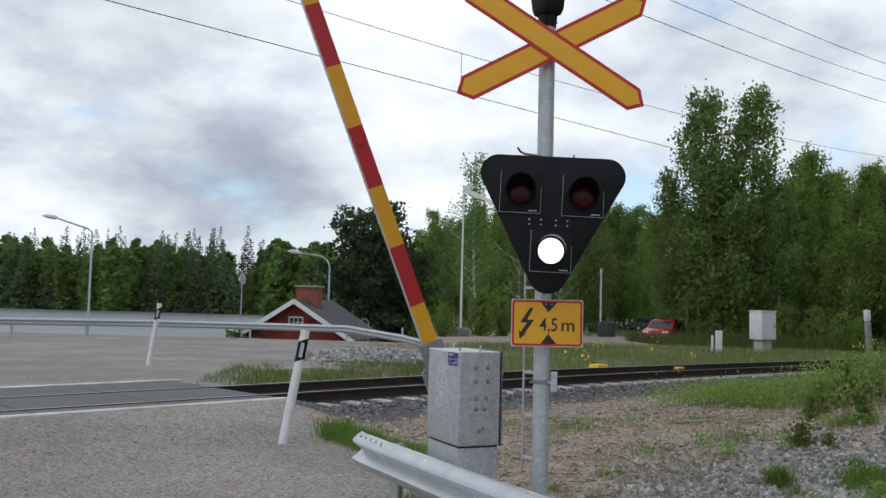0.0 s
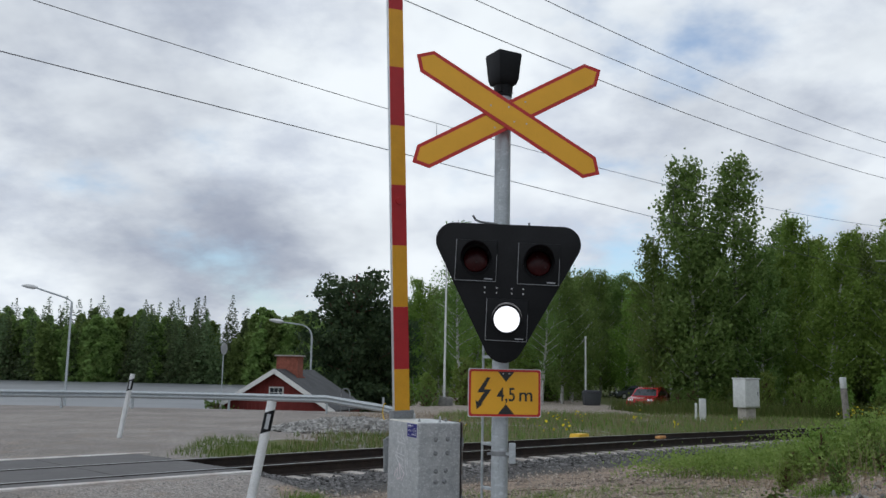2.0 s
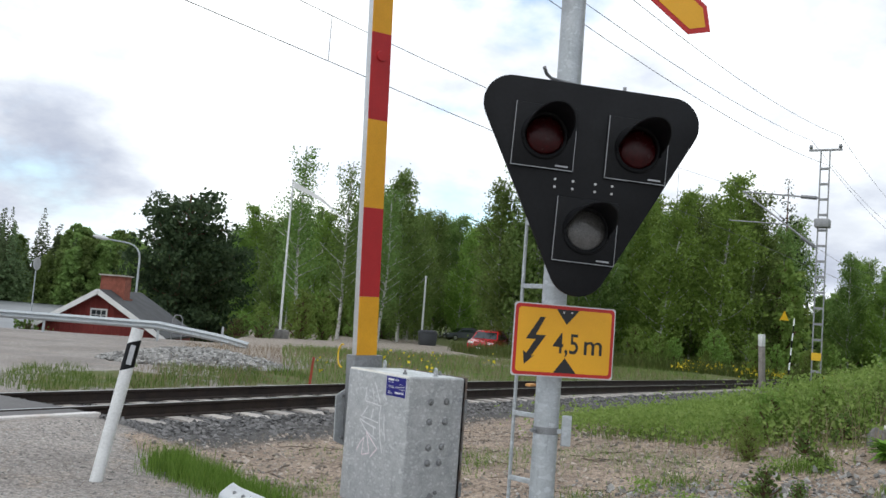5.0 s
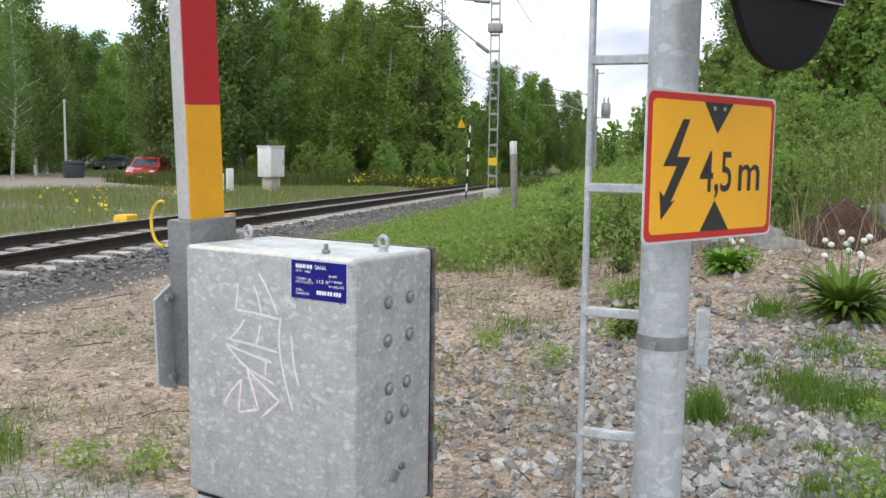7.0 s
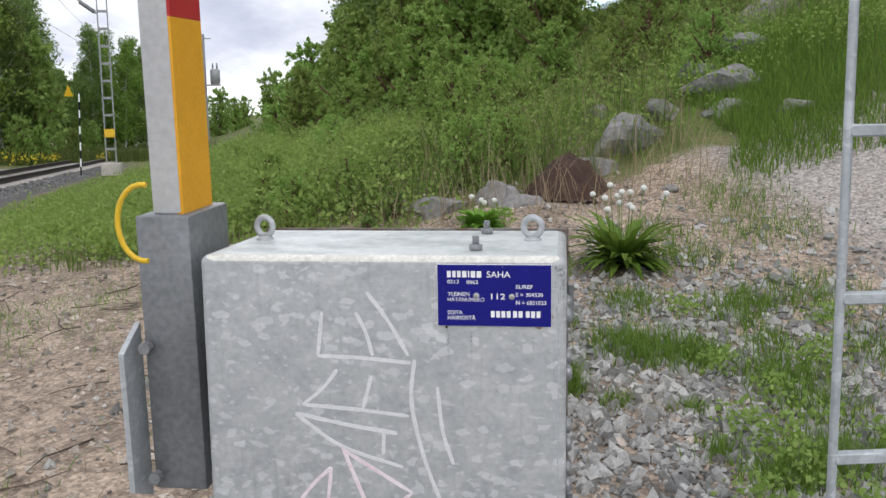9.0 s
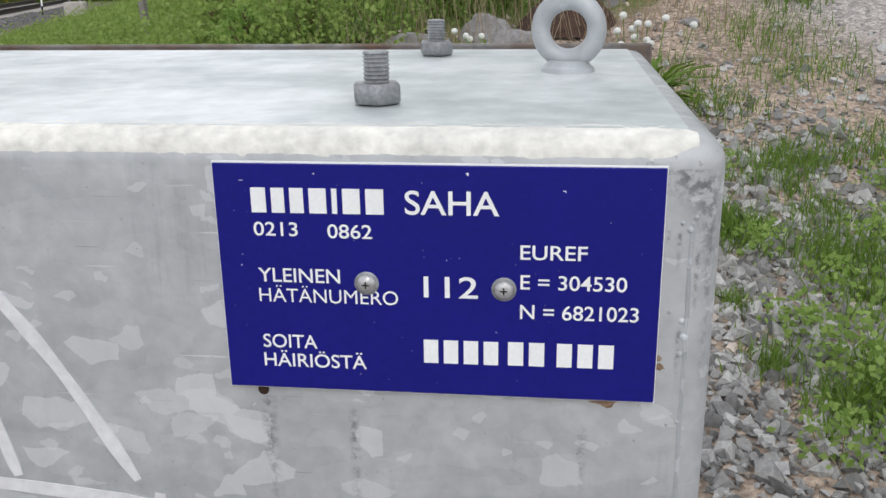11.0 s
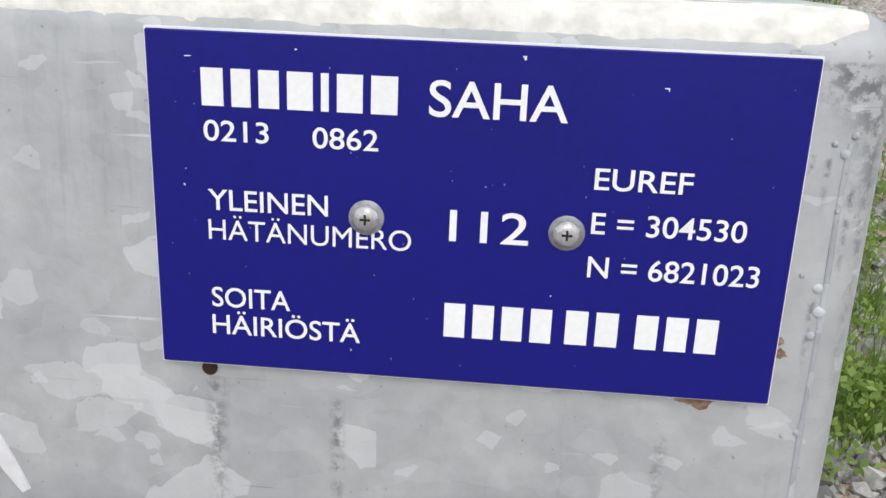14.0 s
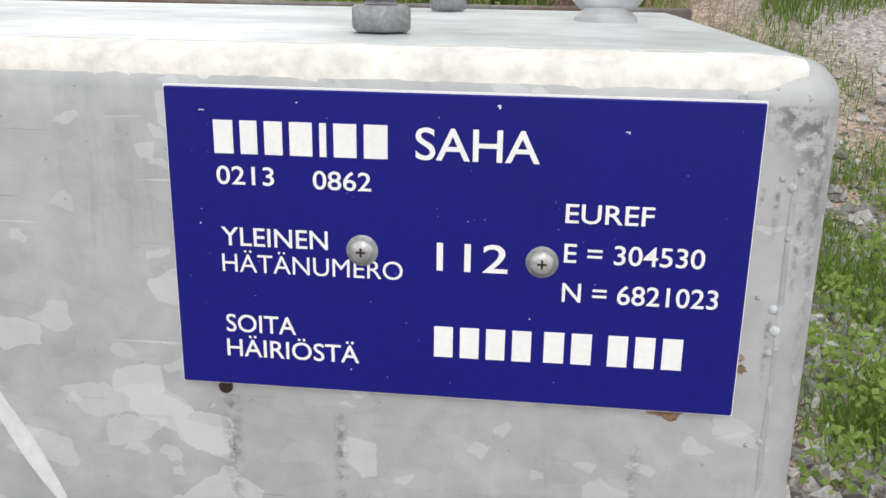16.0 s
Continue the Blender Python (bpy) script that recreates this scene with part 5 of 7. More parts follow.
# ---------------------------------------------------------------- roadside posts
def marker_post(m, label, h=1.36):
    p = thing("marker_post", m, label, "road marker", "roadside marker posts")
    oval = [(0.055 * math.cos(a), 0.042 * math.sin(a)) for a in [2 * math.pi * k / 14 for k in range(14)]]

    def ring(z0, z1, grow=0.0, slope=0.0):
        n = len(oval)
        vs = [((1 + grow) * x, (1 + grow) * y, z + slope * x) for z in (z0, z1) for x, y in oval]
        return S().add(vs, [list(range(n)), list(range(n, 2 * n))] + [(i, (i + 1) % n, (i + 1) % n + n, i + n) for i in range(n)])

    part("post", ring(-0.1, h), WHITE_PLASTIC, p, "white plastic post")
    part("black_band", ring(h - 0.37, h - 0.12, 0.03, 0.5), BLACK, p, "slanting black band")
    part("reflector", S().box((-0.022, -0.047, h - 0.33), (0.022, -0.040, h - 0.155)), REFLECTOR, p)
    return p


marker_post(pose(-1.60, 11.13, land1(-1.6, 11.13), -6, 9.5, 8), "leaning white plastic marker post with a black band")
marker_post(pose(-6.4, 20.97, land1(-6.4, 20.97), -3, 7.5, 8), "white plastic marker post at the crossing's far corner", 1.42)


def wooden_post():
    z = land1(7.36, 15.42)
    p = thing("wooden_post", pose(7.36, 15.42, z, 0, -4.5, 20), "weathered grey wooden post with a white top", "post")
    h = 1.775 - z
    part("shaft", S().box((-0.04, -0.036, -0.1), (0.04, 0.036, h - 0.18)).bevel(0.008, 2), WEATHERED, p)
    part("white_top", S().box((-0.042, -0.038, h - 0.18), (0.042, 0.038, h)).bevel(0.008, 2), WHITE_PLASTIC, p, "white-painted top")


wooden_post()


def relay_box(x, y):
    z = land1(x, y)
    p = thing("relay_box", pose(x, y, z, 0, 0, 28), "white trackside equipment box on a grey concrete foot", "equipment box")
    part("foot", S().box((-0.30, -0.25, -0.2), (0.30, 0.25, 0.60)).bevel(0.02, 2), CONCRETE, p, "grey concrete foot")
    part("housing", S().box((-0.45, -0.36, 0.60), (0.45, 0.36, 1.84)).bevel(0.02, 2), WHITE_PLASTIC, p, "white metal housing")
    part("roof", S().box((-0.48, -0.39, 1.84), (0.48, 0.39, 1.90)).bevel(0.015, 2), WHITE_PLASTIC, p)
    part("door", S().box((-0.42, -0.375, 0.65), (0.42, -0.36, 1.80)).bevel(0.006, 1), WHITE_PLASTIC, p)
    part("handle", S().box((0.28, -0.40, 1.15), (0.31, -0.375, 1.3)), STEEL, p)


relay_box(14.6, 41.3)
for px, py, hh in ((12.0, 39.2, 0.95), (11.75, 39.3, 0.75)):
    z = land1(px, py)
    q = thing("stub_post", pose(px, py, z), "short white trackside stub post", "post", "white stub posts")
    part("shaft", S().box((-0.14 if hh > 0.8 else -0.04, -0.06, -0.1), (0.14 if hh > 0.8 else 0.04, 0.06, hh)).bevel(0.02, 2), WHITE_PLASTIC, q)


def small_track_things():
    z = land1(4.6, 25.75)
    p = thing("yellow_box", pose(4.6, 25.75, z, 0, 0, 45), "low bright yellow track equipment cover", "equipment box")
    part("cover", S().prism([(-0.28, 0), (0.28, 0), (0.22, 0.16), (-0.22, 0.16)], -0.16, 0.16).bevel(0.02, 2), YELLOW_TIN, p)
    part("foot", S().box((-0.32, -0.2, -0.08), (0.32, 0.2, 0.02)), CONCRETE, p)
    p = thing("rail_contact", pose(6.55, 24.6, 0.13, 0, 0, 45), "orange painted rail contact beside the near rail", "rail contact")
    part("body", S().box((-0.17, -0.07, 0), (0.17, 0.07, 0.07)).bevel(0.015, 2), ORANGE, p)
    part("cable", S().tube([(0.17, 0, 0.04), (0.5, -0.2, 0.02), (0.8, -0.5, -0.02)], 0.012, 8), RUBBER_AND_SHADE, p)
    z = land1(0.9, 22.0)
    p = thing("survey_stake", pose(0.9, 22.0, z, 0, 4), "thin red wooden stake in the grass", "stake")
    part("stake", S().box((-0.025, -0.02, -0.1), (0.025, 0.02, 0.62)).bevel(0.004, 1), mat("faded_red_paint", (0.42, 0.07, 0.04), 0.8, 0, var=0.3), p)


small_track_things()


# ---------------------------------------------------------------- house, flagpole, lamps, cars
def house():
    # its gable faces the crossing; only the upper part shows over the bank
    h = thing("red_house", pose(-6.82, 44.0, -0.1, 0, 0, -9), "low red wooden house with white trim and a dark roof", "house")
    half, eave, ridge, deep, base = 2.7, 0.15, 1.85, 6.0, -3.6
    outline = [(-half, base), (half, base), (half, eave), (0, ridge - 0.12), (-half, eave)]
    part("wall", S().prism(outline, 0.0, deep - 0.3), HOUSE_RED, h, "red vertical board walls")
    for k in range(27):
        x = -half + 0.1 + k * 0.2
        zt = ridge - 0.14 - abs(x) / half * (ridge - 0.12 - eave)
        part("batten", S().box((x - 0.02, -0.03, base), (x + 0.02, 0.0, zt)), HOUSE_RED, h)
    sl = math.atan2(ridge - eave, half)
    for sgn in (-1, 1):
        m = Matrix.Translation((0, 0, ridge)) @ Matrix.Rotation(sgn * sl, 4, "Y")
        L = 3.55
        part("roof", S().box((0 if sgn > 0 else -L, -0.45, -0.06), (L if sgn > 0 else 0, deep, 0.06), m).bevel(0.01, 1), ROOF, h, "dark felt roof slope")
        part("bargeboard", S().box((0.0 if sgn > 0 else -L, -0.50, -0.15), (L if sgn > 0 else 0.0, -0.452, 0.055), m), TRIM_WHITE, h, "white bargeboard")
        part("corner_board", S().box((sgn * half - 0.08, -0.04, base), (sgn * half + 0.08, 0.05, eave)), TRIM_WHITE, h)
    w = part("window", S().box((-0.36, -0.05, 0.52), (0.36, 0.02, 1.06)), TRIM_WHITE, h, "small white-framed gable window")
    for x in (-0.21, -0.0, 0.21):
        for z in (0.68, 0.90):
            part("pane", S().box((x - 0.09, -0.058, z - 0.095), (x + 0.09, -0.048, z + 0.095)), GLASS_DARK, w)
    ch = part("chimney", S().box((-0.46, 1.2, 0.8), (0.62, 2.1, 2.52)), BRICK, h, "red brick chimney")
    part("chimney_cap", S().box((-0.54, 1.1, 2.52), (0.70, 2.2, 2.58)), CONCRETE, ch, "pale concrete cap")
    part("chimney_foot", S().box((-0.54, 1.05, 1.2), (0.70, 2.25, 1.55)), BRICK, ch)
    part("roof_ladder", S().tube([(3.1, 0.2, -0.6), (3.1, 0.2, 0.85), (3.2, 0.2, 1.02), (3.42, 0.2, 1.02), (3.52, 0.2, 0.85), (3.52, 0.2, -0.6)], 0.03, 8), STEEL, h, "grey handrail hoop")


house()


def lamp_post(x, y, h, arm, heading, curved, label):
    z = land1(x, y)
    p = thing("street_lamp", pose(x, y, z, 0, 0, heading), label, "street lamp", "street lamps round the yard")
    if curved:
        path = [(0, 0, -0.3), (0, 0, h - 0.8)] + [(-0.8 + 0.8 * math.cos(radians(a)), 0, h - 0.8 + 0.8 * math.sin(radians(a))) for a in (20, 40, 60, 80)] + [(-arm, 0, h + 0.12)]
        rad = [0.07, 0.06, 0.05, 0.05, 0.045, 0.045, 0.04]
    else:
        path = [(0, 0, -0.3), (0, 0, h - 0.2), (-0.25, 0, h), (-arm, 0, h + 0.55)]
        rad = [0.08, 0.06, 0.055, 0.045]
    part("pole", S().tube(path, rad, 12), ZINC_POLE, p)
    e = path[-1]
    part("lamp_head", S().tube([(e[0] + 0.1, 0, e[2]), (e[0] - 0.1, 0, e[2] + 0.03), (e[0] - 0.5, 0, e[2] + 0.08), (e[0] - 0.75, 0, e[2] + 0.1)], [0.06, 0.13, 0.12, 0.04], 12), WHITE_PLASTIC, p, "pale lamp head")


lamp_post(-20.25, 52.8, 5.6 - land1(-20.25, 52.8), 2.0, 12, False, "tall grey street lamp on the lake shore")
lamp_post(-7.04, 57.7, 4.62 - land1(-7.04, 57.7), 1.9, 10, True, "curved grey street lamp behind the red house")


def traffic_sign():
    x, y = -14.4, 66.0
    z = land1(x, y)
    p = thing("traffic_sign", pose(x, y, z, 0, 0, 70), "round traffic sign seen from its grey back", "sign")
    part("post", S().tube([(0, 0, -0.2), (0, 0, 3.6 - z)], 0.04, 10), ZINC_POLE, p)
    part("disc", S().tube([(0, -0.05, 3.2 - z), (0, -0.035, 3.2 - z)], 0.42, 24), ALU, p)


traffic_sign()


def flagpole():
    x, y = 1.37, 60.0
    z = land1(x, y)
    p = thing("flagpole", pose(x, y, z), "white flagpole on a stone foot", "flagpole")
    part("pole", S().tube([(0, 0, 0), (0, 0, 9.5 - z)], [0.085, 0.05], 14), WHITE_PLASTIC, p)
    part("foot", S().box((-0.55, -0.5, -0.2), (0.55, 0.5, 0.55)).bevel(0.1, 2), BOULDER, p, "grey stone foot")
    part("knob", S().tube([(0, 0, 9.5 - z), (0, 0, 9.58 - z), (0, 0, 9.66 - z)], [0.05, 0.09, 0.02], 12), WHITE_PLASTIC, p)
    # the pennant trails down the wind in rigid folds
    s = S()
    n = 16
    vs, fs = [], []
    for i in range(n + 1):
        k = i / n
        xx, zz, yy = 0.08 + 3.7 * k, 9.3 - z - 1.1 * k - 1.2 * k * k, 0.18 * math.sin(9 * k)
        w = 0.17 * (1 - k) + 0.02
        vs += [(xx, yy, zz + w), (xx, yy + 0.012, zz + w), (xx, yy + 0.05 * math.sin(5 * k) + 0.012, zz - w), (xx, yy + 0.05 * math.sin(5 * k), zz - w)]
    for i in range(n):
        for j in range(4):
            fs.append((i * 4 + j, i * 4 + (j + 1) % 4, (i + 1) * 4 + (j + 1) % 4, (i + 1) * 4 + j))
    pen = thing("pennant", pose(x, y, z), "white pennant trailing from the flagpole", "flag")
    part("cloth", s.add(vs, fs + [(0, 1, 2, 3), (n * 4, n * 4 + 1, n * 4 + 2, n * 4 + 3)]), LETTER, pen)


flagpole()


def light_mast():
    x, y = 13.1, 75.0
    z = land1(x, y)
    p = thing("white_mast", pose(x, y, z), "slim white pole at the wood's edge", "pole")
    part("pole", S().tube([(0, 0, -0.2), (0, 0, 5.4)], [0.09, 0.07], 12), WHITE_PLASTIC, p)
    part("cap", S().tube([(0, 0, 5.4), (0, 0, 5.55)], [0.11, 0.09], 12), WHITE_PLASTIC, p)
    q = thing("waste_bin", pose(x + 0.3, y - 1, land1(x + 0.3, y - 1)), "dark grey waste bin beside the yard", "bin")
    part("bin", S().prism([(-0.62, 0), (0.62, 0), (0.72, 1.0), (-0.72, 1.0)], -0.5, 0.5).bevel(0.05, 2), mat("dark_plastic", (0.06, 0.065, 0.075), 0.5, 0, var=0.2), q)
    part("lid", S().prism([(-0.75, 1.0), (0.75, 1.0), (0.55, 1.2), (-0.55, 1.2)], -0.55, 0.55).bevel(0.03, 2), mat("dark_lid", (0.08, 0.085, 0.10), 0.45, 0, var=0.2), q)


light_mast()


def car(m, paint, label):
    c = thing("car", m, label, "car", "parked cars")
    # x along the car, nose at -x
    side = [(-2.1, 0.35), (-2.12, 0.62), (-1.95, 0.78), (-1.05, 0.92), (-0.45, 1.36), (0.1, 1.47), (1.0, 1.45), (1.75, 1.05), (2.05, 0.95), (2.1, 0.4)]
    s = S()
    n = len(side)
    vs = []
    for y, k in ((-0.84, 0.0), (-0.80, 0.0), (0.80, 0.0), (0.84, 0.0)):
        for x, z in side:
            inset = 0.16 * max(0, (z - 0.95) / 0.5)
            yy = math.copysign(abs(y) - inset, y)
            vs.append((x, yy, z))
    fs = [(i * n + j, i * n + (j + 1) % n, (i + 1) * n + (j + 1) % n, (i + 1) * n + j) for i in range(3) for j in range(n)] + [list(range(n)), list(range(3 * n, 4 * n))]
    part("body", s.add(vs, fs).bevel(0.03, 2, 25), paint, c)
    for sgn in (-1, 1):
        part("side_window", S().add([(-0.85, sgn * 0.845, 0.97), (1.45, sgn * 0.845, 0.98), (0.95, sgn * 0.70, 1.38), (-0.35, sgn * 0.70, 1.33), (-0.85, sgn * 0.80, 0.97), (1.45, sgn * 0.80, 0.98), (0.95, sgn * 0.66, 1.38), (-0.35, sgn * 0.66, 1.33)],
                                    [(0, 1, 2, 3), (4, 5, 6, 7), (0, 1, 5, 4), (1, 2, 6, 5), (2, 3, 7, 6), (3, 0, 4, 7)]), GLASS_DARK, c)
        for x in (-1.3, 1.3):
            wh = part("wheel", S().tube([(x, sgn * 0.66, 0.32), (x, sgn * 0.86, 0.32)], 0.32, 20), RUBBER_AND_SHADE, c)
            part("rim", S().tube([(x, sgn * 0.855, 0.32), (x, sgn * 0.87, 0.32)], 0.2, 14), ALU, wh)
        part("headlight", S().box((-2.10, sgn * 0.6 - 0.17, 0.62), (-1.98, sgn * 0.6 + 0.17, 0.76)).bevel(0.03, 2), LETTER, c)
    part("windscreen", S().add([(-1.02, -0.74, 0.955), (-1.02, 0.74, 0.955), (-0.47, 0.62, 1.365), (-0.47, -0.62, 1.365), (-0.98, -0.74, 0.90), (-0.98, 0.74, 0.90), (-0.42, 0.62, 1.32), (-0.42, -0.62, 1.32)],
                               [(0, 1, 2, 3), (4, 5, 6, 7), (0, 1, 5, 4), (1, 2, 6, 5), (2, 3, 7, 6), (3, 0, 4, 7)]), GLASS_DARK, c)
    part("bumper", S().box((-2.16, -0.8, 0.32), (-2.0, 0.8, 0.55)).bevel(0.04, 2), paint, c)
    part("grille", S().box((-2.17, -0.4, 0.42), (-2.12, 0.4, 0.52)), RUBBER_AND_SHADE, c)
    part("number_plate_bar", S().box((-2.185, -0.26, 0.34), (-2.16, 0.26, 0.44)), LETTER, c)
    return c


car(pose(14.2, 58.0, land1(14.2, 58.0), 0, 0, 62), CAR_RED, "small red car parked at the edge of the gravel yard")
car(pose(22.6, 101.0, land1(22.6, 101.0), 0, 0, 12), CAR_DARK, "dark estate car parked under the trees")


# ---------------------------------------------------------------- overhead line
def catenary_mast(u, v, h, label, name="catenary_mast", arm=True):
    x, y = to_world(u, v)
    z = land1(x, y)
    p = thing(name, pose(x, y, z, 0, 0, 45), label, "mast", "overhead line masts")
    for dy in (-0.17, 0.17):
        part("chord", S().box((-0.05, dy - 0.02, -0.3), (0.05, dy + 0.02, h)), MAST, p)
    k, zz = 0, 0.3
    while zz < h - 0.4:
        part("batten", S().box((-0.045, -0.17, zz), (0.045, 0.17, zz + 0.09)), MAST, p)
        zz += 0.62
    part("crossarm", S().box((-0.05, -0.62, h), (0.05, 0.62, h + 0.07)), MAST, p)
    for dy in (-0.55, 0.55):
        part("insulator", S().tube([(0, dy, h + 0.07), (0, dy, h + 0.15), (0, dy, h + 0.25)], [0.04, 0.08, 0.05], 10), DARK_STEEL, p)
    part("switch_box", S().box((-0.25, -0.28, h - 3.1), (0.25, 0.28, h - 2.75)).bevel(0.05, 2), MAST, p)
    part("yellow_plate", S().box((-0.09, -0.18, 1.4), (-0.06, 0.18, 1.7)), YELLOW_TIN, p)
    part("concrete_foot", S().box((-0.3, -0.35, -0.4), (0.3, 0.35, 0.45)).bevel(0.05, 2), CONCRETE, p)
    if arm:
        part("bracket_tube", S().tube([(0, 0.2, h - 1.9), (0, 3.2, h - 1.6)], 0.035, 8), MAST, p)
        part("bracket_stay", S().tube([(0, 0.2, h - 3.9), (0, 3.1, h - 1.65)], 0.035, 8), MAST, p)
        part("steady_arm", S().tube([(0, 1.6, h - 2.95), (0, 3.7, h - 2.8)], 0.025, 8), MAST, p)
        part("rod_insulator", S().tube([(0, 0.25, h - 1.9), (0, 0.85, h - 1.84)], 0.075, 10), DARK_STEEL, p)
        part("rod_insulator", S().tube([(0, 0.25, h - 3.86), (0, 0.75, h - 3.5)], 0.075, 10), DARK_STEEL, p)
    return p


def pole_mast(u, v, h):
    x, y = to_world(u, v)
    p = thing("catenary_mast", pose(x, y, land1(x, y), 0, 0, 45), "distant single-pole overhead line mast with a grey transformer", "mast", "overhead line masts")
    part("pole", S().tube([(0, 0, -0.3), (0, 0, h)], [0.16, 0.11], 12), MAST, p)
    part("crossarm", S().box((-0.04, -0.55, h - 0.35), (0.04, 0.1, h - 0.27)), MAST, p)
    part("transformer", S().tube([(0, -0.75, h - 3.6), (0, -0.75, h - 3.5), (0, -0.75, h - 2.6), (0, -0.75, h - 2.5)], [0.3, 0.36, 0.36, 0.28], 14), MAST, p, "grey transformer can")
    for dy in (-0.9, -0.6):
        part("bushing", S().tube([(0, dy, h - 2.5), (0, dy, h - 2.35), (0, dy, h - 2.05)], [0.05, 0.07, 0.03], 8), DARK_STEEL, p)
    part("platform", S().box((-0.4, -1.15, h - 3.7), (0.4, -0.05, h - 3.62)), MAST, p)
    for zz, reach, rise in ((h - 2.0, 3.6, 0.55), (h - 3.6, 3.5, 1.5)):
        part("bracket_tube", S().tube([(0, 0.1, zz), (0, reach, zz + rise)], 0.04, 8), MAST, p)
        part("rod_insulator", S().tube([(0, 0.2, zz + 0.03), (0, 0.8, zz + 0.03 + 0.6 * rise / reach)], 0.08, 10), DARK_STEEL, p)
    part("steady_arm", S().tube([(0, 1.7, h - 2.85), (0, 4.2, h - 2.7)], 0.03, 8), MAST, p)


catenary_mast(27.1, -3.15, 9.75, "lattice steel overhead line mast beside the track")
pole_mast(61.4, -6.0, 8.1)
catenary_mast(-32.0, -3.3, 8.6, "lattice steel overhead line mast down the line")


def wires():
    def span(name, pts, r, label):
        tagged(part(name, S().tube(pts, r, 6), WIRE), label, "wire", "overhead wires")

    def line(v, z, sag, u0, u1, bend=0.0):
        out = []
        for k in range(25):
            f = k / 24
            u = u0 + (u1 - u0) * f
            x, y = to_world(u, v)
            out.append((x, y, z - sag * 4 * f * (1 - f)))
        return out

    span("contact_wire", line(0.0, 6.0, 0.05, -32, 29), 0.008, "dark contact wire over the track")
    span("catenary_wire", line(0.0, 8.2, 1.45, -32, 29), 0.007, "dark carrying wire over the track")
    span("contact_wire", line(0.0, 6.0, 0.05, 29, 72), 0.011, "dark contact wire over the track")
    span("catenary_wire", line(0.0, 8.2, 1.2, 29, 72), 0.010, "dark carrying wire over the track")
    for v, z, sag in ((-3.7, 10.05, 2.1), (-2.6, 9.92, 1.82), (-3.3, 8.88, 1.72)):
        span("feeder_wire", line(v, z, sag, -32, 27.1), 0.0075, "dark feeder wire on the masts")
        span("feeder_wire", line(v, z, 0.5, 27.1, 61.4), 0.0075, "dark feeder wire on the masts")
    for u in (-26, -17, -8, 0.7, 10, 19):
        f = (u + 32) / 61
        x, y = to_world(u, 0)
        span("dropper", [(x, y, 6.0 - 0.05 * 4 * f * (1 - f)), (x, y, 8.2 - 1.45 * 4 * f * (1 - f))], 0.006, "thin dropper wire between the overhead wires")


wires()


def track_warning():
    x, y = to_world(27.5, -2.0)
    z = land1(x, y)
    p = thing("guy_wire", pose(x, y, z), "black and white banded guy wire with a yellow warning triangle", "guy wire")
    a, b = Vector((0.0, 0.0, 0.0)), Vector((0.55, 0.55, 3.0))
    for k in range(10):
        part("band", S().tube([a.lerp(b, k / 10), a.lerp(b, (k + 1) / 10)], 0.028, 8), LETTER if k % 2 else BLACK, p)
    part("triangle", S().prism([(-0.2, 2.9), (0.2, 2.9), (0.0, 3.3)], 0.4, 0.42), YELLOW_TIN, p, "yellow warning triangle")


track_warning()


# ---------------------------------------------------------------- trees
def leaf_quads(centres, size, rng, droop=0.0):
    """Small bent leaf sprays: each a quad of its own direction."""
    n = len(centres)
    a = rng.normal(size=(n, 3)); a[:, 2] -= droop
    a /= np.linalg.norm(a, axis=1)[:, None]
    b = np.cross(a, rng.normal(size=(n, 3)))
    b /= np.linalg.norm(b, axis=1)[:, None]
    s = (size * rng.uniform(0.55, 1.35, n))[:, None]
    p = np.asarray(centres)
    v = np.stack([p - a * s * 0.5, p + b * s * 0.36, p + a * s * 0.5, p - b * s * 0.36], 1)
    return v.reshape(-1, 3), np.arange(4 * n).reshape(-1, 4)


def limb_points(rng, base, d, length, n=6, rise=0.3):
    pts = [np.array(base, float)]
    d = np.array(d, float)
    for _ in range(n):
        d = d + np.array([0, 0, rise / n]) + rng.normal(0, 0.08, 3)
        d /= np.linalg.norm(d)
        pts.append(pts[-1] + d * length / n)
    return pts


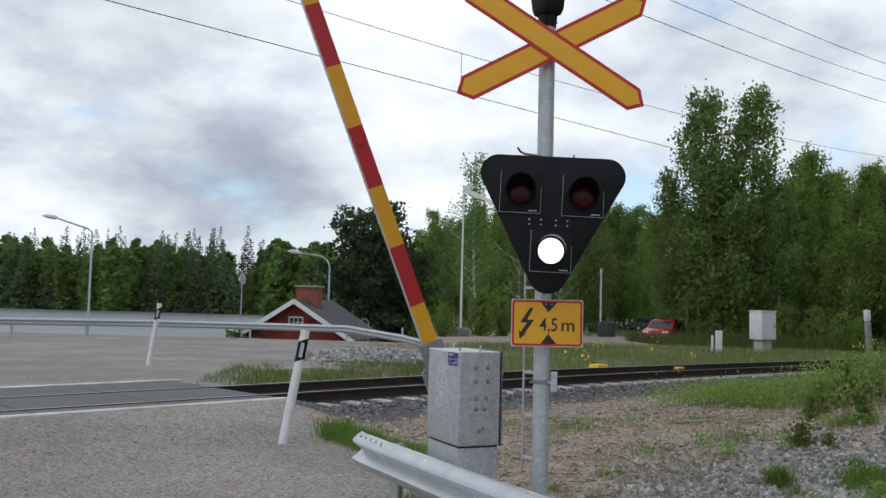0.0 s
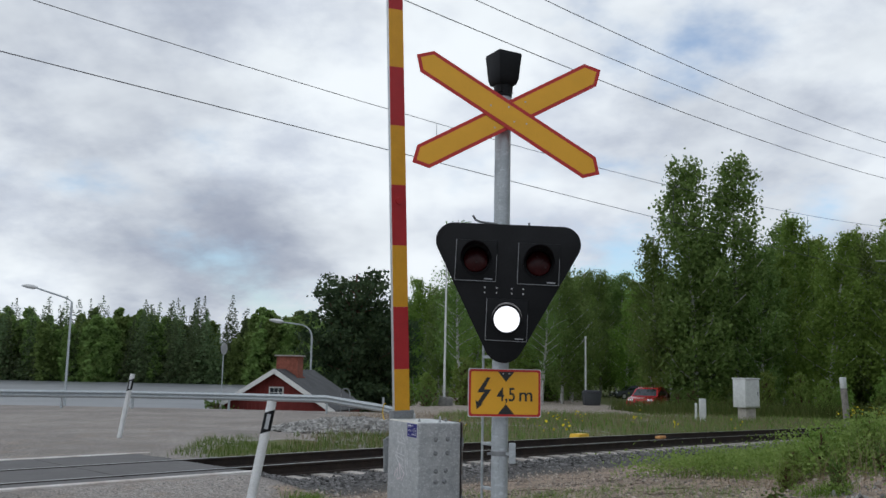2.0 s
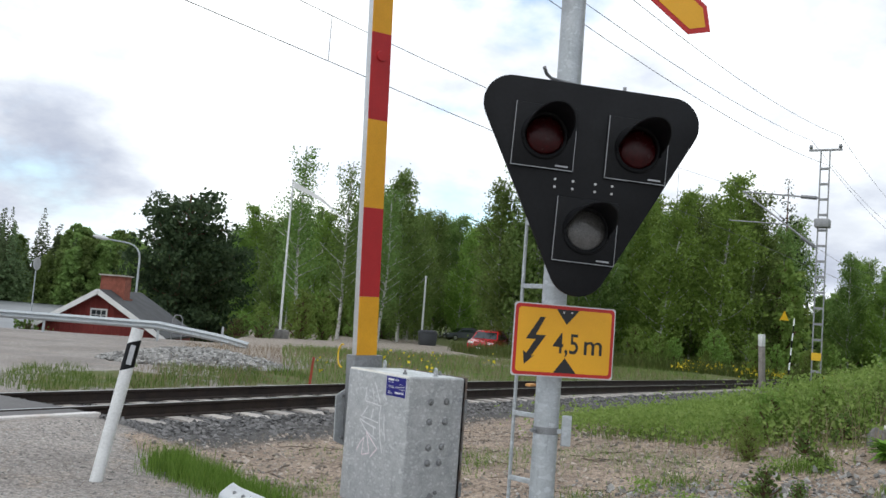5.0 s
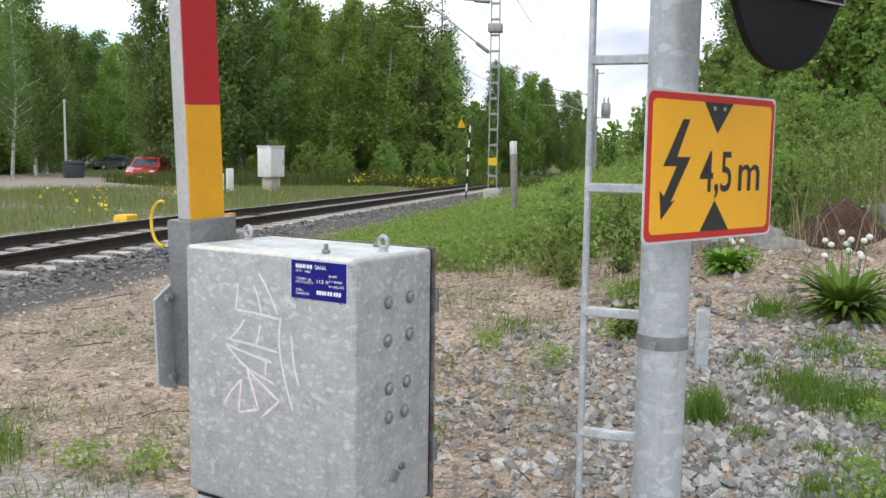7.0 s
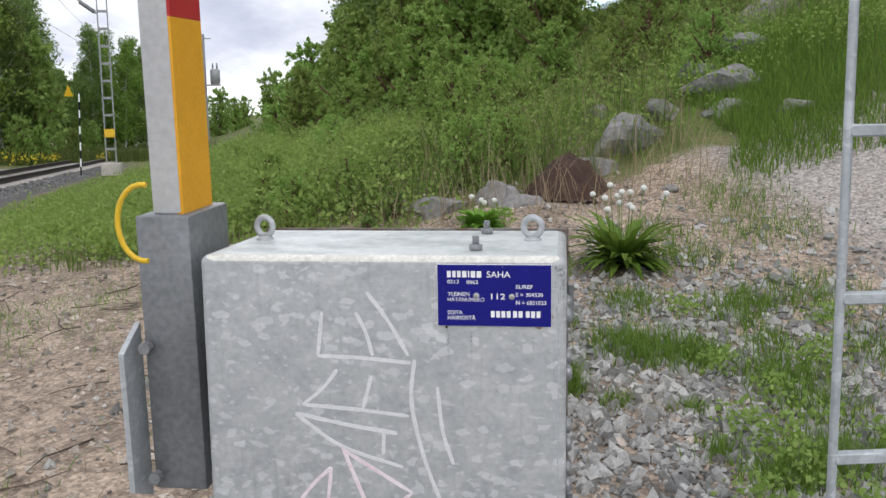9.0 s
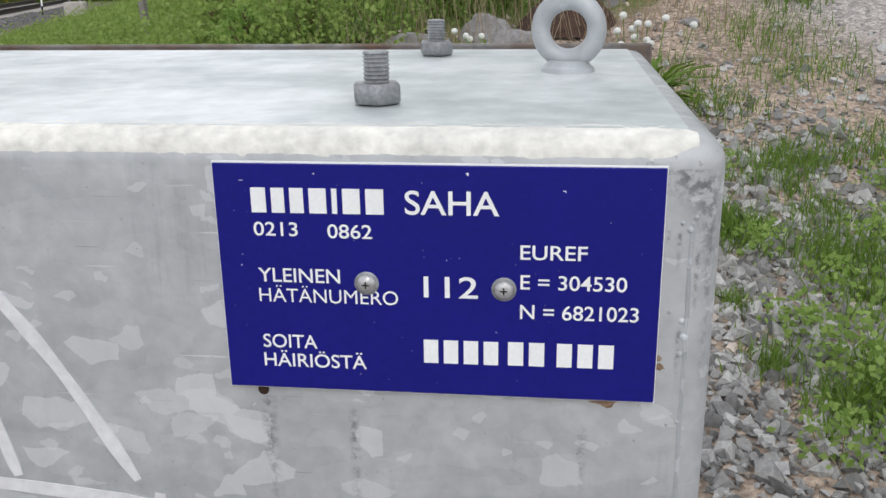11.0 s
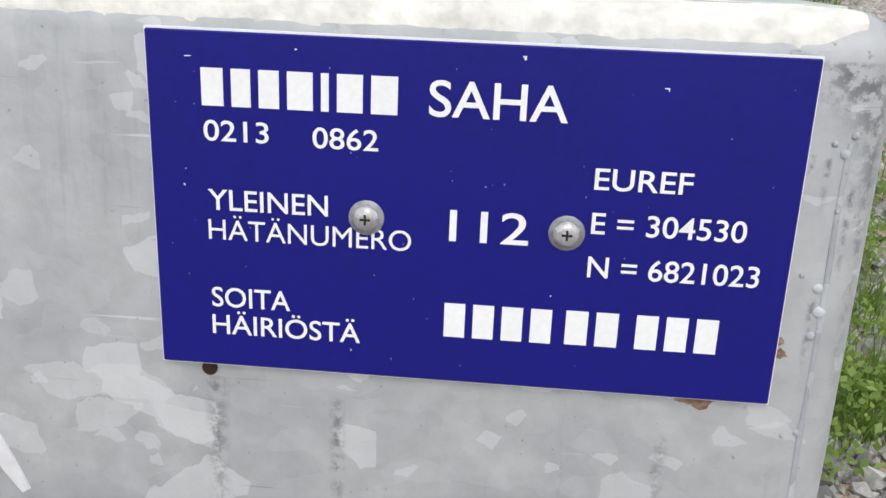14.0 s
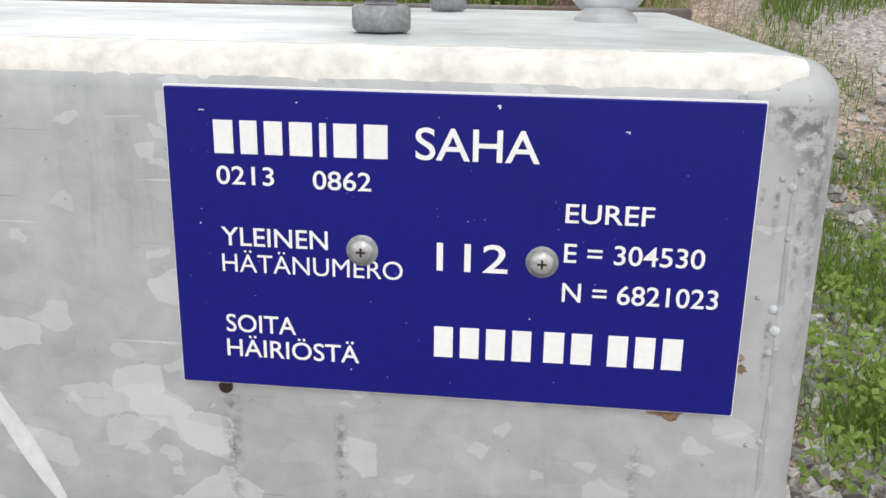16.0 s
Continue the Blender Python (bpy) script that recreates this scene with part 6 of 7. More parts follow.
def birch_meshes(seed, h=14.0, leaves=7000, wide=0.2, size=0.24, start=0.2):
    rng = np.random.default_rng(seed)
    trunk, limbs = S(), S()
    lean = rng.normal(0, 0.02, 2)
    tp = [np.array([lean[0] * z * 2 + 0.12 * math.sin(z * 0.4 + seed), lean[1] * z * 2 + 0.1 * math.cos(z * 0.5 + seed), z]) for z in np.linspace(-0.3, h * 0.97, 12)]
    trunk.tube([tuple(p) for p in tp], [0.13 * (1 - k / 12) ** 0.8 + 0.012 for k in range(12)], 8)
    centres = []
    nb = 40
    for k in range(nb):
        f = start + (0.97 - start) * (k + rng.random()) / nb
        i = min(10, int(f * 11)); base = tp[i] + (tp[i + 1] - tp[i]) * (f * 11 - i)
        ang = k * 2.4 + rng.normal(0, 0.4)
        q = (1.0 - f) / (1.0 - start)
        reach = h * wide * (0.10 + 0.95 * q ** 0.75 * min(1.0, 0.45 + 2.2 * (1 - q))) * rng.uniform(0.6, 1.2)
        pts = limb_points(rng, base, (math.cos(ang), math.sin(ang), 0.55), reach, 5, 0.35)
        limbs.tube([tuple(p) for p in pts], [0.035 * (1 - f) + 0.018 * (1 - j / 6) for j in range(6)], 5, False)
        m = int(leaves / nb * (0.5 + reach / (h * wide)))
        for _ in range(max(3, m // 26)):
            j = rng.integers(2, 6)
            c = pts[j] + rng.normal(0, 0.28, 3) * (1, 1, 0.7)
            spread = 0.022 * h * (0.55 + 0.6 * q)
            strand = rng.normal(0, spread, (26, 3))
            strand[:, 2] -= np.abs(rng.normal(0, 1.6 * spread, 26))
            centres.append(c + strand)
    centres = np.concatenate(centres)
    v, f = leaf_quads(centres, size, rng, 0.5)
    return trunk, v, f, limbs


def pine_meshes(seed, h=13.0):
    rng = np.random.default_rng(seed)
    trunk, limbs = S(), S()
    tp = [np.array([0.25 * math.sin(z * 0.25 + seed), 0.2 * math.cos(z * 0.2), z]) for z in np.linspace(-0.3, h * 0.93, 10)]
    trunk.tube([tuple(p) for p in tp], [0.26 * (1 - k / 11) + 0.02 for k in range(10)], 8)
    centres = []
    for k in range(46):
        f = 0.25 + 0.7 * (k + rng.random()) / 46
        i = min(8, int(f * 9)); base = tp[i]
        ang = k * 2.4
        reach = h * 0.27 * (1 - ((f - 0.62) / 0.5) ** 2) * rng.uniform(0.7, 1.15)
        pts = limb_points(rng, base, (math.cos(ang), math.sin(ang), 0.15), max(0.8, reach), 5, 0.5)
        limbs.tube([tuple(p) for p in pts], [0.06 * (1 - j / 7) for j in range(6)], 5, False)
        for j in range(2, 6):
            for _ in range(4):
                c = pts[j] + rng.normal(0, 0.4, 3) * (1, 1, 0.5)
                centres.append(c + rng.normal(0, 0.33, (20, 3)) * (1, 1, 0.6))
    v, f = leaf_quads(np.concatenate(centres), 0.30, rng)
    return trunk, v, f, limbs


def spruce_meshes(seed, h=15.0, tiers=26, size=0.42, per=26):
    rng = np.random.default_rng(seed)
    trunk = S().tube([(0, 0, -0.3), (0, 0, h * 0.5), (0, 0, h)], [0.2, 0.11, 0.015], 6)
    centres, sizes = [], []
    for k in range(tiers):
        f = (k + 0.5) / tiers
        z, r = h * (0.08 + 0.92 * f), h * 0.17 * (1 - f) ** 0.9 + 0.12
        nb = 5 + int(6 * (1 - f))
        for b in range(nb):
            ang = rng.uniform(0, 2 * math.pi)
            rr = r * rng.uniform(0.6, 1.15)
            m = max(3, int(per * (0.3 + (1 - f)) * 0.5))
            q = np.sqrt(rng.random(m)) * rr
            c = np.stack([np.cos(ang) * q, np.sin(ang) * q, z - 0.32 * q + 0.06 * q * q / max(rr, 0.1)], 1) + rng.normal(0, 0.14, (m, 3))
            centres.append(c)
            sizes.append(np.full(m, size * (0.35 + 0.7 * (1 - f))))
    v, f = leaf_quads(np.concatenate(centres), np.concatenate(sizes), rng, 0.6)
    return trunk, v, f, None


def plant_tree(name, meshes, bark, foliage, label, category="tree"):
    trunk, v, f, limbs = meshes
    t = thing(name, pose(0, 0, -500), label, category)
    part("trunk", trunk, bark, t, smooth=True)
    part("crown", soup("crown", v, f, foliage), None, t)
    if limbs:
        tagged(part("branchwork", limbs, bark, t), kind="stuff")
    return t


def plant(proto, x, y, scale=1.0, turn=0.0, sink=0.0, label=""):
    proto.scale = (scale, scale, scale)
    t = copy_thing(proto, pose(x, y, land1(x, y) - sink, 0, 0, turn))
    if label:
        t["label"] = label
    return t


def near_woods():
    rnd = random.Random(11)
    birches = [plant_tree("birch", birch_meshes(s, 14, n, w, z, 0.1), BARK_BIRCH, leafm, lab) for s, n, w, z, leafm, lab in (
        (1, 16000, 0.24, 0.19, LEAF, "tall birch in fresh green leaf"), (2, 14000, 0.23, 0.19, LEAF, "slender birch in fresh green leaf"),
        (3, 14000, 0.24, 0.20, LEAF_BRIGHT, "broad bright green birch"), (4, 13000, 0.25, 0.20, LEAF, "birch with a light airy crown"))]
    thin = plant_tree("birch", birch_meshes(9, 14, 5600, 0.18, 0.17, 0.22), BARK_BIRCH, LEAF, "thinly leafed tall birch by the shore")
    pine = plant_tree("pine", pine_meshes(5), BARK_PINE, NEEDLE, "dark pine with a broad rounded crown")
    spruces = [plant_tree("spruce", spruce_meshes(s, 15), BARK_PINE, SPRUCE, "dark spruce among the birches") for s in (21, 22)]
    bush = plant_tree("willow_bush", birch_meshes(31, 3.4, 6400, 0.42, 0.135, 0.02), BARK_PINE, LEAF_SHRUB, "bright green willow bush", "bush")
    low = plant_tree("low_bush", birch_meshes(32, 1.5, 2200, 0.75, 0.13, 0.0), BARK_PINE, LEAF, "low rounded dark green bush", "bush")
    shrub = plant_tree("shrub", birch_meshes(33, 2.0, 7600, 0.5, 0.072, 0.0), BARK_PINE, LEAF_SHRUB, "leafy green shrub on the bank", "bush")
    # the big pine by the house and the tall birches
    plant(pine, -6.2, 76, 1.18, 20); plant(pine, -3.9, 80, 0.98, 120)
    plant(thin, 2.6, 66, 0.98, 10); plant(thin, 6.0, 72, 1.0, 130); plant(thin, 9.5, 74, 0.92, 230)
    plant(birches[0], 17.3, 58.5, 1.22, 40, label="tall birch standing before the wood"); plant(birches[1], 20.2, 59.5, 1.26, 100); plant(birches[3], 15.2, 60.5, 0.85, 220); plant(birches[1], 18.6, 58.9, 0.85, 250); plant(birches[3], 16.0, 59.2, 0.62, 300); plant(birches[3], 21.8, 58.6, 0.78, 20)
    plant(birches[2], 25.5, 58.0, 0.86, 10); plant(birches[2], 29.0, 57.0, 0.98, 80); plant(birches[0], 33.0, 59.5, 0.92, 160); plant(birches[2], 22.8, 61.0, 0.8, 60)
    # the wood behind
    for k in range(150):
        x = -2 + 72 * ((k * 0.618) % 1.0)
        y = 76 + 30 * rnd.random() - 0.18 * max(x - 20, 0) + (14 if x < 8 else 0) - (14 if x > 26 else 0)
        if (-4.8 < x - 3 - 0.19 * y < 3.6 and y < 104) or x > 0.68 * (y - 5.5) - 1.5:
            continue
        kind = birches[k % 4] if rnd.random() < 0.95 else spruces[k % 2]
        plant(kind, x, y, rnd.uniform(0.80, 1.10), rnd.uniform(0, 360))
    # beside the track further on
    for i, (x, y, s2) in enumerate(((56, 75, 0.62), (59, 77, 0.60), (57, 80, 0.68), (62, 80, 0.58), (61, 76, 0.52), (65, 79, 0.55), (54, 74, 0.6), (60, 84, 0.7), (66, 85, 0.6), (52.5, 76, 0.66))):
        plant(birches[i % 4], x, y, s2 * 1.2, i * 71)
    for x, y, s2 in ((58, 78, 0.3), (62, 76, 0.3), (66, 80, 0.3), (70, 78, 0.45), (74, 86, 0.5), (60, 84, 0.55), (66, 90, 0.6), (80, 92, 0.5), (55, 80, 0.5), (78, 84, 0.35), (84, 88, 0.35), (37, 63, 0.75), (35.5, 60, 0.7)):
        plant(bush, x, y, s2 * 3.2, x * 31)
    # the hill on this side
    hill = ((26, 6, 0.8), (29, 10, 0.9), (24, 2, 0.75), (31, 3, 1.0), (34, 9, 0.9), (30, 16, 0.75), (35, 18, 0.8), (38, 14, 0.9), (41, 22, 0.7), (27, -3, 0.8), (33, -2, 0.9), (22, -2, 0.7), (40, 5, 1.0), (44, 12, 0.95), (45, 20, 0.8))
    for i, (x, y, s2) in enumerate(hill):
        plant((spruces[0], birches[2], pine, birches[1])[i % 4], x, y, s2, i * 77)
    for i, (x, y, s2) in enumerate(((20.5, 13.5, 0.9), (22.5, 11, 0.9), (19.0, 8.5, 0.75), (24.5, 15.0, 1.1), (23.5, 7.5, 1.0), (26, 12.5, 1.0), (17.5, 20.0, 0.6), (21.5, 18.0, 0.8), (24, 20.5, 0.9), (27, 22, 0.9), (20, 4, 0.8), (22, 1, 0.8))):
        plant(bush, x, y, s2, i * 50)
    # undergrowth along the wood's edge
    for k in range(70):
        x = 4 + 58 * ((k * 0.618 + 0.3) % 1.0)
        y = 72 + 8 * rnd.random() - 0.25 * max(x - 14, 0) + (10 if x < 12 else 0)
        if -5.2 < x - 3 - 0.19 * y < 3.2 or x > 0.68 * (y - 5.5) - 1.0:
            continue
        plant(bush, x, y, rnd.uniform(0.8, 1.5), rnd.uniform(0, 360))
    for i, (x, y) in enumerate(((20.5, 109), (23.5, 111), (26.5, 108), (18.5, 110), (23, 115), (28, 112), (15.5, 111), (22, 119), (25, 122), (19, 117), (28, 119))):
        plant(birches[i % 4], x, y, 1.12, i * 50)
    # the steep of the bank: saplings and bushes before the trees
    for i, (x, y, s2) in enumerate(((20, 20, 0.5), (23.5, 24, 0.6), (19, 15.6, 0.46), (21.5, 17.5, 0.55), (24.5, 19.5, 0.65), (28.5, 25, 0.7), (31, 29.5, 0.7), (22, 13.6, 0.6), (18.4, 12, 0.42), (27, 16.5, 0.8), (33.5, 26, 0.8), (25.5, 11.5, 0.7), (21, 9.5, 0.6), (24, 6.5, 0.7), (19.5, 6, 0.5), (22.5, 3.5, 0.6), (36, 33, 0.75), (40, 37, 0.8))):
        plant(birches[i % 4] if i % 7 != 4 else pine, x, y, s2, i * 83)
    for i, (x, y, s2) in enumerate(((15.5, 17.2, 0.7), (17.2, 18.8, 0.9), (18.8, 21.5, 0.9), (21, 23.5, 0.95), (23.5, 27, 0.9), (16.2, 14.6, 0.7), (17.8, 15.4, 0.9), (15.4, 11.8, 0.5), (17, 10, 0.7), (19.3, 18.2, 1.1), (25.5, 30.5, 0.75), (18.2, 7.8, 0.8), (13.4, 15.2, 0.45), (12.4, 16.8, 0.4), (14.2, 19.4, 0.5), (16.4, 21.5, 0.6), (10.6, 14.0, 0.3), (11.6, 12.4, 0.35), (13.6, 9.2, 0.4))):
        plant(bush, x, y, s2, i * 57)
    # saplings and shrubs low on the near bank
    for i in range(30):
        u, v = 0.8 + 15 * ((i * 0.618) % 1.0) ** 1.2, -7.2 - 7.5 * ((i * 0.414) % 1.0)
        x, y = to_world(u, v)
        if math.hypot(x - 7.1, y - 15.1) < 1.3 or math.hypot(x - 7.0, y - 10.1) < 1.6:
            continue
        plant(shrub, x, y, 0.14 + 0.26 * ((i * 0.73) % 1.0), i * 57)
    for i, (x, y, s2) in enumerate(((5.0, 11.9, 0.20), (5.5, 12.2, 0.27), (6.1, 12.0, 0.25), (4.7, 11.3, 0.16), (5.9, 13.0, 0.24), (6.9, 11.15, 0.34), (7.35, 10.9, 0.3), (8.3, 12.2, 0.5), (9.6, 12.6, 0.55), (10.8, 11.0, 0.5), (12.5, 11.2, 0.6), (14.0, 10.6, 0.6), (11.6, 13.6, 0.6))):
        plant(shrub, x, y, s2, i * 90)
    # light undergrowth before the wood
    for k in range(26):
        x = 17 + 27 * ((k * 0.618) % 1.0)
        y = 50.5 + 0.14 * abs(x - 30) + 5 * rnd.random() - 0.05 * (x - 17)
        if x > 0.68 * (y - 5.5) - 2.0 or (x < 18.5 and y < 55):
            continue
        plant(bush, x, y, rnd.uniform(0.35, 0.75), k * 63)
    # bushes over the track
    for i, (x, y, s2) in enumerate(((0.3, 59, 0.62), (2.9, 63, 0.95), (-0.9, 58.4, 0.45), (4.3, 64.5, 0.8), (31, 53, 0.6), (34, 54, 0.55), (29, 51.5, 0.4), (37.5, 57, 0.7), (27, 52, 0.45))):
        plant(bush, x, y, s2, i * 70)
    for i, (x, y, s2) in enumerate(((-1.3, 57.5, 0.9), (0.3, 57.0, 0.7), (-9.5, 43.5, 0.7), (-8.7, 43.6, 0.5), (15.2, 55.2, 0.8), (16.2, 55.6, 0.95), (14.4, 54.6, 0.35))):
        plant(low, x, y, s2, i * 70)
    for i, (x, y, s2) in enumerate(((3.98, 9.8, 0.17), (4.2, 9.6, 0.11), (4.95, 10.45, 0.12), (5.3, 11.2, 0.15), (5.9, 11.4, 0.17), (6.9, 12.2, 0.18))):
        plant(low, x, y, s2, i * 50, label="small leafy green bush at the foot of the bank")
    for p in birches + [thin, pine, bush, low, shrub] + spruces:
        for o in (*p.children_recursive, p):
            bpy.data.objects.remove(o)


near_woods()


def far_forest():
    """The wood across the lake, one dense stand."""
    rng = np.random.default_rng(77)
    kinds = [[spruce_meshes(50 + k, 22, 30, 1.0, 9)[1] for k in range(4)], [birch_meshes(60 + k, 19, 1500, 0.2, 0.85, 0.05)[1] for k in range(4)]]
    stands = collections.defaultdict(list)
    for k in range(760):
        side = k >= 600
        x = 60 + 95 * rng.random() if side else -185 + 250 * rng.random()
        row = rng.random()
        y = 170 + 60 * row if side else 264 + 0.12 * abs(x) + 46 * row ** 1.3
        clump = math.sin(x * 0.11) + 0.7 * math.sin(x * 0.037 + 2.0) + rng.normal(0, 0.8)
        g = 1 if side or clump > -0.25 else 0
        v = kinds[g][rng.integers(0, 4)]
        s = rng.uniform(0.82, 1.22) * (0.6 if side else 1.0) * (1.04 if g == 0 else 1.08)
        a = rng.uniform(0, 6.28)
        w = v * (s * rng.uniform(0.95, 1.35), s * rng.uniform(0.95, 1.35), s)
        stands[g, int(rng.integers(0, 5))].append(np.stack([w[:, 0] * math.cos(a) - w[:, 1] * math.sin(a) + x, w[:, 0] * math.sin(a) + w[:, 1] * math.cos(a) + y, w[:, 2] + land1(x, y) - 0.5], 1))
    for (g, _), rows in sorted(stands.items()):
        # both woods wear the leaf colours lightened for haze
        name, m, label = (("far_spruce_wood", HAZED_SPRUCE, "spruce wood on the opposite shore, paled by painted haze"), ("far_birch_wood", HAZED_LEAF, "green birches on the opposite shore, paled by painted haze"))[g]
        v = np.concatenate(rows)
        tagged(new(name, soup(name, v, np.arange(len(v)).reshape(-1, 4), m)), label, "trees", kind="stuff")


far_forest()


# ---------------------------------------------------------------- stones, grass and weeds
def blades(x, y, h, w, rng, lean=0.35):
    """Tapered blades, bent once."""
    n = len(x)
    z = land(x, y) - 0.01
    a = rng.uniform(0, 2 * np.pi, n)
    side = np.stack([np.cos(a), np.sin(a), np.zeros(n)], 1) * (w * rng.uniform(0.6, 1.2, n))[:, None]
    b = rng.uniform(0, 2 * np.pi, n)
    k = rng.uniform(0.1, 1.0, n) * lean
    d = np.stack([np.cos(b) * k, np.sin(b) * k, np.ones(n)], 1)
    d2 = d * (1, 1, 0.75) * (1.9, 1.9, 1)
    p = np.stack([x, y, z], 1)
    h = h[:, None]
    m = p + d * h * 0.5
    t = m + d2 * h * 0.5
    v = np.stack([p - side, p + side, m + side * 0.7, m - side * 0.7, t], 1)
    f = np.arange(n)[:, None] * 5 + np.array([[0, 1, 2], [0, 2, 3], [3, 2, 4]]).reshape(1, -1)
    return v.reshape(-1, 3), f.reshape(-1, 3)


def grass(name, x, y, h, w, material, label, rng, lean=0.35):
    v, f = blades(x, y, h, w, rng, lean)
    tagged(new(name, soup(name, v, f, material)), label, "grass", kind="stuff")


def in_uv(n, u0, u1, v0, v1, rng, pu=1.0):
    u = u0 + (u1 - u0) * rng.random(n) ** pu
    v = rng.uniform(v0, v1, n)
    return u, v


def meadow():
    rng = np.random.default_rng(3)
    # the bank on this side of the track
    u, v = in_uv(95000, -3.5, 26, -24, -2.9, rng, 1.5)
    x, y = to_world(u, v)
    edge = turf_edge(u, v) + 0.7 * bumps(x, y, 1.5, 4.0)
    low = (v < -8.2) & (u < -0.4 + 0.5 * bumps(x, y, 1.5, 4.0))
    keep = (edge > 0) & ~low & (rng.random(len(u)) < 0.35 + 0.65 * smooth01(edge / 3))
    x, y, v = x[keep], y[keep], v[keep]
    grass("bank_grass", x, y, rng.uniform(0.12, 0.42, len(x)) * (0.7 + 0.5 * rng.random(len(x))) * (0.3 + 0.7 * smooth01((-v - 4.5) / 4)), 0.006 + 0 * x, GRASS, "fresh green grass on the bank beside the track", rng)
    u, v = in_uv(42000, -0.3, 34, -26, -5.6, rng, 1.4)
    x, y = to_world(u, v)
    keep = ~((y - 0.55 * x < 4.75 + 0.4 * bumps(x, y, 0.8, 2.0)) & (x < 11.5))
    x, y, v = x[keep], y[keep], v[keep]
    grass("tall_bank_grass", x, y, rng.uniform(0.25, 0.75, len(x)) * (0.28 + 0.72 * smooth01((-v - 6.5) / 3)), 0.006 + 0 * x, GRASS_MIX, "tall yellowish meadow grass on the hillside", rng, 0.25)
    # over the track
    u, v = in_uv(24000, -3.0, 34, 2.3, 16, rng, 1.15)
    x, y = to_world(u, v)
    keep = (bumps(x, y, 3.0, 7.0) + rng.normal(0, 0.25, len(x)) > -0.45) & (y < 46) & (x > 0.3 + 0.03 * (y - 20))
    x, y = x[keep], y[keep]
    grass("verge_grass", x, y, rng.uniform(0.10, 0.36, len(x)), 0.009 + 0 * x, GRASS_MIX, "rough grass and weeds across the track", rng)
    u, v = in_uv(7000, -3.2, 5.0, 2.5, 5.4, rng)
    x, y = to_world(u, v)
    keep = (bumps(x, y, 1.2, 3.0) > -0.1) & (x > -4.4) & (x < 1.0)
    grass("yard_edge_grass", x[keep], y[keep], rng.uniform(0.06, 0.22, keep.sum()), 0.007 + 0 * x[keep], GRASS_MIX, "sparse grass at the edge of the yard", rng)
    n = 14000
    x, y = rng.uniform(12, 40, n), rng.uniform(48, 60, n)
    grass("wood_edge_grass", x, y, rng.uniform(0.4, 1.1, n), 0.02 + 0 * x, GRASS_MIX, "tall grass at the edge of the wood", rng)
    u, v = in_uv(13000, -2.0, 30, 2.4, 15, rng, 1.15)
    x, y = to_world(u, v)
    keep = (y < 46) & (x > -2.5)
    x, y = x[keep], y[keep]
    grass("dry_verge_stalks", x, y, rng.uniform(0.12, 0.4, len(x)), 0.005 + 0 * x, DRY, "dry brown stalks standing across the track", rng, 0.5)
    u, v = in_uv(17000, -1.5, 24, -22, -4, rng, 1.3)
    x, y = to_world(u, v)
    keep = (turf_edge(u, v) > -0.6) & ~((y - 0.55 * x < 4.75) & (x < 11.5))
    x, y, v = x[keep], y[keep], v[keep]
    grass("dry_bank_stalks", x, y, rng.uniform(0.25, 0.85, len(x)) * (0.28 + 0.72 * smooth01((-v - 6.5) / 3)), 0.004 + 0 * x, DRY, "dry brown stalks among the bank's grass", rng, 0.5)
    # the lush strip beside the marker post
    t = rng.random(5200)
    x = -1.12 + 1.05 * t + rng.normal(0, 0.12, len(t)); y = 12.0 - 1.75 * t + rng.normal(0, 0.17, len(t))
    grass("lush_grass_strip", x, y, rng.uniform(0.12, 0.30, len(t)) * (1 - 0.45 * t), 0.004 + 0 * x, GRASS, "lush bright grass strip at the road's edge", rng)
    # the green slope above the bare soil
    n = 15000
    x, y = rng.normal(9.3, 1.1, n), rng.normal(8.7, 0.75, n)
    keep = (y - 0.55 * x + bumps(x, y, 0.8, 2.0) * 0.35 < 4.55) & (x + 0.9 * y - 0.3 * bumps(x, y, 0.6, 5.0) > 14.9)
    grass("slope_grass", x[keep], y[keep], rng.uniform(0.08, 0.30, keep.sum()), 0.006 + 0 * x[keep], GRASS, "short bright grass on the stony slope", rng, 0.5)
    # thin green on the bare soil by the cabinet
    xs, ys = [], []
    for cx, cy, r, k in ((0.55, 9.0, 0.10, 130), (0.2, 8.75, 0.12, 160), (0.9, 10.2, 0.25, 220), (0.3, 10.9, 0.3, 260), (1.6, 12.4, 0.5, 420), (2.6, 12.6, 0.5, 420), (3.4, 12.2, 0.5, 460), (1.0, 13.2, 0.4, 300), (3.9, 11.4, 0.4, 420), (2.0, 9.9, 0.2, 160), (2.7, 9.5, 0.2, 170), (-0.1, 9.5, 0.14, 150), (0.0, 8.3, 0.07, 110)):
        xs.append(rng.normal(cx, r, k)); ys.append(rng.normal(cy, r, k))
    x, y = np.concatenate(xs), np.concatenate(ys)
    grass("soil_grass", x, y, rng.uniform(0.03, 0.13, len(x)), 0.003 + 0 * x, GRASS_MIX, "thin green grass on the bare soil", rng, 0.9)
    # tufts on the gravel by the pole
    xs, ys, hs = [], [], []
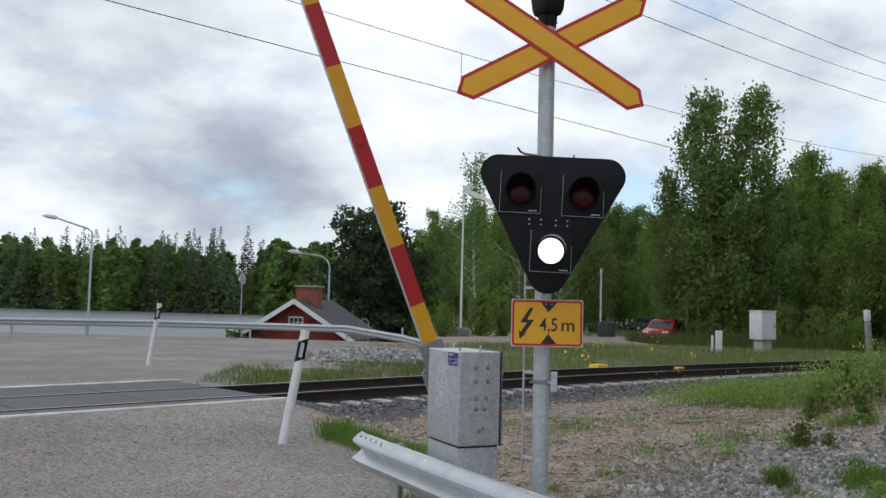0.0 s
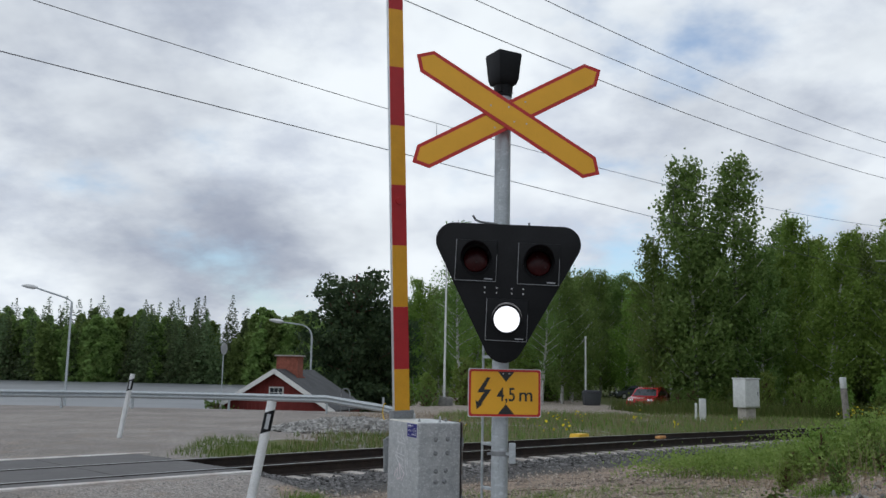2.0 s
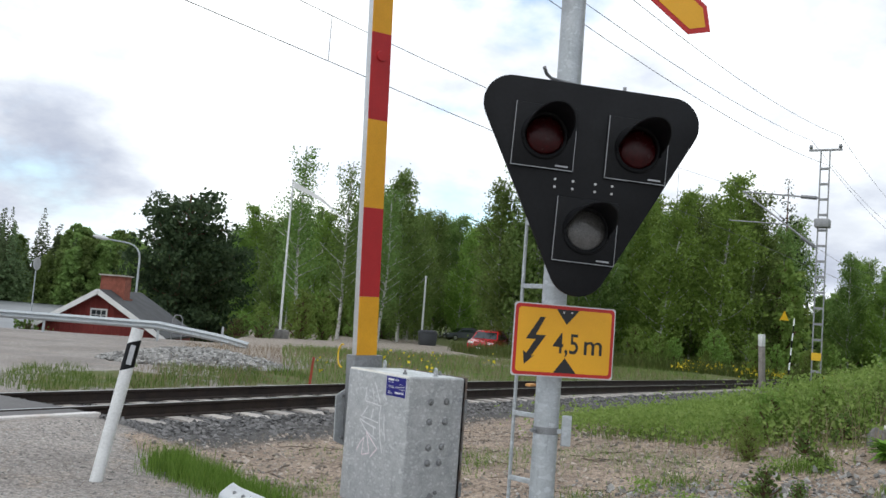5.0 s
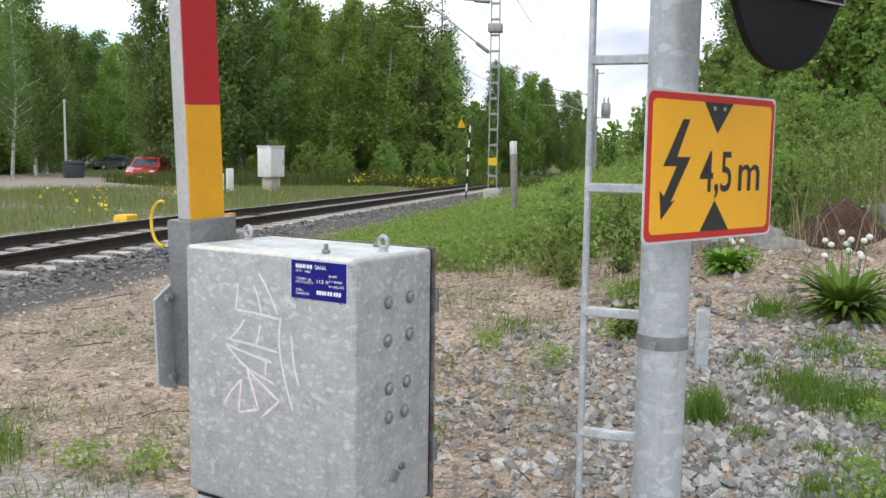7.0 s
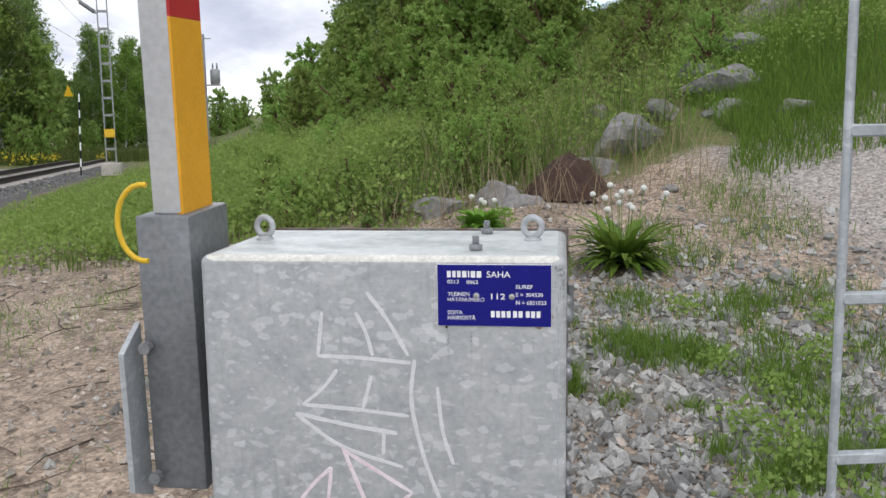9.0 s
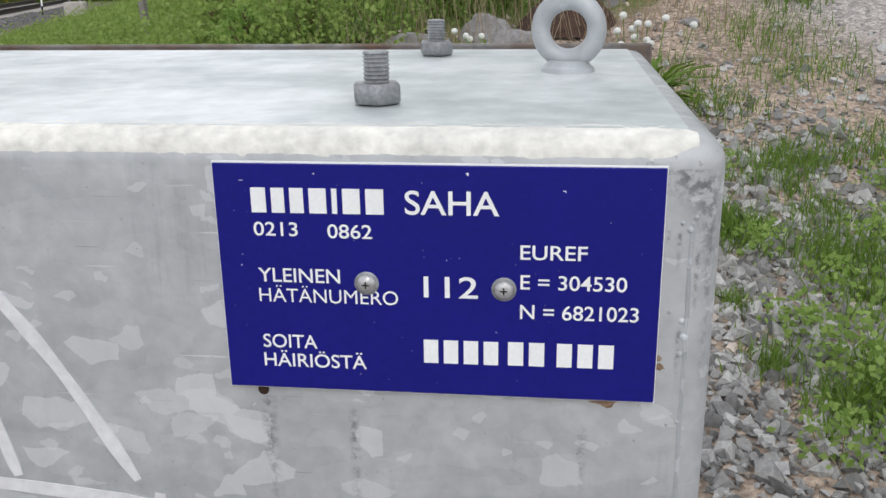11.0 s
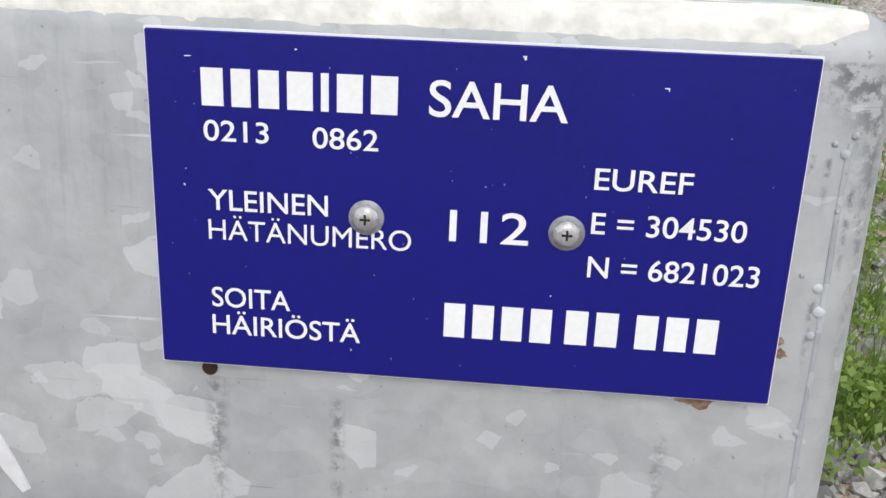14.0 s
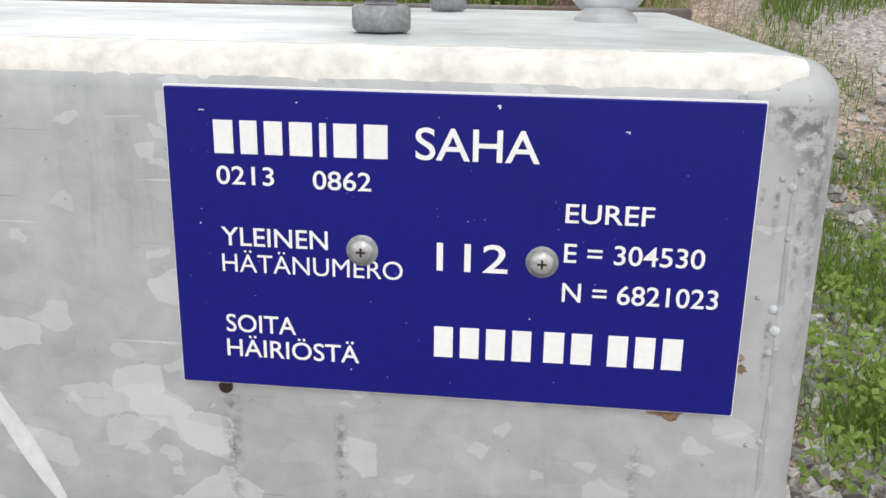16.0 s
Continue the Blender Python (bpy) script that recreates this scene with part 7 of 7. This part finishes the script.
    for cx, cy, r, hh, k in ((3.29, 8.52, 0.075, 0.27, 650), (5.0, 9.4, 0.16, 0.16, 420), (4.61, 8.64, 0.17, 0.15, 420), (3.99, 8.32, 0.2, 0.20, 700), (4.05, 8.05, 0.18, 0.18, 520), (4.75, 8.03, 0.2, 0.16, 420), (3.99, 7.58, 0.2, 0.2, 560),
                             (2.85, 7.33, 0.13, 0.18, 420), (3.3, 8.22, 0.07, 0.12, 160), (4.13, 8.9, 0.10, 0.12, 220), (3.75, 7.34, 0.2, 0.18, 460), (3.12, 7.2, 0.16, 0.2, 560), (4.96, 7.95, 0.16, 0.16, 320), (4.43, 7.73, 0.15, 0.14, 320),
                             (3.4, 7.87, 0.08, 0.12, 160), (3.02, 7.62, 0.1, 0.13, 240), (4.11, 7.96, 0.1, 0.12, 200), (3.3, 6.9, 0.25, 0.2, 500), (4.6, 7.1, 0.3, 0.2, 460), (2.2, 6.5, 0.15, 0.12, 220), (5.6, 8.6, 0.3, 0.16, 420), (5.3, 7.6, 0.3, 0.18, 420),
                             (6.1, 9.0, 0.25, 0.14, 300), (6.4, 8.2, 0.35, 0.16, 420), (4.0, 8.51, 0.15, 0.15, 300), (4.9, 10.6, 0.25, 0.2, 420), (3.6, 10.6, 0.3, 0.14, 300), (2.5, 10.3, 0.25, 0.12, 220), (1.9, 9.3, 0.12, 0.1, 140), (0.4, 9.6, 0.2, 0.08, 140),
                             (1.3, 8.7, 0.12, 0.09, 120), (1.6, 11.6, 0.3, 0.1, 200), (0.1, 11.0, 0.3, 0.1, 200), (2.0, 12.2, 0.4, 0.12, 300), (7.0, 8.6, 0.4, 0.2, 420)):
        xs.append(cx + rng.normal(0, r * 0.62, k)); ys.append(cy + rng.normal(0, r * 0.62, k)); hs.append(hh * 0.85 * rng.uniform(0.4, 1.2, k))
    x, y, h = np.concatenate(xs), np.concatenate(ys), np.concatenate(hs)
    grass("gravel_tufts", x, y, h, 0.0035 + 0 * x, GRASS, "green tufts growing through the gravel", rng, 0.5)
    # brown straw lying beside the cabinet
    xs = [rng.normal(cx, r, k) for cx, cy, r, k in ((1.45, 8.1, 0.3, 420), (2.45, 8.95, 0.3, 360), (1.2, 7.5, 0.2, 260), (2.9, 9.7, 0.3, 260), (3.3, 8.2, 0.2, 160))]
    ys = [rng.normal(cy, r, k) for cx, cy, r, k in ((1.45, 8.1, 0.3, 420), (2.45, 8.95, 0.3, 360), (1.2, 7.5, 0.2, 260), (2.9, 9.7, 0.3, 260), (3.3, 8.2, 0.2, 160))]
    x, y = np.concatenate(xs), np.concatenate(ys)
    grass("lying_straw", x, y, rng.uniform(0.05, 0.16, len(x)), 0.002 + 0 * x, DRY, "brown straw lying on the soil beside the cabinet", rng, 2.6)
    # dry stalks
    n = 1300
    u, v = in_uv(n, -7.0, 3, -10.5, -2.6, rng)
    x, y = to_world(u, v)
    grass("dry_stalks", x, y, rng.uniform(0.05, 0.24, n), 0.0022 + 0 * x, DRY, "dry brown stalks on the bare soil", rng, 1.6)


meadow()


def ferns_and_weeds():
    rng = np.random.default_rng(8)
    cs = []
    for k in range(900):
        u, v = rng.uniform(0.0, 1.0) ** 1.3 * 24, rng.uniform(-20, -4.6)
        if u < 0.3 and v < -8:
            continue
        x, y = to_world(u, v)
        z = land1(x, y)
        m = rng.integers(90, 190)
        r = rng.uniform(0.2, 0.5)
        c = rng.normal(0, 1, (m, 3)) * (r, r, 0.10) + (x, y, z + 0.10 + 0.32 * rng.random() * min(1.0, max(0.0, (-v - 5.5) / 3)))
        cs.append(c)
    for x, y, r, hh, m in ((4.9, 12.3, 0.35, 0.3, 320), (5.5, 11.3, 0.4, 0.34, 320), (6.2, 11.6, 0.35, 0.3, 460), (5.9, 12.6, 0.35, 0.3, 460), (7.4, 11.2, 0.35, 0.4, 520), (8.2, 11.4, 0.35, 0.4, 460), (5.3, 13.5, 0.4, 0.25, 420), (6.6, 13.6, 0.4, 0.3, 460)):
        c = rng.normal(0, 1, (m, 3)) * (r, r, hh * 0.4)
        c[:, 2] = np.abs(c[:, 2]) * 1.3 + 0.04
        cs.append(c + (x, y, land1(x, y)))
    for k in range(210):
        u, v = rng.uniform(-0.6, 10.5), rng.uniform(-9.5, -4.4)
        x, y = to_world(u, v)
        if turf_edge(u, v) < 0 or math.hypot(x - 7.0, y - 10.1) < 1.3 or math.hypot(x - 6.4, y - 14.1) < 1.2:
            continue
        r, hh = rng.uniform(0.12, 0.3), rng.uniform(0.25, 0.6) * min(1.0, 0.35 + max(0.0, (-v - 5.5) / 3))
        c = rng.normal(0, 1, (200, 3)) * (r, r, 0) + (x, y, land1(x, y) + 0.05)
        c[:, 2] += hh * rng.random(200) ** 0.7
        cs.append(c)
    small = []
    for x, y in ((2.75, 7.0), (3.5, 7.0), (3.9, 7.9), (3.3, 7.6), (4.6, 8.3), (2.9, 6.6), (4.4, 7.4), (3.05, 7.32), (2.92, 7.27), (3.52, 7.3), (3.2, 7.45), (4.2, 7.45), (4.85, 7.5), (3.7, 7.55), (2.6, 7.35), (3.9, 9.87), (3.2, 9.7), (4.6, 10.6), (4.9, 10.4), (5.8, 10.2), (3.1, 10.3), (0.3, 9.85), (0.56, 9.6)):
        c = rng.normal(0, 1, (160, 3)) * (0.07, 0.07, 0.0) + (x, y, land1(x, y) + 0.02)
        c[:, 2] += 0.13 * rng.random(160)
        small.append(c)
    vs, fs = leaf_quads(np.concatenate(small), 0.03, rng)
    tagged(new("ground_weeds", soup("ground_weeds", vs, fs, LEAF_SHRUB)), "small leafy weeds growing through the gravel", "weeds", kind="stuff")
    v, f = leaf_quads(np.concatenate(cs), 0.047, rng)
    tagged(new("leafy_weeds", soup("leafy_weeds", v, f, LEAF_SHRUB)), "bright leafy weeds and ferns on the bank", "weeds", kind="stuff")
    ys = []
    for k in range(12):
        x, y = 27 + rng.normal(0, 2.2), 47.5 + rng.normal(0, 1.6)
        ys.append(rng.normal(0, 0.22, (26, 3)) * (1, 1, 0.6) + (x, y, land1(x, y) + 0.45))
    for k in range(14):
        x, y = to_world(rng.uniform(4, 20), rng.uniform(3, 9))
        if x < 1.0:
            continue
        ys.append(rng.normal(0, 0.12, (5, 3)) + (x, y, land1(x, y) + 0.25))
    v, f = leaf_quads(np.concatenate(ys), 0.10, rng)
    tagged(new("yellow_flowers", soup("yellow_flowers", v, f, FLOWER)), "yellow flowers in the rough grass", "flowers", kind="stuff")


ferns_and_weeds()


def dandelion(x, y, size, heads, label):
    rng = random.Random(int(x * 100))
    z = land1(x, y)
    d = thing("dandelion", pose(x, y, z), label, "plant", "dandelion clumps")
    s = S()
    for k in range(190):
        a = rng.uniform(0, 2 * math.pi)
        L, w, up = size * rng.uniform(0.45, 1.0), 0.027 * rng.uniform(0.7, 1.3), rng.uniform(0.55, 1.7)
        pts = [(L * f * math.cos(a), L * f * math.sin(a), L * (up * f - 0.75 * f * f) + 0.01) for f in (0, 0.35, 0.7, 1.0)]
        nx, ny = -math.sin(a), math.cos(a)
        vs = []
        for (px, py, pz), ww in zip(pts, (0.3, 1.0, 0.9, 0.1)):
            vs += [(px + nx * w * ww, py + ny * w * ww, pz + 0.006), (px, py, pz), (px - nx * w * ww, py - ny * w * ww, pz + 0.006)]
        s.add(vs, [(i * 3 + j, i * 3 + j + 1, i * 3 + j + 4, i * 3 + j + 3) for i in range(3) for j in range(2)])
    part("leaves", s, DANDELION, d)
    for k in range(heads):
        a, r = rng.uniform(0, 6.28), size * rng.uniform(0.1, 0.75)
        hx, hy, hz = r * math.cos(a), r * math.sin(a), size * rng.uniform(0.95, 1.35)
        st = part("stem", S().tube([(hx * 0.3, hy * 0.3, 0), (hx * 0.8, hy * 0.8, hz * 0.6), (hx, hy, hz)], 0.003, 5), GRASS, d)
        ball = [(hx, hy, hz - 0.021 * math.cos(math.pi * i / 6)) for i in range(7)]
        part("seed_head", S().tube(ball, [0.002 + 0.021 * math.sin(math.pi * i / 6) for i in range(7)], 10), FLUFF, st, "white dandelion clock")


dandelion(5.22, 8.92, 0.44, 12, "dandelion clump with white seed heads")
dandelion(5.6, 10.27, 0.24, 4, "small dandelion clump with white seed heads")


def boulder(x, y, sx, sy, sz, seed, sink=0.3):
    rng = np.random.default_rng(seed)
    bm = bmesh.new()
    bmesh.ops.create_icosphere(bm, subdivisions=3, radius=1.0)
    off = Vector(rng.uniform(-9, 9, 3))
    for v in bm.verts:
        k = 1 + 0.42 * noise.noise(v.co * 1.1 + off) + 0.20 * noise.noise(v.co * 3.0 + off) + 0.09 * noise.noise(v.co * 7.0 + off)
        c = v.co * k
        c += Vector((0.0, 0.0, 0.22 * noise.noise(v.co * 1.8 - off)))
        v.co = Vector((c.x * sx, c.y * sy, c.z * sz))
    planes = [(Vector(rng.normal(0, 1, 3)).normalized(), rng.uniform(0.50, 0.85)) for _ in range(9)]
    for v in bm.verts:
        for d, reach in planes:
            c = Vector((v.co.x / sx, v.co.y / sy, v.co.z / sz))
            over = c.dot(d) - reach
            if over > 0:
                c -= d * over * 0.9
                v.co = Vector((c.x * sx, c.y * sy, c.z * sz))
    me = bpy.data.meshes.new("boulder")
    bm.to_mesh(me); bm.free()
    me.materials.append(BOULDER)
    ob = new("boulder", me)
    ob.matrix_basis = pose(x, y, land1(x, y) + sz * (0.15 - sink), 0, 0, seed * 40)
    tagged(ob, "grey lichen-spotted boulder lying in the grass", "boulder", "boulders on the bank")


for i, b in enumerate(((6.55, 10.62, 0.25, 0.22, 0.26), (6.5, 10.42, 0.30, 0.22, 0.12), (7.62, 10.02, 0.20, 0.18, 0.22), (8.2, 10.08, 0.44, 0.36, 0.29), (9.3, 10.75, 0.24, 0.2, 0.2), (8.95, 9.9, 0.40, 0.3, 0.2), (9.55, 9.45, 0.62, 0.45, 0.30), (9.0, 9.15, 0.36, 0.3, 0.16),
                      (10.2, 9.75, 0.34, 0.3, 0.24), (12.9, 11.5, 0.40, 0.34, 0.34), (10.9, 9.5, 0.42, 0.34, 0.26), (20.4, 17.9, 0.55, 0.5, 0.5), (17.5, 15.6, 0.45, 0.4, 0.3), (5.98, 11.0, 0.08, 0.12, 0.28), (6.25, 11.05, 0.34, 0.26, 0.14), (13.5, 9.6, 0.6, 0.5, 0.4), (13.0, 16.5, 0.35, 0.3, 0.26), (9.0, 8.5, 0.26, 0.22, 0.14), (7.12, 9.17, 0.13, 0.08, 0.05), (11.8, 12.6, 0.3, 0.25, 0.2))):
    boulder(*b, i + 1)


def earth_heap():
    bm = bmesh.new()
    bmesh.ops.create_grid(bm, x_segments=28, y_segments=28, size=0.45)
    for v in bm.verts:
        r = v.co.length
        v.co.z = 0.40 * max(0, 1 - (r / 0.44) ** 1.5) + 0.06 * noise.noise(v.co * 9) * (r < 0.42) + 0.03 * noise.noise(v.co * 25) - 0.06
    me = bpy.data.meshes.new("soil_mound"); bm.to_mesh(me); bm.free()
    me.materials.append(SOILHEAP)
    ob = new("soil_mound", me)
    ob.matrix_basis = pose(7.0, 10.12, land1(7.0, 10.12))
    tagged(ob, "bare brown mound of earth on the bank", "mound")


earth_heap()


def loose_stones():
    rng = np.random.default_rng(6)
    # crushed stone by the pole
    n = 10000
    x = rng.normal(3.5, 1.2, n); y = rng.normal(7.4, 1.35, n)
    u, v = uv(x, y)
    keep = (rng.random(n) < (x - 1.35) / 1.1 + 0.25 * bumps(x, y, 0.5, 2.0)) & (y < 10.6)
    x, y = x[keep], y[keep]
    z = land(x, y) + 0.004
    size = 0.011 + 0.038 * rng.random(len(x)) ** 2.2
    vs, fs = rock_cloud(np.stack([x, y, z], 1), size, rng, 0.95)
    tagged(new("crushed_stone", soup("crushed_stone", vs, fs, STONE)), "grey crushed stone spread round the pole", "stones", kind="stuff")
    n = 12000
    x = rng.normal(3.3, 1.5, n); y = rng.normal(7.8, 1.5, n)
    keep = (rng.random(n) < (x - 0.9) / 1.6) & (y < 11)
    x, y = x[keep], y[keep]
    vs, fs = rock_cloud(np.stack([x, y, land(x, y) + 0.003], 1), rng.uniform(0.006, 0.020, len(x)), rng, 0.9)
    tagged(new("fine_stone", soup("fine_stone", vs, fs, STONE)), "small grey stone chips round the pole", "stones", kind="stuff")
    # scattered pebbles on the bare soil and the road
    n = 15000
    u = rng.uniform(-8, 3, n); v = rng.uniform(-11, -2.4, n)
    x, y = to_world(u, v)
    keep = x + 1.1 - (12 - y) * 0.588 > 0
    x, y = x[keep], y[keep]
    n = len(x)
    vs, fs = rock_cloud(np.stack([x, y, land(x, y) + 0.002], 1), 0.005 + 0.032 * rng.random(n) ** 4, rng, 0.9)
    tagged(new("soil_pebbles", soup("soil_pebbles", vs, fs, mat("brown_pebbles", (0.40, 0.345, 0.295), 0.9, 0, var=0.3, scale=9, fine=70, bump=0.3, island=0.6))), "brownish pebbles on the bare soil", "stones", kind="stuff")
    # dead twigs lying about
    s = S()
    for k in range(420):
        x, y = to_world(rng.uniform(-7, 1.0), rng.uniform(-9.5, -3.0))
        if x + 0.9 - (12 - y) * 0.588 < 0:
            continue
        a, L = rng.uniform(0, 6.28), 0.05 + 0.42 * rng.random() ** 2.5
        pts = []
        for f in (0, 0.33, 0.66, 1.0):
            px, py = x + L * f * math.cos(a + 0.5 * f), y + L * f * math.sin(a + 0.5 * f)
            pts.append((px, py, land1(px, py) + 0.006 + 0.015 * rng.random()))
        s.tube(pts, [0.002 + 0.008 * L, 0.002 + 0.007 * L, 0.002 + 0.005 * L, 0.0015], 5)
    tagged(part("dead_twigs", s, mat("dead_twig_bark", (0.12, 0.085, 0.065), 0.9, 0, var=0.4, scale=12, fine=90, bump=0.3, island=0.5)), "dead brown twigs lying on the soil", "twigs", kind="stuff")
    n = 9000
    x = rng.uniform(-7, 0.2, n); y = rng.uniform(4, 13.5, n)
    u, v = uv(x, y)
    keep = (v < -1.6)
    x, y = x[keep], y[keep]
    vs, fs = rock_cloud(np.stack([x, y, land(x, y) + 0.001], 1), rng.uniform(0.005, 0.016, len(x)), rng)
    tagged(new("road_gravel", soup("road_gravel", vs, fs, STONE)), "loose grey gravel on the road", "stones", kind="stuff")
    # the stone heap over the track
    n = 2600
    a, r = rng.uniform(0, 6.28, n), np.sqrt(rng.random(n))
    x, y = -1.6 + 2.2 * r * np.cos(a), 25.0 + 1.6 * r * np.sin(a)
    z = land(x, y) + 0.34 * (1 - r ** 1.5)
    vs, fs = rock_cloud(np.stack([x, y, z], 1), rng.uniform(0.04, 0.11, n), rng)
    tagged(new("stone_heap", soup("stone_heap", vs, fs, STONE)), "low heap of grey crushed stone", "stones", kind="stuff")


loose_stones()


# ---------------------------------------------------------------- what moves
def motions():
    rows = []
    for t, a in ((0.0, 22.4), (0.25, 19.9), (0.5, 17.3), (0.75, 14.7), (1.0, 12.1), (1.25, 9.5), (1.5, 7.0), (1.75, 4.5), (1.95, 2.9), (2.15, 2.3), (16.0, 2.3)):
        rows.append((t, BOOM_PIVOT @ pose(0, 0, 0, a)))
    walk(BOOM, rows)
    # the white lamp: a two-faced insert that turns over between lit and dark
    base = LAMP_INSERT.matrix_basis.copy()
    rows = []
    lit = ((0.0, 0.54), *((2 * k - 0.43, 2 * k + 0.54) for k in (1, 2, 4, 5, 6, 7)))
    for a, b in lit:
        if a > 0:
            rows += [(a - 0.067, base @ pose(0, 0, 0, 0, 0, 0)), (a - 0.033, base @ pose(0, 0, 0, 0, 0, 80)), (a, base @ pose(0, 0, 0, 0, 0, 160)), (a + 0.033, base @ pose(0, 0, 0, 0, 0, 180))]
        else:
            rows += [(0.0, base @ pose(0, 0, 0, 0, 0, 180))]
        rows += [(b, base @ pose(0, 0, 0, 0, 0, 180)), (b + 0.033, base @ pose(0, 0, 0, 0, 0, 100)), (b + 0.067, base @ pose(0, 0, 0, 0, 0, 20)), (b + 0.1, base @ pose(0, 0, 0, 0, 0, 0))]
    rows.append((16.0, base @ pose(0, 0, 0, 0, 0, 0)))
    walk(LAMP_INSERT, rows)


motions()
